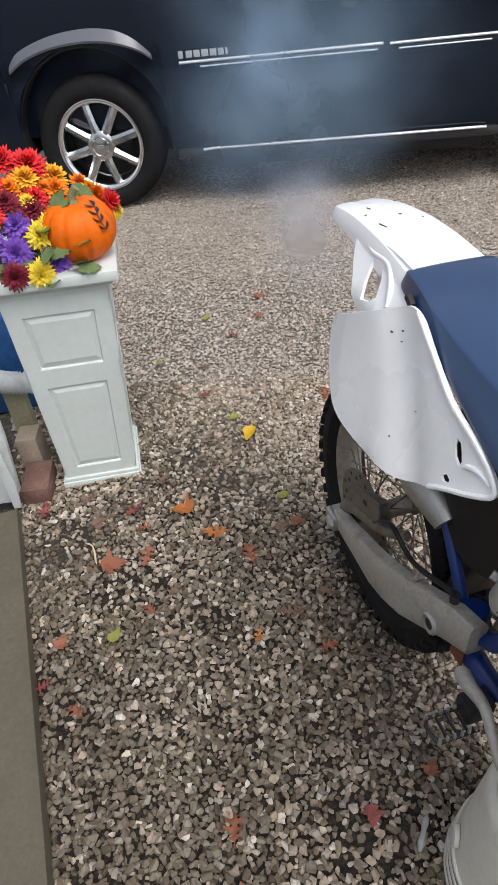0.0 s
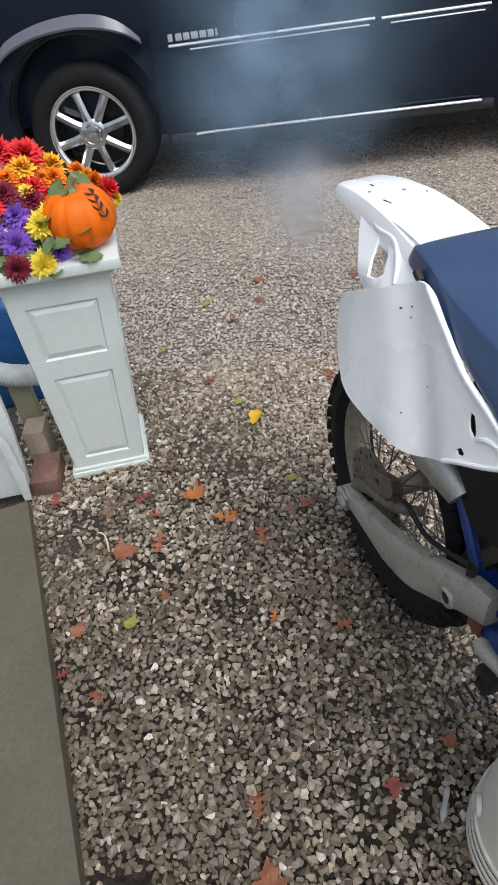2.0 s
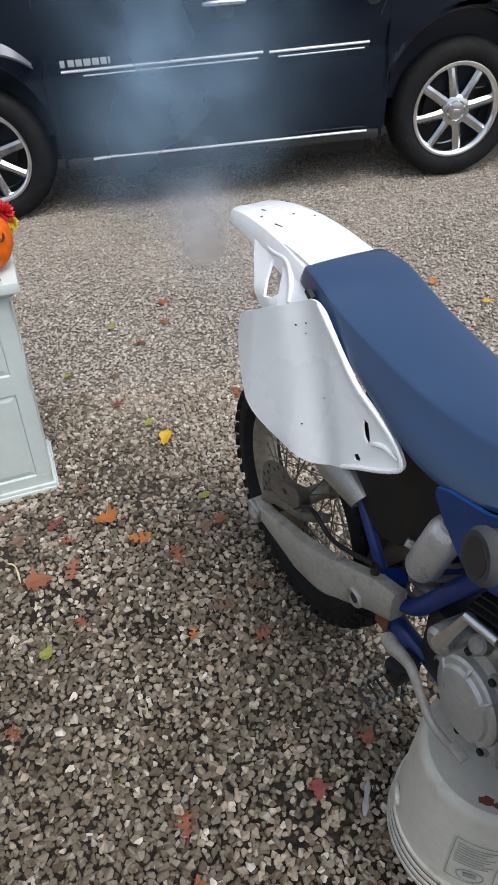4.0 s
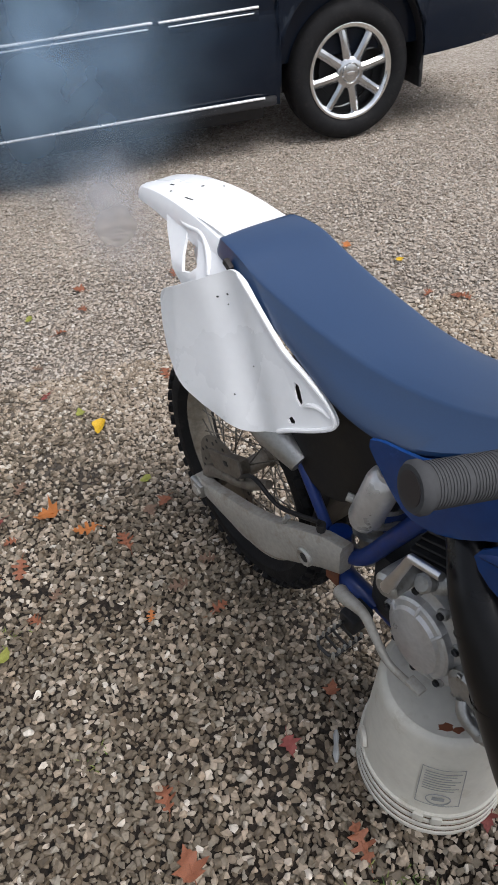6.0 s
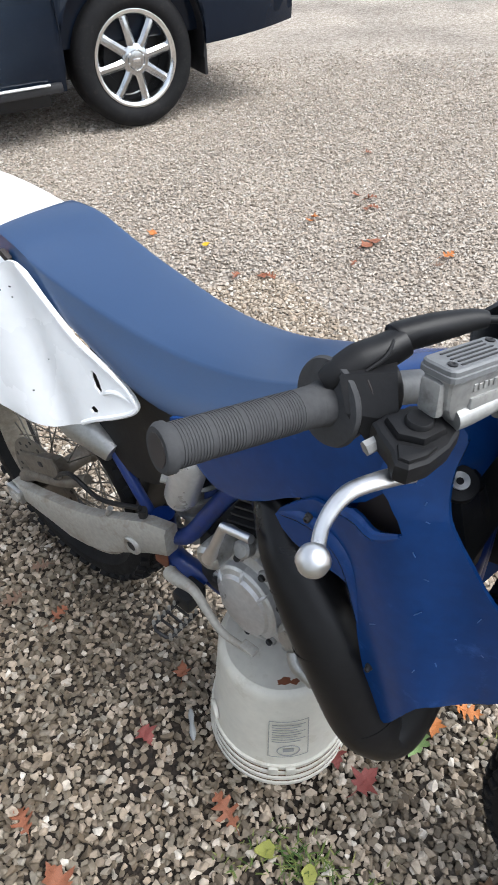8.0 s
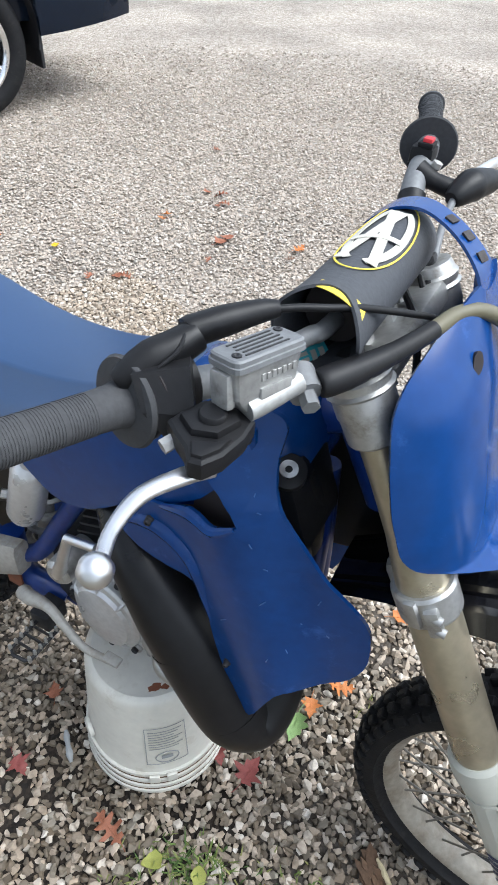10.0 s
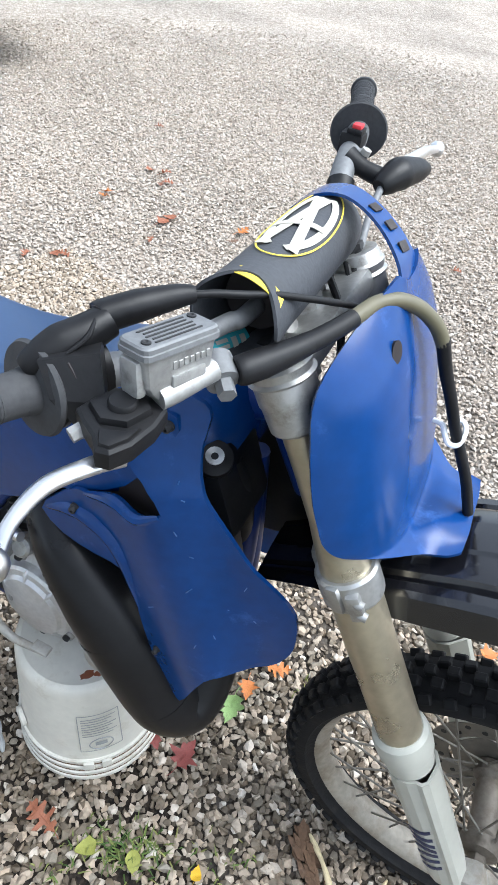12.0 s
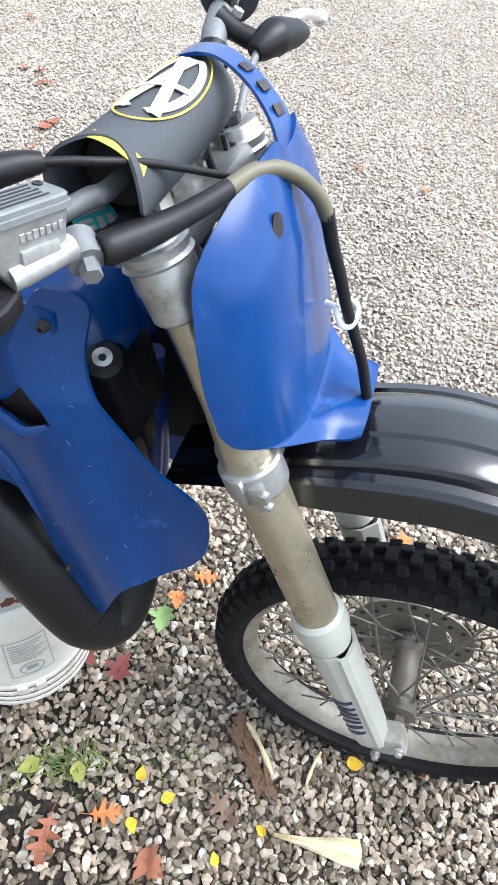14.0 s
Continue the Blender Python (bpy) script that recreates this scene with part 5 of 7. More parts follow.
    for sgn in (-1, 1):
        y = 0.108 * sgn
        fork = part("fork_tube", tube([on_fork(0.33, y), on_fork(0.60, y), on_fork(0.638, y), on_fork(0.665, y), on_fork(0.70, y), on_fork(0.76, y), on_fork(0.815, y)], [0.0288, 0.0288, 0.0270, 0.0242, 0.0205, 0.0185, 0.0182], 24, smooth=False), M_FORK, bike, "bronze anodised upper fork tube")
        part("fork_top", tube([on_fork(0.806, y), on_fork(0.8065, y), on_fork(0.809, y), on_fork(0.836, y), on_fork(0.8365, y), on_fork(0.858, y)], [0.018, 0.0245, 0.0260, 0.0268, 0.0280, 0.0280], 28, smooth=False), M_ALU, fork, sharp=20)
        part("fork_cap", tube([on_fork(0.872, y), on_fork(0.884, y)], [0.028, 0.025], 24, smooth=False), M_ALU, fork)
        part("cap_nut", tube([on_fork(0.884, y), on_fork(0.892, y)], 0.012, 6, smooth=False), M_DARK, fork)
        part("fork_seal", tube([on_fork(0.286, y), on_fork(0.290, y), on_fork(0.314, y), on_fork(0.317, y), on_fork(0.338, y), on_fork(0.350, y), on_fork(0.356, y)], [0.026, 0.032, 0.0335, 0.0362, 0.0368, 0.0350, 0.0300], 28, smooth=False), M_GUARD, fork, "ivory fork seal collar", 20)
        part("fork_slider", tube([on_fork(0.0, y), on_fork(0.33, y)], 0.021, 20, smooth=False), M_ALU, fork)
        part("fork_foot", box(0.06, 0.040, 0.055, on_fork(0.0, y, 0.030), 0.012, fork_dir), M_ALU_DIRTY, fork, "cast fork foot with axle clamp")
        for k in (-1, 1):
            bolt(fork, 1.415 + 0.012 * k, y - 0.026 if sgn < 0 else y + 0.02, 0.335 + 0.022 * k, 0.006)
        rows = []
        for s, w in ((0.0, 0.026), (0.03, 0.0285), (0.10, 0.029), (0.20, 0.030), (0.265, 0.031), (0.285, 0.0315)):
            c = on_fork(s, y)
            ring = []
            for a, k in ((-172, 1.0), (-150, 1.02), (-125, 1.04), (-104, 1.06), (-96, 1.22), (-82, 1.24), (-70, 1.14), (-40, 1.12), (-10, 1.1), (20, 1.05), (55, 1.0)):
                a = a if sgn < 0 else a + 70
                u = fork_dir @ Vector((math.cos(radians(a + 40)) * w * 1.06 * k, math.sin(radians(a + 40)) * w * k * (1 if sgn < 0 else -1), 0))
                ring.append(c + u)
            rows.append(ring)
        guard = part("fork_guard", sheet(rows, 0.004), M_GUARD, bike, "ivory plastic fork guard with dark printed bars", 20)
        if sgn < 0:
            for k in range(7):
                s = 0.062 + 0.0165 * k
                rows = []
                for a in (-164, -150, -136, -122, -110):
                    w = 0.0285 + 0.006 * s
                    u = fork_dir @ Vector((math.cos(radians(a + 40)) * (w * 1.09 + 0.0012), math.sin(radians(a + 40)) * (w * 1.04 + 0.0012), 0))
                    bow = 0.004 * math.sin(radians(a) * 3 + k)
                    rows.append([on_fork(s - 0.0036 + bow, y) + u, on_fork(s + 0.0036 + bow, y) + u])
                part("print_bar", sheet(rows, 0.0006), M_NAVY, guard)
        low = part("lower_clamp", tube([on_fork(0.594, y), on_fork(0.598, y), on_fork(0.630, y), on_fork(0.634, y)], [0.0315, 0.0335, 0.0335, 0.0312], 24, smooth=False), M_ALU, bike, "silver lower triple clamp ring", 20)
        for k in (-1, 1):
            part("clamp_lug", box(0.015, 0.014, 0.034, on_fork(0.614, y - 0.0300, 0.006 + 0.010 * k), 0.004, fork_dir @ pose(0, 0, 0, 0, 0, 12 * k)), M_ALU, low)
        part("upper_clamp", tube([on_fork(0.856, y), on_fork(0.859, y), on_fork(0.862, y), on_fork(0.870, y), on_fork(0.874, y)], [0.0285, 0.0310, 0.0282, 0.0302, 0.0270], 24, smooth=False), M_ALU, bike, "silver upper triple clamp ring")
        for s in (0.606, 0.622):
            part("clamp_bolt", tube([on_fork(s, y - 0.032, 0.016), on_fork(s, y - 0.033, 0.027)], 0.0050, 10, smooth=False), M_CASE, low)
    part("lower_bridge", box(0.07, 0.19, 0.035, on_fork(0.61, 0, -0.015), 0.01, fork_dir), M_ALU, bike)
    part("upper_bridge", box(0.08, 0.19, 0.026, on_fork(0.848, 0, -0.02), 0.01, fork_dir), M_ALU, bike)
    part("stem_nut", tube([on_fork(0.855, 0, -0.02), on_fork(0.885, 0, -0.02)], 0.019, 6, smooth=False), M_ALU, bike)
    # handlebar and its brace
    bar = [(0.825, -0.39, 1.136), (0.862, -0.27, 1.118), (0.885, -0.21, 1.106), (0.925, -0.14, 1.094), (0.942, -0.07, 1.088), (0.943, 0.0, 1.088), (0.943, 0.07, 1.092), (0.932, 0.14, 1.11), (0.915, 0.20, 1.145), (0.905, 0.27, 1.170), (0.87, 0.39, 1.184)]
    part("handlebar", tube(bar, 0.0135, 16), M_LID, bike, "grey anodised aluminium handlebar")
    part("bar_brace", tube([(0.900, -0.190, 1.108), (0.922, -0.168, 1.122), (0.940, -0.140, 1.131), (0.948, -0.11, 1.132), (0.948, 0.07, 1.132), (0.925, 0.16, 1.128)], 0.0075, 12), M_LID, bike)
    part("bar_sleeve", tube([(0.915, -0.158, 1.097), (0.938, -0.09, 1.089)], 0.0165, 16, smooth=False), M_BLACK, bike)
    for y in (-0.05, 0.05):
        part("bar_clamp", tube([on_fork(0.81, y, -0.02), (0.943, y, 1.088)], [0.022, 0.018], 14, smooth=False), M_ALU, bike, "silver bar mount")
        part("bar_cap", box(0.045, 0.028, 0.045, (0.943, y, 1.09), 0.01, pose(0, 0, 0, 0, -25, 0)), M_ALU, bike)
    build_pad(bike)
    build_controls(bike)
    build_front(bike, on_fork)
    return bike


def build_pad(bike):
    """Padded sleeve on the bar brace, torn open at one end, with its print lying on the curved top."""
    R, cx, cz = 0.0330, 0.946, 1.137

    def wrap(y, arc, lift=0.0015):
        a = arc / R + radians(4)
        return (cx + (R * 1.06 + lift) * math.sin(a), y, cz + (R + lift) * math.cos(a))

    rows = []
    for k in range(49):
        a = 2 * math.pi * k / 48
        torn = -0.146 + 0.010 * math.cos(a) + 0.006 * math.sin(3 * a + 1) + (0.012 * math.sin(9 * a) if 1.6 < a < 4.2 else 0.0)
        r = [1.10, 1.05, 1.0, 1.0, 1.0, 1.0, 0.96, 0.80]
        ys = [torn, torn + 0.012, -0.10, -0.04, 0.02, 0.060, 0.072, 0.078]
        rows.append([(cx + R * 1.06 * q * math.sin(a), y, cz + R * q * math.cos(a) * (1.0 if math.cos(a) > 0 else 1.12)) for q, y in zip(r, ys)])
    pad = part("bar_pad", sheet(rows, 0.0025), M_PAD, bike, "grey vinyl bar pad with cream and yellow print, torn end", 50)
    # black core draws the shade inside the hollow pad
    part("pad_hollow_shade", tube([(cx, -0.105, cz), (cx, 0.074, cz)], 0.026, 24, smooth=False), M_MARK_SHADE, pad)

    def ribbon(name, pts, width, mat, lift=0.0018):
        rows = []
        for i, (y, s) in enumerate(pts):
            y0, s0 = pts[max(i - 1, 0)]
            y1, s1 = pts[min(i + 1, len(pts) - 1)]
            n = math.hypot(y1 - y0, s1 - s0) or 1
            ny, ns = -(s1 - s0) / n, (y1 - y0) / n
            rows.append([wrap(y + ny * width * k, s + ns * width * k, lift) for k in (-0.5, -0.17, 0.17, 0.5)])
        part(name, sheet(rows, 0.0006), mat, pad)

    mid = (-0.014, -0.003)

    def oval(a, b, n=44, lo=0, hi=360):
        return [(mid[0] + a * math.cos(radians(lo + (hi - lo) * k / n)), mid[1] + b * math.sin(radians(lo + (hi - lo) * k / n))) for k in range(n + 1)]

    def line(p, q, n=8):
        return [(mid[0] + p[0] + (q[0] - p[0]) * k / n, mid[1] + p[1] + (q[1] - p[1]) * k / n) for k in range(n + 1)]

    ribbon("print_ring", oval(0.078, 0.026), 0.0014, M_YELLOW)
    ribbon("print_ring", oval(0.063, 0.0195, lo=20, hi=160), 0.0062, M_CREAM)
    ribbon("print_ring", oval(0.063, 0.0195, lo=200, hi=340), 0.0062, M_CREAM)
    ribbon("print_stroke", line((-0.060, -0.014), (0.056, 0.003)), 0.0080, M_CREAM, 0.0022)
    ribbon("print_stroke", line((-0.060, 0.013), (0.056, -0.005)), 0.0080, M_CREAM, 0.0026)
    ribbon("print_stroke", line((-0.018, -0.018), (-0.002, 0.018)), 0.0075, M_CREAM, 0.0030)
    ribbon("print_patch", [(-0.128 - 0.004 * math.sin(k * 0.31), -0.012 + 0.042 * k / 10) for k in range(11)], 0.012, M_YELLOW)
    return pad


def build_controls(bike):
    """Grips, throttle, levers and brake reservoir on the handlebar."""
    for sgn, a, b in ((-1, (0.822, -0.398, 1.137), (0.862, -0.272, 1.118)), (1, (0.868, 0.398, 1.185), (0.905, 0.272, 1.170))):
        a, b = Vector(a), Vector(b)
        t = (b - a).normalized()
        grip = part("grip", tube([a, a + t * 0.003, a + t * 0.007, a + t * 0.008, b - t * 0.03, b], [0.0150, 0.0172, 0.0172, 0.0148, 0.0148, 0.0160], 28, smooth=False), M_GRIP, bike, "worn grey rubber grip with fine ribs")
        for k in range(44):
            if k % 11 == 10:
                continue
            p = a + t * (0.012 + 0.0022 * k)
            part("rib", tube([p - t * 0.0006, p + t * 0.0006], 0.0153, 24, smooth=False), M_GRIP, grip)
        # black disc stands for the shade in the grip's hollow end
        part("grip_end", tube([a - t * 0.0006, a + t * 0.002], 0.0115, 20, smooth=False), M_MARK_SHADE, grip)
        part("flange", tube([b - t * 0.012, b - t * 0.003, b - t * 0.001, b + t * 0.002, b + t * 0.004], [0.0155, 0.0170, 0.0325, 0.0340, 0.0325], 40, smooth=False), M_GRIP, grip)
        if sgn < 0:
            part("flange", tube([b + t * 0.008, b + t * 0.012, b + t * 0.013], [0.031, 0.031, 0.028], 40, smooth=False), M_GRIP, grip)
    # throttle housing: a rubber hood over the drum, with its cable sleeve
    hb = part("throttle_housing", tube([(0.868, -0.255, 1.120), (0.880, -0.228, 1.116)], 0.027, 20, smooth=False), M_BLACK, bike, "black rubber throttle housing")
    part("housing_cover", tube([(0.858, -0.272, 1.134), (0.864, -0.265, 1.140), (0.872, -0.252, 1.147), (0.881, -0.238, 1.151), (0.887, -0.226, 1.155), (0.889, -0.222, 1.1565)], [0.008, 0.0115, 0.0135, 0.0132, 0.0122, 0.0115], 20), M_BLACK, hb)
    part("hood_fold", tube([(0.884, -0.262, 1.150), (0.890, -0.248, 1.157), (0.888, -0.236, 1.164)], [0.001, 0.002, 0.001], 8), M_BLACK, hb)
    part("housing_wedge", loft([[(0.872, -0.276, 1.148), (0.902, -0.252, 1.152), (0.892, -0.234, 1.150), (0.866, -0.250, 1.150)], [(0.884, -0.282, 1.126), (0.916, -0.266, 1.126), (0.902, -0.244, 1.120), (0.874, -0.258, 1.120)],
                                [(0.902, -0.278, 1.106), (0.914, -0.270, 1.106), (0.902, -0.256, 1.100), (0.890, -0.264, 1.100)]]), M_BLACK, hb, sharp=20)
    part("housing_seam", tube([(0.888, -0.266, 1.147), (0.896, -0.268, 1.137), (0.906, -0.272, 1.120)], 0.0009, 6), M_MARK_SHADE, hb)
    part("cable_sleeve", tube([(0.884, -0.224, 1.157), (0.8845, -0.2225, 1.1575), (0.900, -0.203, 1.162), (0.917, -0.181, 1.165), (0.926, -0.172, 1.1655)], [0.0105, 0.0118, 0.0112, 0.0085, 0.006], 18), M_BLACK, bike, "black rubber cable sleeve")
    part("throttle_cable", tube([(0.922, -0.176, 1.1652), (0.938, -0.163, 1.166), (0.954, -0.150, 1.165), (0.971, -0.127, 1.160), (0.989, -0.099, 1.150), (1.001, -0.075, 1.140), (1.016, -0.043, 1.125), (1.018, -0.012, 1.10)], 0.0030, 12), M_BLACK, bike, "thin black throttle cable")
    # master cylinder, turned with the bar
    u = Vector((0.33, 0.94, -0.06)).normalized()
    e = u.cross(Vector((0, 0, 1))).normalized()
    v = (e * math.cos(radians(9)) + e.cross(u) * math.sin(radians(9))).normalized()
    n = u.cross(v)
    n = n if n.z > 0 else -n
    RES = Matrix((u, v, n)).transposed().to_4x4()
    RES.translation = Vector((0.917, -0.249, 1.171))
    RES = RES @ Matrix.Diagonal((0.83, 1, 1, 1))

    def round_rect(x0, x1, y0, y1, r):
        pts = []
        for cx, cy, a0 in ((x1 - r, y1 - r, 0), (x0 + r, y1 - r, 90), (x0 + r, y0 + r, 180), (x1 - r, y0 + r, 270)):
            pts += [(cx + r * math.cos(radians(a0 + d)), cy + r * math.sin(radians(a0 + d))) for d in (0, 30, 60, 90)]
        return pts

    def res_loft(levels):
        rings = [[RES @ Vector((x, y, z)) for x, y in round_rect(*o)] for z, o in levels]
        return loft(rings)

    res = part("brake_reservoir", res_loft([(-0.007, (-0.006, 0.066, 0.002, 0.029, 0.005)), (-0.012, (-0.005, 0.065, 0.003, 0.028, 0.005)), (-0.028, (-0.003, 0.062, 0.004, 0.027, 0.004)), (-0.034, (0.002, 0.058, 0.007, 0.025, 0.004)), (-0.040, (0.008, 0.055, 0.010, 0.024, 0.004))]),
               M_CASE, bike, "cast brake fluid reservoir with a flat lid", 25)
    part("lid", res_loft([(-0.007, (-0.008, 0.068, 0.0, 0.031, 0.006)), (-0.0035, (-0.008, 0.068, 0.0, 0.031, 0.006)), (-0.003, (-0.007, 0.067, 0.001, 0.030, 0.006)), (0.0, (-0.007, 0.067, 0.001, 0.030, 0.006)), (0.0012, (-0.0055, 0.0655, 0.0025, 0.0285, 0.005))]), M_LID, res, "flat grey lid with two screws", 25)
    for k in range(5):
        own = box(0.046 - 0.004 * (k % 2), 0.0016, 0.0008, (0.030, 0.0065 + 0.0045 * k, 0.0014), 0.0002, seg=1)
        bmesh.ops.transform(own, matrix=RES, verts=own.verts)
        part("print_bar", own, M_DARK, res)
    for x, y in ((0.0015, 0.0215), (0.0595, 0.0085)):
        part("lid_screw", lathe([(0.0036, -0.002), (0.0036, 0.0012), (0.002, 0.0016), (0.0005, 0.0004)], 14, RES @ at(x, y, 0.001)), M_DARK, res)
    for k in range(7):
        own = box(0.0042, 0.0012, 0.0055 - 0.001 * (k % 2), (0.022 + 0.0056 * k, 0.0279, -0.0165), 0.0004, seg=1)
        bmesh.ops.transform(own, matrix=RES, verts=own.verts)
        part("raised_bar", own, M_CASE, res)
    own = box(0.010, 0.018, 0.026, (-0.005, 0.014, -0.022), 0.004)
    bmesh.ops.transform(own, matrix=RES, verts=own.verts)
    part("casting_boss", own, M_CASE, res)
    own = box(0.034, 0.004, 0.009, (0.036, 0.027, -0.028), 0.0015)
    bmesh.ops.transform(own, matrix=RES, verts=own.verts)
    part("cast_window", own, M_CASE, res)
    part("master_cylinder", tube([RES @ Vector(q) for q in ((0.010, 0.022, -0.039), (0.024, 0.023, -0.038), (0.050, 0.023, -0.036), (0.066, 0.022, -0.034))], [0.0085, 0.0085, 0.0080, 0.0095], 18), M_CASE, bike)
    part("banjo_eye", tube([(0.949, -0.176, 1.124), (0.958, -0.187, 1.119), (0.964, -0.192, 1.117)], [0.0115, 0.0135, 0.0125], 18, smooth=False), M_LID, bike)
    part("banjo_bolt", tube([(0.963, -0.190, 1.1175), (0.972, -0.201, 1.1145)], 0.0072, 6, smooth=False), M_LID, bike, "steel banjo bolt")
    # lever and its rubber cover
    rubber = [(0.904, -0.282), (0.908, -0.262), (0.916, -0.248), (0.930, -0.241), (0.944, -0.242), (0.953, -0.252), (0.955, -0.270), (0.952, -0.292), (0.945, -0.306), (0.936, -0.308), (0.927, -0.298), (0.914, -0.290)]
    cov = part("lever_cover", slab(rubber, 0.017, at(0, 0, 1.122), 0.005, seg=3), M_BLACK, bike, "black moulded rubber lever cover", 25)
    part("cover_ridge", slab([(0.911, -0.278), (0.917, -0.257), (0.936, -0.251), (0.948, -0.263), (0.942, -0.282), (0.926, -0.288)], 0.010, at(0, 0, 1.131), 0.004), M_BLACK, cov)
    part("cover_ridge", slab([(0.929, -0.293), (0.943, -0.286), (0.950, -0.278), (0.949, -0.291), (0.943, -0.303), (0.936, -0.304)], 0.006, at(0, 0, 1.130), 0.0025), M_BLACK, cov)
    part("cover_knob", lathe([(0.0095, -0.004), (0.0095, 0.0020), (0.0083, 0.0036), (0.001, 0.0040)], 28, at(0.931, -0.270, 1.1365)), M_BLACK, cov)
    part("lever_bolt", tube([(0.912, -0.286, 1.118), (0.908, -0.294, 1.116)], 0.0055, 6, smooth=False), M_CASE, bike)
    part("brake_lever", tube([(0.940, -0.285, 1.106), (0.931, -0.303, 1.110), (0.921, -0.334, 1.115), (0.926, -0.368, 1.121), (0.939, -0.395, 1.126)], [0.0068, 0.0070, 0.0060, 0.0046, 0.0042], 16, flat=0.75), M_POLISHED, bike, "polished aluminium brake lever with ball end")
    part("lever_ball", lathe([(0.001, -0.0100), (0.0048, -0.0088), (0.0084, -0.0052), (0.0100, 0), (0.0084, 0.0052), (0.0048, 0.0088), (0.001, 0.0100)], 24, at(0.939, -0.398, 1.127)), M_POLISHED, bike)
    # hoses in front of the plate
    part("hose_end", tube([(0.960, -0.186, 1.120), (0.972, -0.176, 1.122)], 0.0055, 12, smooth=False), M_ALU_DIRTY, bike)
    part("hose_sleeve", tube([(0.968, -0.181, 1.1215), (0.971, -0.177, 1.122), (0.980, -0.162, 1.123), (0.992, -0.140, 1.1245), (1.002, -0.121, 1.127)], [0.0095, 0.0118, 0.0120, 0.0105, 0.0085], 18), M_BLACK, bike, "black rubber hose sleeve")
    part("hose_collar", tube([(0.999, -0.126, 1.1262), (1.005, -0.115, 1.1278), (1.014, -0.096, 1.131), (1.022, -0.078, 1.1345)], [0.0092, 0.0086, 0.0082, 0.0078], 16), M_BLACK, bike)
    part("brake_hose", tube([(1.018, -0.086, 1.133), (1.023, -0.075, 1.135), (1.032, -0.050, 1.138), (1.047, -0.030, 1.137), (1.065, -0.015, 1.128), (1.082, -0.005, 1.112), (1.093, 0.0, 1.095)], 0.0070, 14), M_HOSE, bike, "olive brake hose")
    part("hose_lower", tube([(1.092, 0.0, 1.097), (1.0935, 0.0, 1.094), (1.105, 0.005, 1.065), (1.119, 0.008, 1.037), (1.134, 0.010, 1.005), (1.152, 0.013, 0.972), (1.168, 0.015, 0.941), (1.185, 0.016, 0.90)], [0.0075, 0.0068, 0.0066, 0.0062, 0.006, 0.006, 0.006, 0.006], 14), M_BLACK, bike)
    part("hose_clip", tube([(1.112, 0.014, 1.002), (1.122, 0.010, 1.003), (1.127, 0.006, 0.997), (1.135, 0.004, 0.988), (1.144, 0.007, 0.990), (1.145, 0.016, 1.003), (1.138, 0.021, 1.008), (1.129, 0.018, 1.006)], 0.0030, 8), M_WHITE_PLASTIC, bike, "white plastic hose clip")
    # left bar: switch, clutch perch, lever, cable
    part("kill_switch", box(0.028, 0.026, 0.030, (0.909, 0.238, 1.164), 0.006), M_BLACK, bike, "black switch block")
    part("switch_bezel", box(0.018, 0.020, 0.006, (0.912, 0.234, 1.181), 0.002), M_BLACK, bike)
    part("switch_button", box(0.011, 0.013, 0.005, (0.913, 0.233, 1.186), 0.0015), M_RED, bike, "red stop button")
    part("bar_tape", tube([(0.924, 0.172, 1.127), (0.919, 0.187, 1.137)], 0.0160, 14, smooth=False), M_BLACK, bike)
    part("clutch_perch", tube([(0.913, 0.215, 1.156), (0.934, 0.213, 1.150), (0.956, 0.216, 1.145)], [0.014, 0.010, 0.011], 12), M_BLACK, bike)
    part("perch_bolt", tube([(0.930, 0.222, 1.162), (0.932, 0.222, 1.168)], 0.006, 6, smooth=False), M_ALU_DIRTY, bike)
    part("clutch_boot", tube([(0.962, 0.192, 1.142), (0.966, 0.202, 1.146), (0.974, 0.222, 1.152), (0.988, 0.252, 1.152), (0.996, 0.272, 1.150)], [0.009, 0.014, 0.0185, 0.014, 0.006], 16), M_BLACK, bike, "black rubber clutch lever boot")
    part("clutch_lever", tube([(0.972, 0.24, 1.158), (0.978, 0.33, 1.150), (0.975, 0.43, 1.128), (0.966, 0.535, 1.100)], [0.007, 0.0065, 0.0055, 0.0055], 12), M_POLISHED, bike, "polished clutch lever")
    part("clutch_ball", lathe([(0.001, -0.012), (0.006, -0.0105), (0.0105, -0.006), (0.012, 0), (0.0105, 0.006), (0.006, 0.0105), (0.001, 0.012)], 20, at(0.965, 0.545, 1.098)), M_POLISHED, bike)
    part("clutch_cable", tube([(0.964, 0.196, 1.143), (0.966, 0.16, 1.128), (0.975, 0.11, 1.105), (0.985, 0.06, 1.07), (0.965, 0.05, 0.98)], 0.0042, 10), M_LID, bike, "grey clutch cable")
    part("cable_boot", tube([(0.976, 0.105, 1.103), (0.980, 0.090, 1.093), (0.984, 0.066, 1.075)], [0.006, 0.009, 0.006], 12), M_BLACK, bike)
    part("bar_wire", tube([(0.905, 0.215, 1.150), (0.915, 0.17, 1.12), (0.95, 0.11, 1.11), (0.985, 0.06, 1.08), (0.97, 0.02, 1.03)], 0.0035, 8), M_BLACK, bike)
    part("bar_wire", tube([(0.940, 0.12, 1.09), (0.965, 0.05, 1.095), (0.995, 0.0, 1.09), (1.01, -0.02, 1.05)], 0.004, 8), M_BLACK, bike)
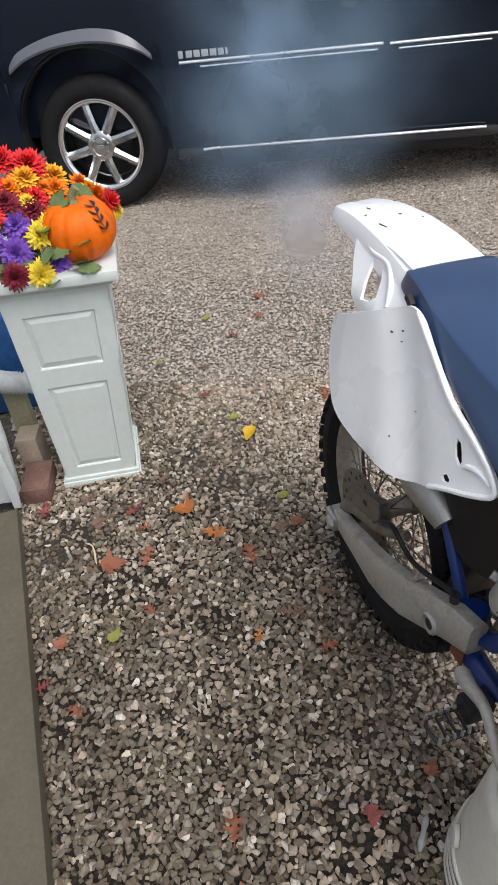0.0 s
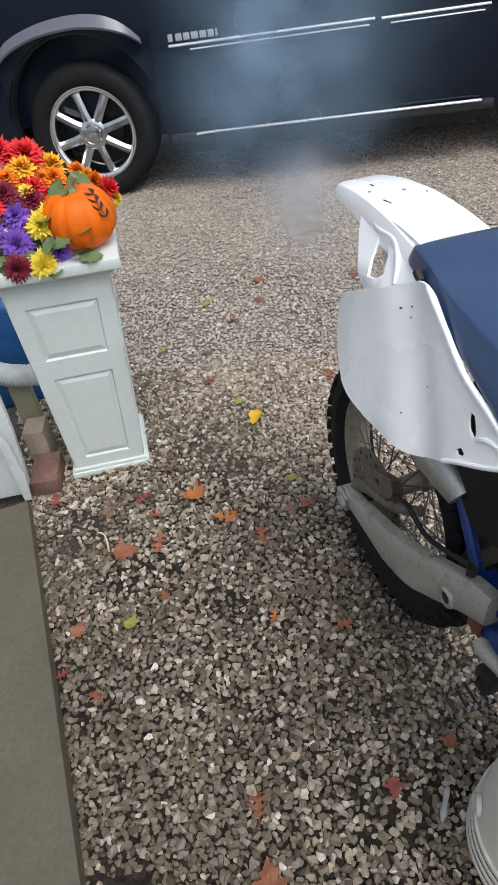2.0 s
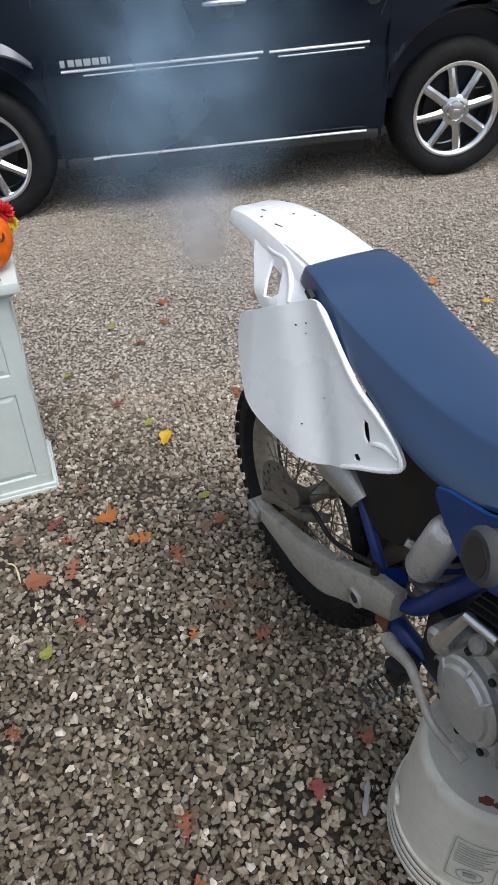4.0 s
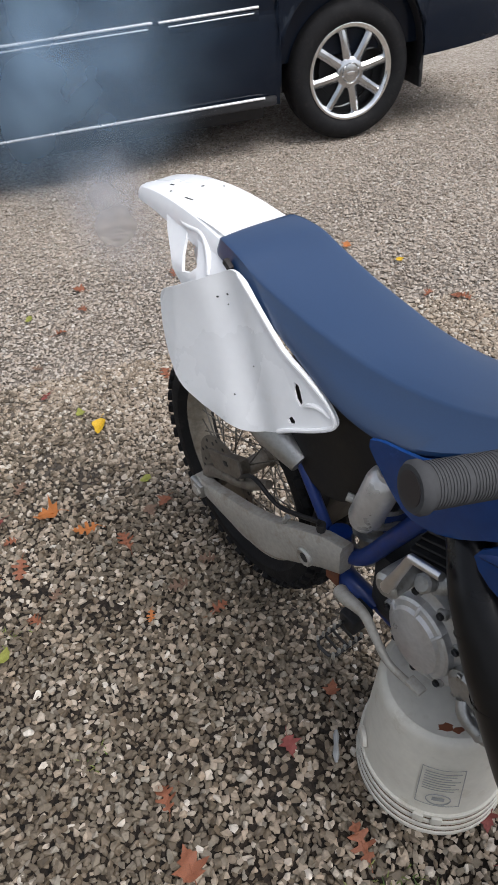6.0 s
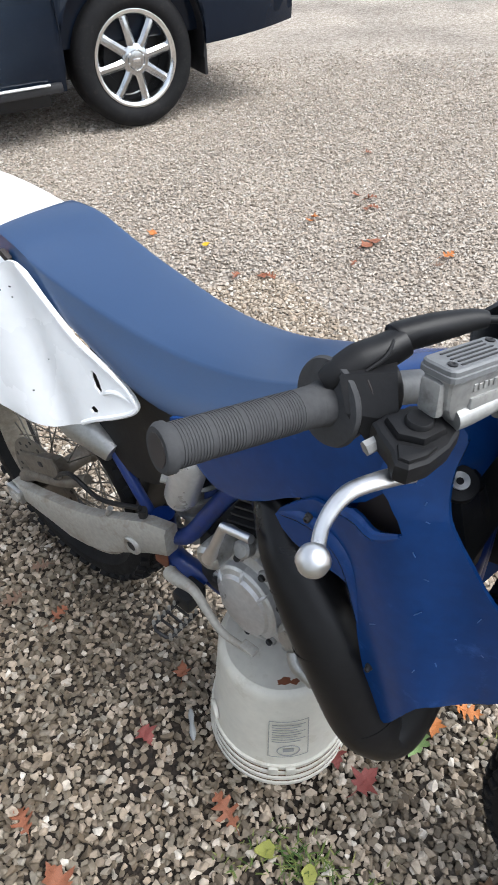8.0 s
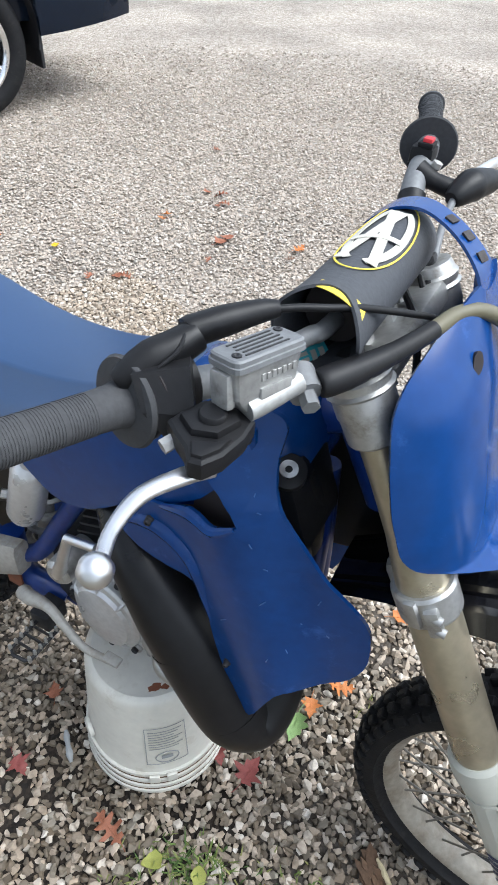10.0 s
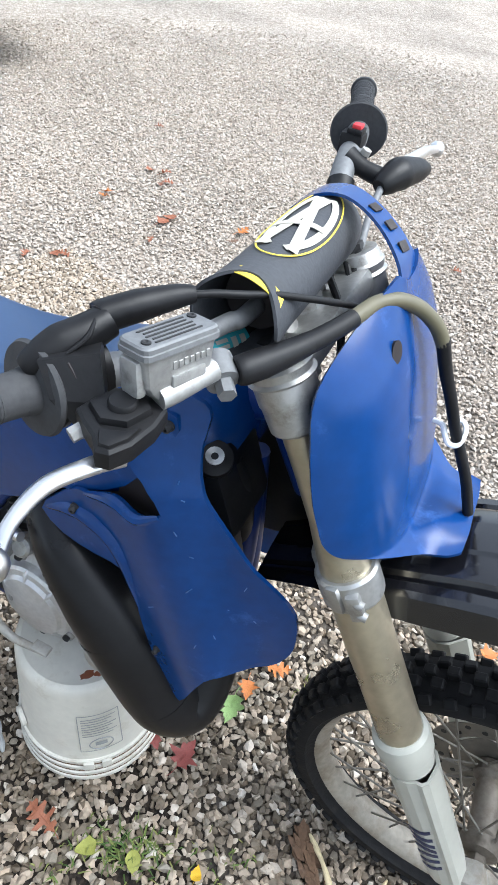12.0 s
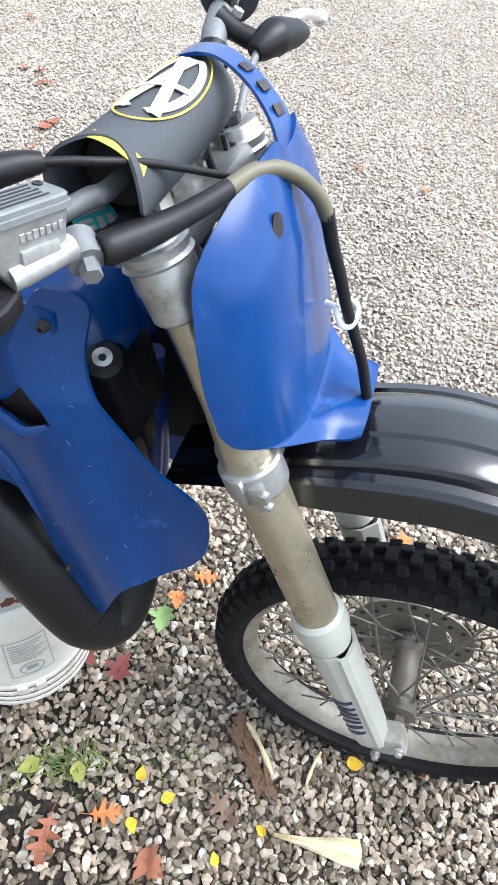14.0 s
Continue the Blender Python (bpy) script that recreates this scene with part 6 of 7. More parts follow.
    # sticker wrapped on the bar sleeve
    a0, a1 = Vector((0.915, -0.158, 1.097)), Vector((0.938, -0.09, 1.089))
    axis = (a1 - a0).normalized()
    face = Vector((0.705, -0.11, 0.70))
    face = (face - axis * face.dot(axis)).normalized()
    across = axis.cross(face)

    def on_bar(s, deg, lift=0.0):
        return a0 + axis * s + (face * math.cos(radians(deg)) + across * math.sin(radians(deg))) * (0.0182 + lift)

    tag = part("sticker", sheet([[on_bar(s, d) for d in range(-50, 51, 10)] for s in (0.016, 0.030, 0.044, 0.058)], 0.0005), M_TEAL, bike, "teal sticker with pale bars")
    for d0, d1, s0, s1 in ((-38, -22, 0.021, 0.052), (-12, -2, 0.020, 0.033), (4, 14, 0.020, 0.033), (20, 28, 0.020, 0.033), (-10, 28, 0.037, 0.043), (-10, 28, 0.047, 0.053)):
        part("sticker_bar", sheet([[on_bar(s, d0 + (d1 - d0) * k / 3, 0.0007) for k in range(4)] for s in (s0, s1)], 0.0004), M_CREAM, tag)


def build_front(bike, on_fork):
    """Number plate and front fender."""
    rows = []
    for z, x, w, wrap, yc, lift in ((1.142, 1.046, 0.032, 0.006, 0.010, 1), (1.12, 1.060, 0.083, 0.032, 0.008, 1), (1.08, 1.079, 0.136, 0.060, 0.006, 1), (1.03, 1.096, 0.148, 0.067, 0.004, 1), (0.98, 1.112, 0.152, 0.069, 0.004, 1),
                                    (0.95, 1.121, 0.151, 0.067, 0.004, 1), (0.925, 1.127, 0.148, 0.062, 0.004, 1), (0.908, 1.131, 0.136, 0.046, 0.004, 1), (0.900, 1.137, 0.104, 0.014, 0.006, 0.7), (0.902, 1.157, 0.074, 0.002, 0.012, -0.6), (0.899, 1.178, 0.068, 0.0, 0.017, -0.3), (0.896, 1.192, 0.060, 0.002, 0.02, 0.1)):
        rows.append([(x - wrap * (abs(y) ** 4), yc + w * y, z + 0.012 * lift * y * y + 0.004 * math.exp(-((abs(y) - 0.45) / 0.2) ** 2) * (z < 0.905)) for y in (-1, -0.95, -0.85, -0.7, -0.5, -0.25, 0, 0.25, 0.5, 0.7, 0.85, 0.95, 1)])
    cols = [smooth_path([Vector(r[k]) for r in rows], 4) for k in range(13)]
    plate = part("number_plate", sheet([[c[i] for c in cols] for i in range(len(cols[0]))], 0.004), M_BLUE, bike, "curved scuffed blue front number plate", 50)
    for x, y, z, n, a in ((1.093, -0.03, 1.02, 0.012, 60), (1.104, -0.06, 0.975, 0.006, 20), (1.112, 0.0, 0.962, 0.007, 110)):
        part("scuff", box(0.0014, n, 0.0012, (x, y, z), 0.0005, pose(0, 0, 0, a, 0, 0)), M_SCUFF_BLUE, plate)
    # the hole is a black disc, its shade put into the colour
    part("plate_hole", lathe([(0.0050, -0.003), (0.0056, 0.0008)], 20, at(1.0616, -0.0624, 1.1085) @ Vector((1, -0.65, 0.43)).to_track_quat("Z", "X").to_matrix().to_4x4() @ Matrix.Diagonal((1.9, 1, 1, 1))), M_MARK_SHADE, plate)
    strap = [[(x, y + w * k, z) for k in (-0.5, -0.2, 0.2, 0.5)] for x, y, z, w in ((1.049, 0.010, 1.134, 0.066), (1.036, 0.016, 1.154, 0.044), (1.012, 0.032, 1.169, 0.034), (0.984, 0.050, 1.177, 0.030), (0.958, 0.063, 1.178, 0.030), (0.932, 0.066, 1.170, 0.030), (0.910, 0.066, 1.150, 0.030))]
    cols = [smooth_path([Vector(r[k]) for r in strap], 4) for k in range(4)]
    part("plate_strap", sheet([[c[i] for c in cols] for i in range(len(cols[0]))], 0.003), M_BLUE, bike, "blue strap over the bar pad")
    for x, y, z, a in ((0.992, 0.045, 1.1755, 16), (1.012, 0.032, 1.1700, 28), (1.030, 0.020, 1.1600, 42)):
        part("strap_slot", box(0.010, 0.011, 0.0022, (x, y, z + 0.001), 0.0008, pose(0, 0, 0, 0, a, -20)), M_MARK_SHADE, plate)
    rows = []
    for x, z, w, d in ((0.985, 0.735, 0.05, 0.012), (1.06, 0.790, 0.06, 0.018), (1.12, 0.842, 0.080, 0.03), (1.17, 0.872, 0.088, 0.036), (1.22, 0.896, 0.092, 0.038), (1.30, 0.916, 0.092, 0.038), (1.42, 0.914, 0.088, 0.038), (1.56, 0.893, 0.082, 0.036), (1.70, 0.856, 0.073, 0.031), (1.82, 0.815, 0.062, 0.025), (1.87, 0.793, 0.047, 0.017)):
        half = ((-1.04, -1.50), (-1.01, -1.15), (-0.95, -0.62), (-0.88, -0.46), (-0.76, -0.42), (-0.68, -0.60), (-0.62, -0.30), (-0.54, -0.20), (-0.28, -0.12), (-0.24, 0.0), (-0.10, 0.02))
        rows.append([(x, w * y, z + d * dz) for y, dz in half + tuple((-y, dz) for y, dz in half[::-1])])
    cols = [smooth_path([Vector(r[k]) for r in rows], 3) for k in range(22)]
    part("front_fender", sheet([[c[i] for c in cols] for i in range(len(cols[0]))], 0.004), M_FENDER_BLACK, bike, "long scuffed black front fender", 30)


build_bike()


# ---- bucket ----
def build_bucket():
    b = thing("bucket", "white plastic pail standing upside down under the bike, stained", "bucket", Matrix.Translation((1.678, -3.812, 0)) @ pose(0, 0, 0, 0, 0, -100))
    pail = part("pail", lathe([(0.142, 0.085), (0.138, 0.12), (0.121, 0.318), (0.119, 0.332), (0.113, 0.341), (0.106, 0.344), (0.098, 0.341), (0.001, 0.340)], 72), M_BUCKET, b)
    for z, r in ((0.012, 0.152), (0.034, 0.150), (0.058, 0.148), (0.082, 0.146)):
        part("rim_ring", lathe([(r - 0.010, z - 0.009), (r, z - 0.007), (r + 0.001, z), (r, z + 0.006), (r - 0.008, z + 0.008)], 72), M_BUCKET, b)
    for z, r in ((0.023, 0.1500), (0.046, 0.1480), (0.070, 0.1460)):
        part("dark_seam", lathe([(r - 0.004, z - 0.0028), (r, z - 0.0012), (r, z + 0.0012), (r - 0.004, z + 0.0028)], 72, cap=False), M_TWIG, b, "dark line between the rim rings")
    part("rim_wall", lathe([(0.143, 0.0), (0.144, 0.09), (0.13, 0.09), (0.13, 0.0)], 72, cap=False), M_BUCKET, b)

    def label_at(a, z, lift=0.0006):
        r = 0.1455 - 0.0800 * (z - 0.05) + lift
        return (r * math.cos(a), r * math.sin(a), z)

    def strip(name, a0, a1, z0, z1):
        n = max(1, int(abs(a1 - a0) / 0.06))
        part(name, sheet([[label_at(a0 + (a1 - a0) * k / n, z) for z in (z0, z1)] for k in range(n + 1)], 0.0006), M_GREY_PRINT, pail)

    c = -0.26
    for z in (0.125, 0.262):
        strip("label_line", c - 0.29, c + 0.29, z, z + 0.0016)
    for a in (c - 0.29, c + 0.28):
        strip("label_line", a, a + 0.011, 0.125, 0.262)
    for k in range(8):
        strip("print_bar", c - 0.24, c + 0.24 - 0.06 * (k % 3), 0.248 - 0.009 * k, 0.250 - 0.009 * k)
    for k in range(18):
        a0, a1 = 2 * math.pi * k / 18, 2 * math.pi * (k + 1) / 18
        p = [label_at(c + 0.16 * math.cos(a), 0.152 + 0.02 * math.sin(a), 0.001) for a in (a0, a1)]
        part("print_ring", tube(p, 0.0011, 6, smooth=False), M_GREY_PRINT, pail)
    strip("print_bar", c - 0.08, c + 0.08, 0.146, 0.158)
    for a, w in ((c + 0.03, 0.05), (c - 0.2, 0.03)):
        part("clip_tab", box(0.006, 0.02, 0.03, label_at(a, 0.075, 0.006), 0.002, pose(0, 0, 0, 0, 0, math.degrees(a))), M_BUCKET, b)
    part("handle_ear", lathe([(0.02, -0.003), (0.02, 0.005), (0.012, 0.008), (0.001, 0.008)], 24, Matrix.Translation(label_at(c - 1.35, 0.12)) @ pose(0, 0, 0, 0, 0, math.degrees(c - 1.35)) @ pose(0, 0, 0, 0, 90, 0)), M_BUCKET, b)
    # a rusty stain and a crack along the top face
    rng = random.Random(5)
    for cx, cy, size, mat in ((0.083, -0.030, 0.015, M_RUST), (0.090, -0.010, 0.011, M_RUST), (0.090, 0.008, 0.007, M_TWIG)):
        ring = [(size * rng.uniform(0.5, 1.1) * math.cos(radians(a)) * 0.6, size * rng.uniform(0.6, 1.2) * math.sin(radians(a))) for a in range(0, 360, 24)]
        part("rust_stain", slab(ring, 0.0008, at(cx, cy, 0.3412)), mat, pail, "brown rust stain")
    return b


build_bucket()


# ---- planter with flowers and pumpkin ----
PLANTER = Matrix.Translation((0.4615, -2.722, 0)) @ pose(0, 0, 0, 0, 0, math.degrees(math.atan2(0.067, 0.249))) @ pose(0, 0, 0, 0, 2.2, 0)


def build_planter():
    p = thing("planter", "tall square pale green-white planter with moulded panels", "planter", PLANTER)
    w, c = 0.262, 0.126
    core = loft([[(c + s * x, c + s * y, z) for x, y in ((-1, -1), (1, -1), (1, 1), (-1, 1))] for z, s in ((0.02, 0.104), (0.72, 0.134))])
    part("planter_body", core, M_PLANTER, p)
    base = box(w, w, 0.022, (c, c, 0.011), 0.005)
    part("planter_base", box(w - 0.01, w - 0.01, 0.014, (c, c, 0.028), 0.004, bm=base), M_PLANTER, p)
    part("planter_cap", box(0.366, 0.366, 0.03, (c, c, 0.748), 0.006), M_PLANTER, p)
    part("cap_moulding", loft([[(c + s * x, c + s * y, z) for x, y in ((-1, -1), (1, -1), (1, 1), (-1, 1))] for z, s in ((0.700, 0.148), (0.712, 0.150), (0.722, 0.163), (0.736, 0.172))]), M_PLANTER, p)
    part("planter_soil", box(0.22, 0.22, 0.02, (c - 0.045, c + 0.02, 0.756), 0.004), M_SOIL, p)

    def half(z):
        return 0.112 + 0.032 * z / 0.7

    for k in range(4):
        turn = at(c, c, 0) @ pose(0, 0, 0, 0, 0, 90 * k)
        for z0, z1 in ((0.03, 0.075), (0.405, 0.47), (0.645, 0.70)):
            own = loft([[(x * half(z0), -half(z0) - d, z0), (x * half(z1), -half(z1) - d, z1)][::1] + [(x * half(z1), -half(z1) - e, z1), (x * half(z0), -half(z0) - e, z0)] for x in (-1, 1) for d, e in ((0.004, -0.01),)])
            bmesh.ops.transform(own, matrix=turn, verts=own.verts)
            part("rail", own, M_PLANTER, p)
        for sgn in (-1, 1):
            own = loft([[(sgn * half(z), -half(z) - 0.0035, z), (sgn * (half(z) - 0.042), -half(z) - 0.0035, z), (sgn * (half(z) - 0.042), -half(z) + 0.01, z), (sgn * half(z), -half(z) + 0.01, z)] for z in (0.03, 0.70)])
            bmesh.ops.transform(own, matrix=turn, verts=own.verts)
            part("stile", own, M_PLANTER, p)
        for z0, z1 in ((0.075, 0.405), (0.47, 0.645)):
            def rect(side, low, top, d):
                a, b = z0 + low, z1 - top
                return [(x * (half(z) - 0.042 - side), -half(z) - d, z) for x, z in ((-1, a), (1, a), (1, b), (-1, b))]
            own = loft([rect(0.0, 0.0, 0.0, -0.008), rect(-0.002, -0.002, -0.002, 0.0030), rect(0.001, 0.001, 0.001, 0.0030), rect(0.004, 0.004, 0.004, -0.0040), rect(0.018, 0.024, 0.022, 0.0022), rect(0.020, 0.026, 0.024, 0.0022)])
            bmesh.ops.transform(own, matrix=turn, verts=own.verts)
            part("raised_panel", own, M_PLANTER, p, sharp=4)
    return p


build_planter()


def build_pumpkin():
    pk = thing("pumpkin", "small orange pumpkin with painted black leaf marks on the planter", "pumpkin", PLANTER @ at(0.226, 0.072, 0.763) @ pose(0, 0, 0, 3, -2, 20))
    ribs, rings = 11, []
    for i in range(15):
        ph = math.pi * i / 14
        r = 0.094 * math.sin(ph) ** 0.85 + 0.006
        z = 0.078 - 0.080 * math.cos(ph)
        if i > 11:
            z -= 0.012 * (i - 11) / 3
        rings.append([((r * (1 - 0.055 * abs(math.cos(ribs * a / 2)) ** 6)) * math.cos(a), (r * (1 - 0.055 * abs(math.cos(ribs * a / 2)) ** 6)) * math.sin(a), z) for a in (2 * math.pi * k / 132 for k in range(132))])
    skin = part("skin", loft(rings), M_PUMPKIN, pk, sharp=60)
    part("stem", tube([(0, 0, 0.138), (0.0, 0.0, 0.155), (0.004, -0.004, 0.172), (0.014, -0.010, 0.186)], [0.019, 0.012, 0.0095, 0.011], 8), M_STEM, pk, "dry green-grey stem")

    def surf(lon, lat, lift=0.0012):
        ph = radians(90 + lat)
        r = 0.094 * math.sin(ph) ** 0.85 + 0.006 + lift
        return Vector((r * math.cos(radians(lon)), r * math.sin(radians(lon)), 0.078 - 0.080 * math.cos(ph)))

    nodes = [(-41, 69), (-54, 56), (-63, 42), (-66, 27), (-63, 11)]
    for (lon, lat), (lon2, lat2) in zip(nodes, nodes[1:]):
        part("painted_stem", tube([surf(lon, lat), surf((lon + lon2) / 2, (lat + lat2) / 2), surf(lon2, lat2)], 0.0013, 6, step=3, flat=0.6), M_MARK_SHADE, skin)
        for side in (-1, 1):
            wide = 9 / max(0.35, math.cos(radians(lat2)))
            a, b = surf(lon2, lat2), surf(lon2 + side * wide, lat2 + 12)
            m = surf(lon2 + side * wide * 0.65, lat2 + 5, 0.002)
            part("painted_leaf", tube([a, m, b], [0.0012, 0.0046, 0.001], 8, step=3, flat=0.5), M_MARK_SHADE, skin)
    return pk


build_pumpkin()

PETALS = {"red": (0.74, 0.03, 0.035), "orange": (0.85, 0.24, 0.01), "gold": (0.88, 0.45, 0.02), "yellow": (0.85, 0.66, 0.05), "purple": (0.22, 0.09, 0.50), "maroon": (0.20, 0.012, 0.03)}
M_PETAL = {k: material(k + "_petal", v, 0.7, vary=0.3, scale=60, grain=200, bump=0.15) for k, v in PETALS.items()}
M_LEAF_GREEN = material("silk_leaf", (0.10, 0.15, 0.05), 0.7, vary=0.3, scale=40, grain=120, bump=0.2)


def bloom_mesh(color, seed, r=0.030, rings=6):
    """A mum: pointed petals in rings, lower ones flat and inner ones upright."""
    rng = random.Random(seed)
    bm = bmesh.new()
    for i in range(rings):
        f = i / (rings - 1)
        n = int(24 - 12 * f)
        for k in range(n):
            a = 2 * math.pi * (k + rng.random() * 0.6) / n
            up = radians(-12 + 82 * f + rng.uniform(-9, 9))
            length = r * (1.0 - 0.35 * f) * rng.uniform(0.85, 1.1)
            w = r * 0.17
            d = Vector((math.cos(a) * math.cos(up), math.sin(a) * math.cos(up), math.sin(up)))
            s = Vector((-math.sin(a), math.cos(a), 0))
            o = Vector((0, 0, r * 0.10 * f))
            nrm = d.cross(s) * (-1)
            pts = [o - s * w * 0.4, o + d * length * 0.55 - s * w + nrm * w * 0.3, o + d * length, o + d * length * 0.55 + s * w + nrm * w * 0.3, o + s * w * 0.4]
            mid = o + d * length * 0.55 - nrm * w * 0.35
            vs = [bm.verts.new(q) for q in pts]
            vm = bm.verts.new(mid)
            for j in range(4):
                bm.faces.new((vs[j], vs[j + 1], vm))
            bm.faces.new((vs[4], vs[0], vm))
    return finish(bm, "bloom", M_PETAL[color], 80)


def build_flowers():
    fl = thing("flower_arrangement", "bunch of red, gold, yellow and purple silk mums in the planter", "flowers", PLANTER)
    spots = [("red", 0.122, 0.16, 0.985, 1.35), ("red", 0.06, 0.17, 1.0, 1.2), ("gold", 0.112, 0.12, 0.965, 1.05), ("gold", 0.180, 0.16, 0.950, 1.1), ("orange", 0.180, 0.125, 0.928, 1.0), ("orange", 0.15, 0.12, 0.935, 0.8), ("red", 0.128, 0.10, 0.920, 1.1),
             ("maroon", 0.118, 0.07, 0.900, 1.0), ("yellow", 0.112, 0.075, 0.922, 0.6), ("purple", 0.072, 0.05, 0.872, 1.15), ("yellow", 0.128, 0.03, 0.846, 1.05), ("yellow", 0.15, 0.05, 0.87, 0.8), ("purple", 0.060, 0.01, 0.815, 1.15), ("purple", 0.158, 0.005, 0.785, 1.1),
             ("yellow", 0.116, -0.050, 0.775, 1.0), ("maroon", 0.052, -0.050, 0.775, 1.0), ("orange", 0.275, 0.20, 0.885, 1.0), ("red", 0.308, 0.20, 0.858, 1.15), ("yellow", 0.325, 0.195, 0.832, 0.7), ("orange", 0.238, 0.21, 0.915, 0.8), ("gold", 0.262, 0.20, 0.905, 0.6),
             ("red", 0.03, 0.10, 0.95, 1.2), ("gold", 0.0, 0.08, 0.90, 1.1), ("purple", 0.0, 0.02, 0.86, 1.1), ("yellow", -0.03, 0.03, 0.80, 1.0), ("red", 0.02, 0.04, 0.91, 1.0), ("maroon", 0.06, 0.06, 0.93, 0.9), ("orange", 0.07, 0.10, 0.95, 0.9)]
    meshes = {}
    rng = random.Random(5)
    heart = Vector((0.12, 0.13, 0.80))
    for i, (col, x, y, z, s) in enumerate(spots):
        key = (col, i % 2)
        if key not in meshes:
            meshes[key] = bloom_mesh(col, len(meshes))
        b = new("bloom", meshes[key])
        b.parent = fl
        tagged(b, f"{col} mum bloom")
        out = (Vector((x, y, z)) - heart).normalized() + Vector((0.25, -0.5, 0.3))
        b.matrix_local = at(x, y, z) @ out.to_track_quat("Z", "Y").to_matrix().to_4x4() @ pose(0, 0, 0, 0, 0, rng.uniform(0, 360)) @ Matrix.Scale(s * 1.45, 4)
        part("flower_stem", tube([(x, y, z), (x * 0.7 + 0.12 * 0.3, y * 0.6 + 0.05, (z + 0.76) / 2), (0.12, 0.12, 0.76)], 0.0025, 6), M_LEAF_GREEN, fl)
    lf = bmesh.new()
    n = 9
    left, right, mid = [], [], []
    for k in range(n):
        t = k / (n - 1)
        w = 0.021 * math.sin(math.pi * min(1, t * 0.97 + 0.03)) ** 0.7 * (1 + 0.22 * math.sin(t * 22))
        left.append(lf.verts.new((t * 0.062, w, -0.008 * t * t + 0.004)))
        mid.append(lf.verts.new((t * 0.062, 0, -0.008 * t * t)))
        right.append(lf.verts.new((t * 0.062, -w, -0.008 * t * t + 0.004)))
    for k in range(n - 1):
        lf.faces.new((left[k], left[k + 1], mid[k + 1], mid[k]))
        lf.faces.new((mid[k], mid[k + 1], right[k + 1], right[k]))
    leaf_me = finish(lf, "leaf", M_LEAF_GREEN, 60)
    leaf_spots = [(0.19, -0.045, 0.785), (0.21, -0.055, 0.775), (0.20, 0.10, 0.93), (0.225, 0.13, 0.93), (0.145, 0.02, 0.80), (0.10, -0.01, 0.79), (0.09, -0.02, 0.76), (0.15, -0.02, 0.755), (0.15, -0.02, 0.83), (0.03, -0.02, 0.78), (0.19, 0.12, 0.90), (0.16, 0.06, 0.90), (0.09, 0.03, 0.84)]
    for i in range(46):
        q = new("leaf", leaf_me)
        q.parent = fl
        x, y, z = leaf_spots[i] if i < len(leaf_spots) else (rng.uniform(-0.02, 0.22), rng.uniform(-0.01, 0.2), rng.uniform(0.77, 0.9))
        q.matrix_local = at(x, y, z) @ pose(0, 0, 0, rng.uniform(-35, 35), rng.uniform(-20, 50), rng.uniform(-160, 20))
    return fl


build_flowers()


# ---- fallen leaves, twigs, grass ----
LEAF_TONES = {"orange": (0.42, 0.145, 0.035), "rust": (0.24, 0.085, 0.042), "red": (0.21, 0.050, 0.042), "brown": (0.16, 0.098, 0.065), "yellow": (0.60, 0.37, 0.015), "olive": (0.24, 0.25, 0.05), "green": (0.22, 0.33, 0.12)}
M_LEAF = {k: material(k + "_leaf", v, 0.65, vary=0.35, scale=25, grain=140, bump=0.3, depth=0.001) for k, v in LEAF_TONES.items()}


OAK = [(-0.95, 0.03), (-0.78, 0.08), (-0.72, 0.34), (-0.56, 0.40), (-0.50, 0.13), (-0.34, 0.17), (-0.26, 0.62), (-0.06, 0.72), (-0.08, 0.22), (0.10, 0.16), (0.28, 0.55), (0.46, 0.60), (0.36, 0.17), (0.52, 0.14), (0.70, 0.34), (0.82, 0.30), (0.78, 0.12), (1.0, 0.01)]
MAPLE = [(-0.75, 0.03), (-0.70, 0.25), (-0.62, 0.58), (-0.38, 0.46), (-0.30, 0.66), (-0.12, 0.98), (0.02, 0.62), (0.05, 0.40), (0.22, 0.46), (0.40, 0.52), (0.45, 0.30), (0.62, 0.26), (0.72, 0.14), (1.0, 0.01)]
OVAL = [(-0.85, 0.02), (-0.78, 0.30), (-0.62, 0.52), (-0.40, 0.64), (-0.15, 0.66), (0.10, 0.60), (0.35, 0.48), (0.60, 0.32), (0.80, 0.16), (1.0, 0.01)]


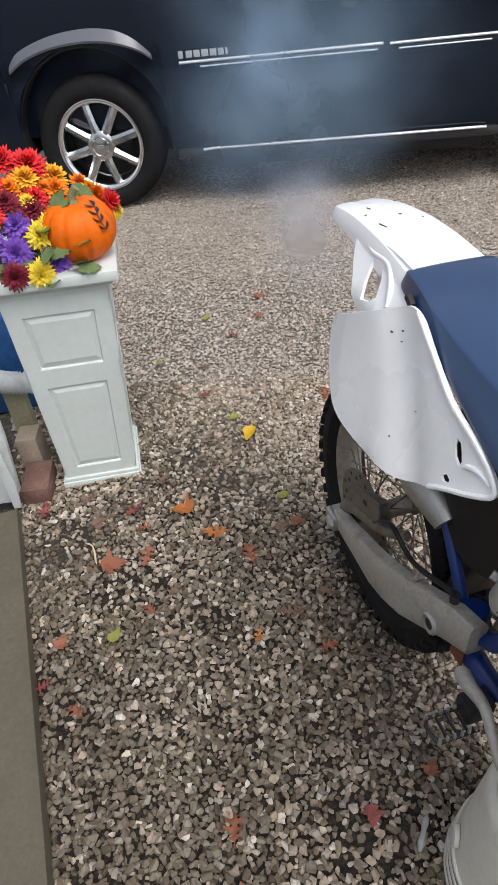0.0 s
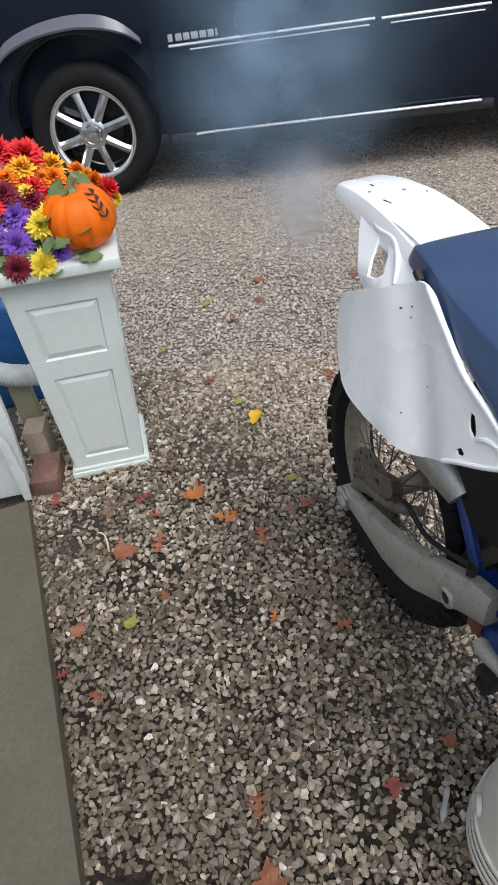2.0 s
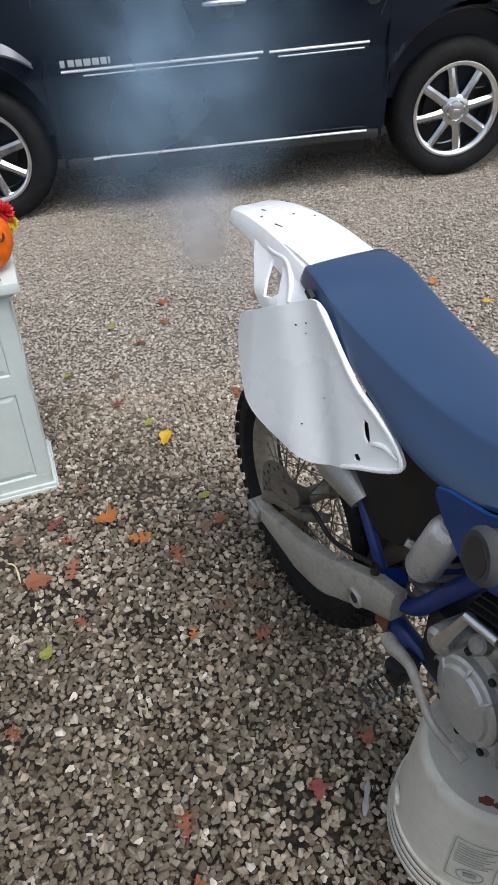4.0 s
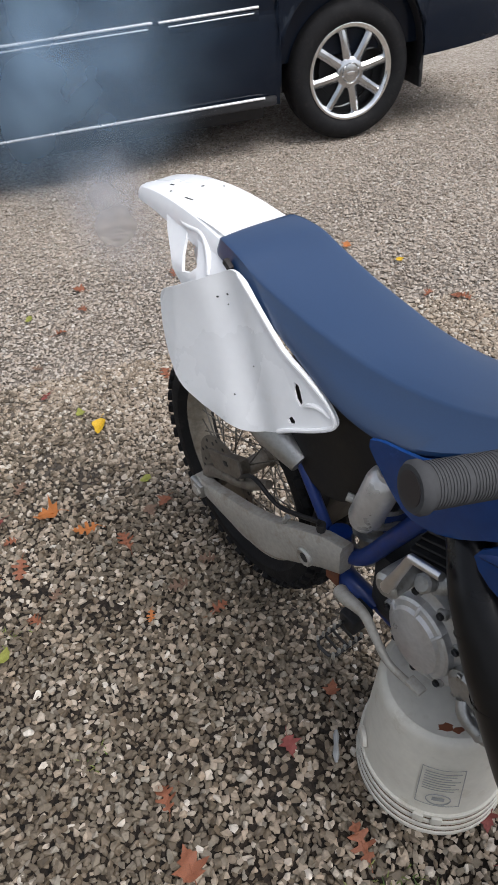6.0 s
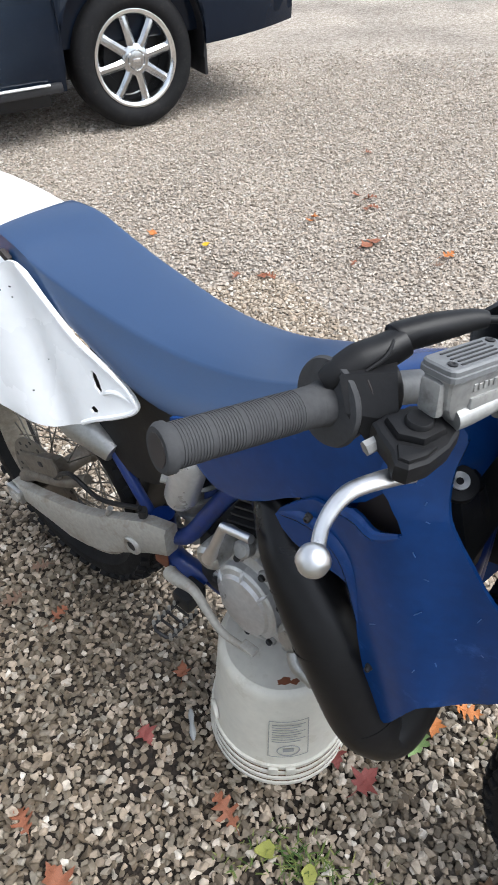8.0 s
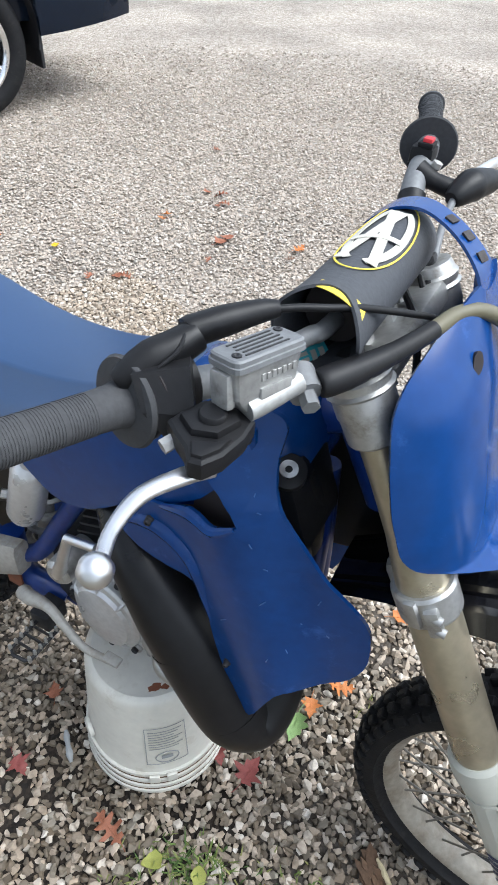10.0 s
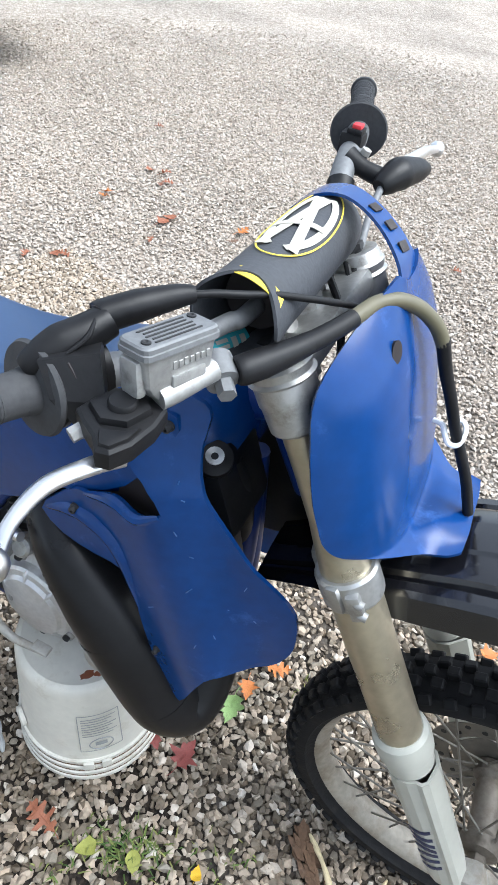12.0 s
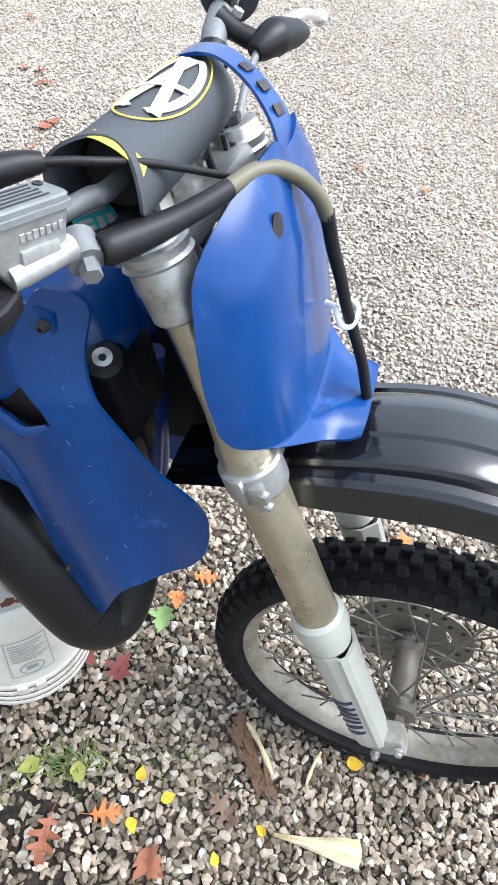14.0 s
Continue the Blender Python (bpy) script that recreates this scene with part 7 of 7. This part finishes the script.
def leaf_mesh(kind, tone, seed):
    """A dry leaf with a curl, a midrib and a stalk."""
    rng = random.Random(seed)
    half = {"oak": OAK, "maple": MAPLE, "oval": OVAL}[kind]
    curl, twist, bend = rng.uniform(0.2, 0.7), rng.uniform(-0.4, 0.4), rng.uniform(-0.2, 0.5)

    def lift(x, y):
        return curl * y * y + bend * x * x + twist * x * y + 0.06 * math.sin(6 * x + 4 * y)

    up = [(x + rng.uniform(-0.04, 0.04), y * rng.uniform(0.85, 1.12)) for x, y in half]
    down = [(x + rng.uniform(-0.04, 0.04), -y * rng.uniform(0.85, 1.12)) for x, y in half]
    rows = []
    for (x0, y0), (x1, y1) in zip(up, down):
        xm = (x0 + x1) / 2
        rows.append([(xm + (x - xm) * abs(f), y * abs(f), lift(xm, y * abs(f))) for f, x, y in ((1, x0, y0), (0.66, x0, y0), (0.33, x0, y0), (0.0, xm, 0), (0.33, x1, y1), (0.66, x1, y1), (1, x1, y1))])
    bm = bmesh.new()
    g = [[bm.verts.new(v) for v in r] for r in rows]
    for a, b in zip(g, g[1:]):
        for k in range(6):
            bm.faces.new((a[k], a[k + 1], b[k + 1], b[k]))
    tube([(-0.9, 0, lift(-0.9, 0)), (-1.2, 0.05, lift(-0.9, 0) * 0.6), (-1.5, 0.15, 0.02)], 0.022, 5, bm, 3)
    tube([(x, 0, lift(x, 0) + 0.014) for x in (-0.9, -0.45, 0.0, 0.45, 0.9)], [0.028, 0.024, 0.02, 0.014, 0.006], 5, bm, 3)
    return finish(bm, "fallen_leaf", M_LEAF[tone], 60)


LEAVES = [(0.884, -2.844, "orange", 1.5), (0.994, -2.946, "orange", 1.2), (1.107, -3.024, "rust", 1.1), (0.705, -3.062, "rust", 1.4), (0.728, -2.845, "red", 1.0), (0.946, -1.775, "rust", 1.0), (1.048, -1.408, "rust", 1.0), (0.884, -2.223, "red", 0.8), (1.007, -2.374, "olive", 0.8),
          (1.073, -2.477, "yellow", 1.45), (0.661, -1.983, "olive", 0.7), (0.845, -3.219, "rust", 0.8), (0.629, -3.324, "rust", 0.8), (0.719, -3.507, "rust", 0.9), (1.12, -3.744, "rust", 1.0), (1.4, -3.714, "red", 0.8), (1.321, -3.328, "rust", 0.9), (1.326, -3.165, "brown", 0.8),
          (1.241, -2.904, "rust", 0.9), (1.345, -2.233, "rust", 1.1), (1.05, -1.606, "rust", 0.9), (0.812, -1.608, "olive", 0.7), (0.426, -2.838, "red", 1.0), (0.616, -3.451, "red", 0.7), (1.196, -2.794, "olive", 0.7), (1.235, -3.228, "brown", 1.0), (0.796, -2.703, "brown", 0.9),
          (2.362, -1.507, "orange", 1.0), (2.531, -1.749, "yellow", 0.8), (2.517, -2.076, "rust", 0.9), (2.617, -2.141, "rust", 0.9), (3.093, -1.792, "orange", 0.9), (1.507, -1.426, "rust", 1.0), (1.147, -3.878, "rust", 1.2), (1.48, -3.931, "rust", 1.2), (2.643, -2.161, "rust", 0.9),
          (3.136, -1.772, "orange", 0.8), (3.021, -2.258, "rust", 0.7), (3.516, -1.729, "rust", 1.2), (3.233, -2.145, "rust", 1.4), (3.424, -2.426, "orange", 1.2), (1.938, -2.413, "rust", 0.8), (2.289, -3.994, "orange", 1.0), (2.036, -4.021, "orange", 1.0), (1.894, -4.018, "green", 1.1),
          (1.95, -4.01, "orange", 0.8), (1.549, -4.196, "orange", 1.0), (1.45, -4.14, "rust", 1.3), (1.541, -4.314, "rust", 1.1), (1.691, -4.365, "brown", 1.2), (1.64, -4.268, "yellow", 0.6), (1.564, -4.246, "yellow", 0.6), (1.563, -4.107, "olive", 0.7), (2.007, -4.622, "orange", 0.9),
          (2.463, -4.342, "orange", 0.9), (2.451, -4.415, "yellow", 0.6), (1.925, -4.519, "yellow", 0.8), (4.125, -3.525, "orange", 0.8), (3.46, -1.828, "rust", 1.0), (4.03, -3.226, "rust", 0.9), (1.757, -4.025, "red", 1.1), (0.56, -2.79, "brown", 0.8), (1.62, -4.40, "yellow", 0.5), (1.71, -4.44, "yellow", 0.5),
          (2.2, -1.2, "rust", 0.9), (3.9, -1.2, "rust", 0.9), (1.53, -3.62, "rust", 0.7), (0.90, -3.16, "brown", 0.8), (0.77, -2.92, "rust", 0.7)]
# small scraps and further leaves between them
SCRAPS = [(0.623, -2.902, "brown", 1.0), (0.804, -3.034, "rust", 1.1), (0.852, -2.021, "brown", 0.8), (1.194, -2.93, "brown", 0.8), (0.769, -3.306, "olive", 0.8), (1.148, -3.304, "orange", 0.6), (3.474, -1.66, "rust", 0.8), (3.326, -2.47, "brown", 0.8), (1.512, -4.029, "olive", 0.7),
          (3.176, -2.153, "rust", 1.2), (3.414, -1.831, "rust", 0.9), (1.771, -3.839, "rust", 0.8), (1.729, -3.956, "red", 0.8), (1.637, -4.201, "yellow", 0.6)]
rng = random.Random(11)
leaf_cache = {}
for i, (x, y, tone, s) in enumerate(LEAVES + SCRAPS):
    kind = "maple" if tone == "green" else "oval" if tone in ("yellow", "olive") else "maple" if i % 3 == 0 else "oak"
    key = (kind, tone, i % 3)
    if key not in leaf_cache:
        leaf_cache[key] = leaf_mesh(kind, tone, len(leaf_cache))
    lf = tagged(new("fallen_leaf", leaf_cache[key]), f"dry {tone} {kind if kind != 'oval' else 'birch'} leaf lying on gravel", "leaf", "fallen leaves")
    lf.matrix_world = at(x, y, 0.013 + 0.004 * rng.random()) @ pose(0, 0, 0, rng.uniform(-14, 14), rng.uniform(-14, 14), rng.uniform(0, 360)) @ Matrix.Scale(0.033 * s * (0.8 if tone == "yellow" else 1), 4)

# corn husk
rows = []
for k in range(13):
    t = k / 12
    w = 0.003 + 0.026 * t ** 1.4 * (1 if t < 0.9 else 0.85)
    rows.append([(0.165 * t, w * v, 0.006 + 0.016 * (1 - v * v) * (0.3 + t) + 0.003 * math.sin(9 * v + 5 * t) + 0.006 * max(0, t - 0.7) * math.cos(6 * v)) for v in (-1, -0.75, -0.5, -0.25, 0, 0.25, 0.5, 0.75, 1)])
tagged(new("corn_husk", finish(sheet(rows, 0.0015), "corn_husk", M_HUSK, 50)), "pale dry corn husk lying on gravel", "husk").matrix_world = at(1.720, -4.462, 0.01) @ pose(0, 0, 0, 0, 0, math.degrees(math.atan2(-0.165, 0.085)))
# broken sticks
for pts, r, mat, label in (([(1.507, -3.712, 0.012), (1.496, -3.742, 0.016), (1.484, -3.776, 0.012)], 0.007, M_GREY_PRINT, "grey broken plastic stick lying on gravel"),
                           ([(1.899, -4.453, 0.012), (1.865, -4.455, 0.018), (1.829, -4.463, 0.012)], 0.004, M_HUSK, "pale thin twig lying on gravel"),
                           ([(1.845, -4.30, 0.012), (1.825, -4.35, 0.022), (1.80, -4.40, 0.012)], 0.006, M_HUSK, "split piece of pale wood on gravel"),
                           ([(0.60, -2.98, 0.012), (0.63, -3.0, 0.018), (0.655, -3.06, 0.012)], 0.003, M_HUSK, "pale thin twig lying on gravel")):
    tagged(new("stick", finish(tube(pts, [r * 0.5, r, r * 0.7, r * 1.1, r * 0.4], 9), "stick", mat)), label, "stick")
# rotten wood, broken into ragged splinters
rng = random.Random(31)
rotten = bmesh.new()
for k in range(26):
    f = k / 25
    x, y = 1.832 - 0.062 * f + rng.uniform(-0.024, 0.024), -4.285 - 0.125 * f + rng.uniform(-0.014, 0.014)
    ln, wd = rng.uniform(0.014, 0.036), rng.uniform(0.003, 0.008)
    ring = [(ln, 0), (ln * 0.5, wd * rng.uniform(0.6, 1.2)), (-ln * 0.6, wd), (-ln, wd * rng.uniform(-0.4, 0.4)), (-ln * 0.5, -wd * rng.uniform(0.6, 1.2)), (ln * 0.6, -wd)]
    slab(ring, rng.uniform(0.002, 0.006), pose(x, y, 0.012 + rng.uniform(0, 0.008), rng.uniform(-30, 30), rng.uniform(-14, 14), 63 + rng.uniform(-28, 28)), bm=rotten)
tagged(new("rotten_wood", finish(rotten, "rotten_wood", M_TWIG)), "dark rotten wood crumbled on gravel", "wood", kind="stuff")


def grass_tuft(x, y, n, h, seed):
    rng = random.Random(seed)
    bm = bmesh.new()
    for _ in range(n):
        a, lean, hh = rng.uniform(0, 6.28), rng.uniform(0.2, 1.1), h * rng.uniform(0.5, 1.1)
        o = Vector((rng.gauss(0, 0.022), rng.gauss(0, 0.022), 0))
        d = Vector((math.cos(a) * lean, math.sin(a) * lean, 1)).normalized()
        s = Vector((-math.sin(a), math.cos(a), 0)) * 0.0017
        p = [o, o + d * hh * 0.55, o + d * hh * 0.9 + Vector((math.cos(a), math.sin(a), -0.4)) * hh * 0.25]
        v = [bm.verts.new(q) for q in (p[0] - s, p[0] + s, p[1] + s * 0.8, p[1] - s * 0.8, p[2])]
        bm.faces.new(v[:4])
        bm.faces.new((v[3], v[2], v[4]))
    tagged(new("grass_tuft", finish(bm, "grass_tuft", M_GRASS, 80)), "small green grass tuft growing through gravel", "grass", "grass tufts", "stuff").matrix_world = at(x, y, 0)


for i, (x, y, n, h) in enumerate(((1.56, -4.07, 70, 0.04), (1.60, -4.12, 60, 0.035), (1.525, -4.03, 46, 0.035), (1.66, -4.19, 22, 0.025), (1.71, -4.23, 18, 0.025), (0.74, -3.30, 22, 0.02), (0.79, -3.24, 16, 0.02), (0.98, -3.62, 14, 0.02), (1.46, -4.02, 20, 0.03), (2.05, -4.10, 12, 0.02))):
    grass_tuft(x, y, n, h, i)


# ---- exhaust smoke ----
def smoke_material(name, color, low):
    m = bpy.data.materials.new(name)
    m.use_nodes = True
    n, l = m.node_tree.nodes, m.node_tree.links
    n.remove(n["Principled BSDF"])
    out = n["Material Output"]
    mix, clear, haze = n.new("ShaderNodeMixShader"), n.new("ShaderNodeBsdfTransparent"), n.new("ShaderNodeBsdfDiffuse")
    through_it, both = n.new("ShaderNodeBsdfTranslucent"), n.new("ShaderNodeMixShader")
    haze.inputs["Color"].default_value = (*color, 1)
    through_it.inputs["Color"].default_value = (*color, 1)
    l.new(haze.outputs[0], both.inputs[1])
    l.new(through_it.outputs[0], both.inputs[2])
    at_, co, tex = n.new("ShaderNodeAttribute"), n.new("ShaderNodeTexCoord"), n.new("ShaderNodeTexNoise")
    at_.attribute_name = "thickness"
    tex.inputs["Scale"].default_value, tex.inputs["Detail"].default_value, tex.inputs["Distortion"].default_value = 1.7, 2, 0.4
    l.new(co.outputs["Object"], tex.inputs["Vector"])
    span = n.new("ShaderNodeMapRange")
    span.inputs["From Min"].default_value, span.inputs["From Max"].default_value = 0.25, 0.72
    span.inputs["To Min"].default_value = low
    l.new(tex.outputs["Fac"], span.inputs["Value"])
    mul = n.new("ShaderNodeMath")
    mul.operation = "MULTIPLY"
    l.new(at_.outputs["Fac"], mul.inputs[0])
    l.new(span.outputs[0], mul.inputs[1])
    l.new(mul.outputs[0], mix.inputs[0])
    l.new(clear.outputs[0], mix.inputs[1])
    l.new(both.outputs[0], mix.inputs[2])
    l.new(mix.outputs[0], out.inputs["Surface"])
    return m


def build_smoke(name, label, billows, mat):
    """Billows as shells that thin out to nothing at their rims: centre, half sizes across, up and deep, density."""
    verts, faces, dens = [], [], []
    rings, seg = 16, 48
    for (cx, cy, cz), (sx, sz, sy), d in billows:
        start = len(verts)
        for i in range(rings + 1):
            f = i / rings
            for k in range(seg):
                a = 2 * math.pi * k / seg
                wob = 1 + 0.28 * noise.noise(Vector((math.cos(a) * 1.3 + cx * 3, math.sin(a) * 1.3, cz * 5)))
                x, z = sx * f * wob * math.cos(a), sz * f * wob * math.sin(a)
                verts.append((cx + x, cy - sy * (1 - f * f) + 0.05 * noise.noise(Vector((x * 5, z * 5, cy))), cz + z))
                dens.append(d * (1 - f * f) ** 2.6)
        for i in range(rings):
            for k in range(seg):
                p, q = start + i * seg + k, start + i * seg + (k + 1) % seg
                faces.append((p, q, q + seg, p + seg))
    me = bpy.data.meshes.new(name)
    me.from_pydata(verts, [], faces)
    me.attributes.new("thickness", "FLOAT", "POINT").data.foreach_set("value", dens)
    me.polygons.foreach_set("use_smooth", np.ones(len(faces), dtype=bool))
    me.materials.append(mat)
    ob = tagged(new(name, me), label, "smoke", kind="stuff")
    ob.visible_shadow = False
    return ob


build_smoke("exhaust_smoke", "thin blue-grey exhaust smoke drifting along the parked vehicle",
            [((1.20, -0.52, 0.60), (0.85, 0.66, 0.20), 0.72), ((1.62, -0.40, 0.80), (0.80, 0.65, 0.16), 0.24), ((1.20, -0.26, 0.98), (0.92, 0.70, 0.10), 0.60)],
            smoke_material("blue_smoke", (0.42, 0.60, 0.80), 0.25))
PUFF = smoke_material("grey_smoke", (0.72, 0.74, 0.80), 0.35)
for billow in (((1.27, -1.75, 0.56), (0.20, 0.22, 0.06), 0.50), ((1.30, -2.15, 0.60), (0.22, 0.24, 0.06), 0.60), ((1.375, -2.48, 0.56), (0.12, 0.16, 0.02), 0.20)):
    build_smoke("exhaust_puff", "pale grey puff of exhaust smoke behind the white fender", [billow], PUFF)
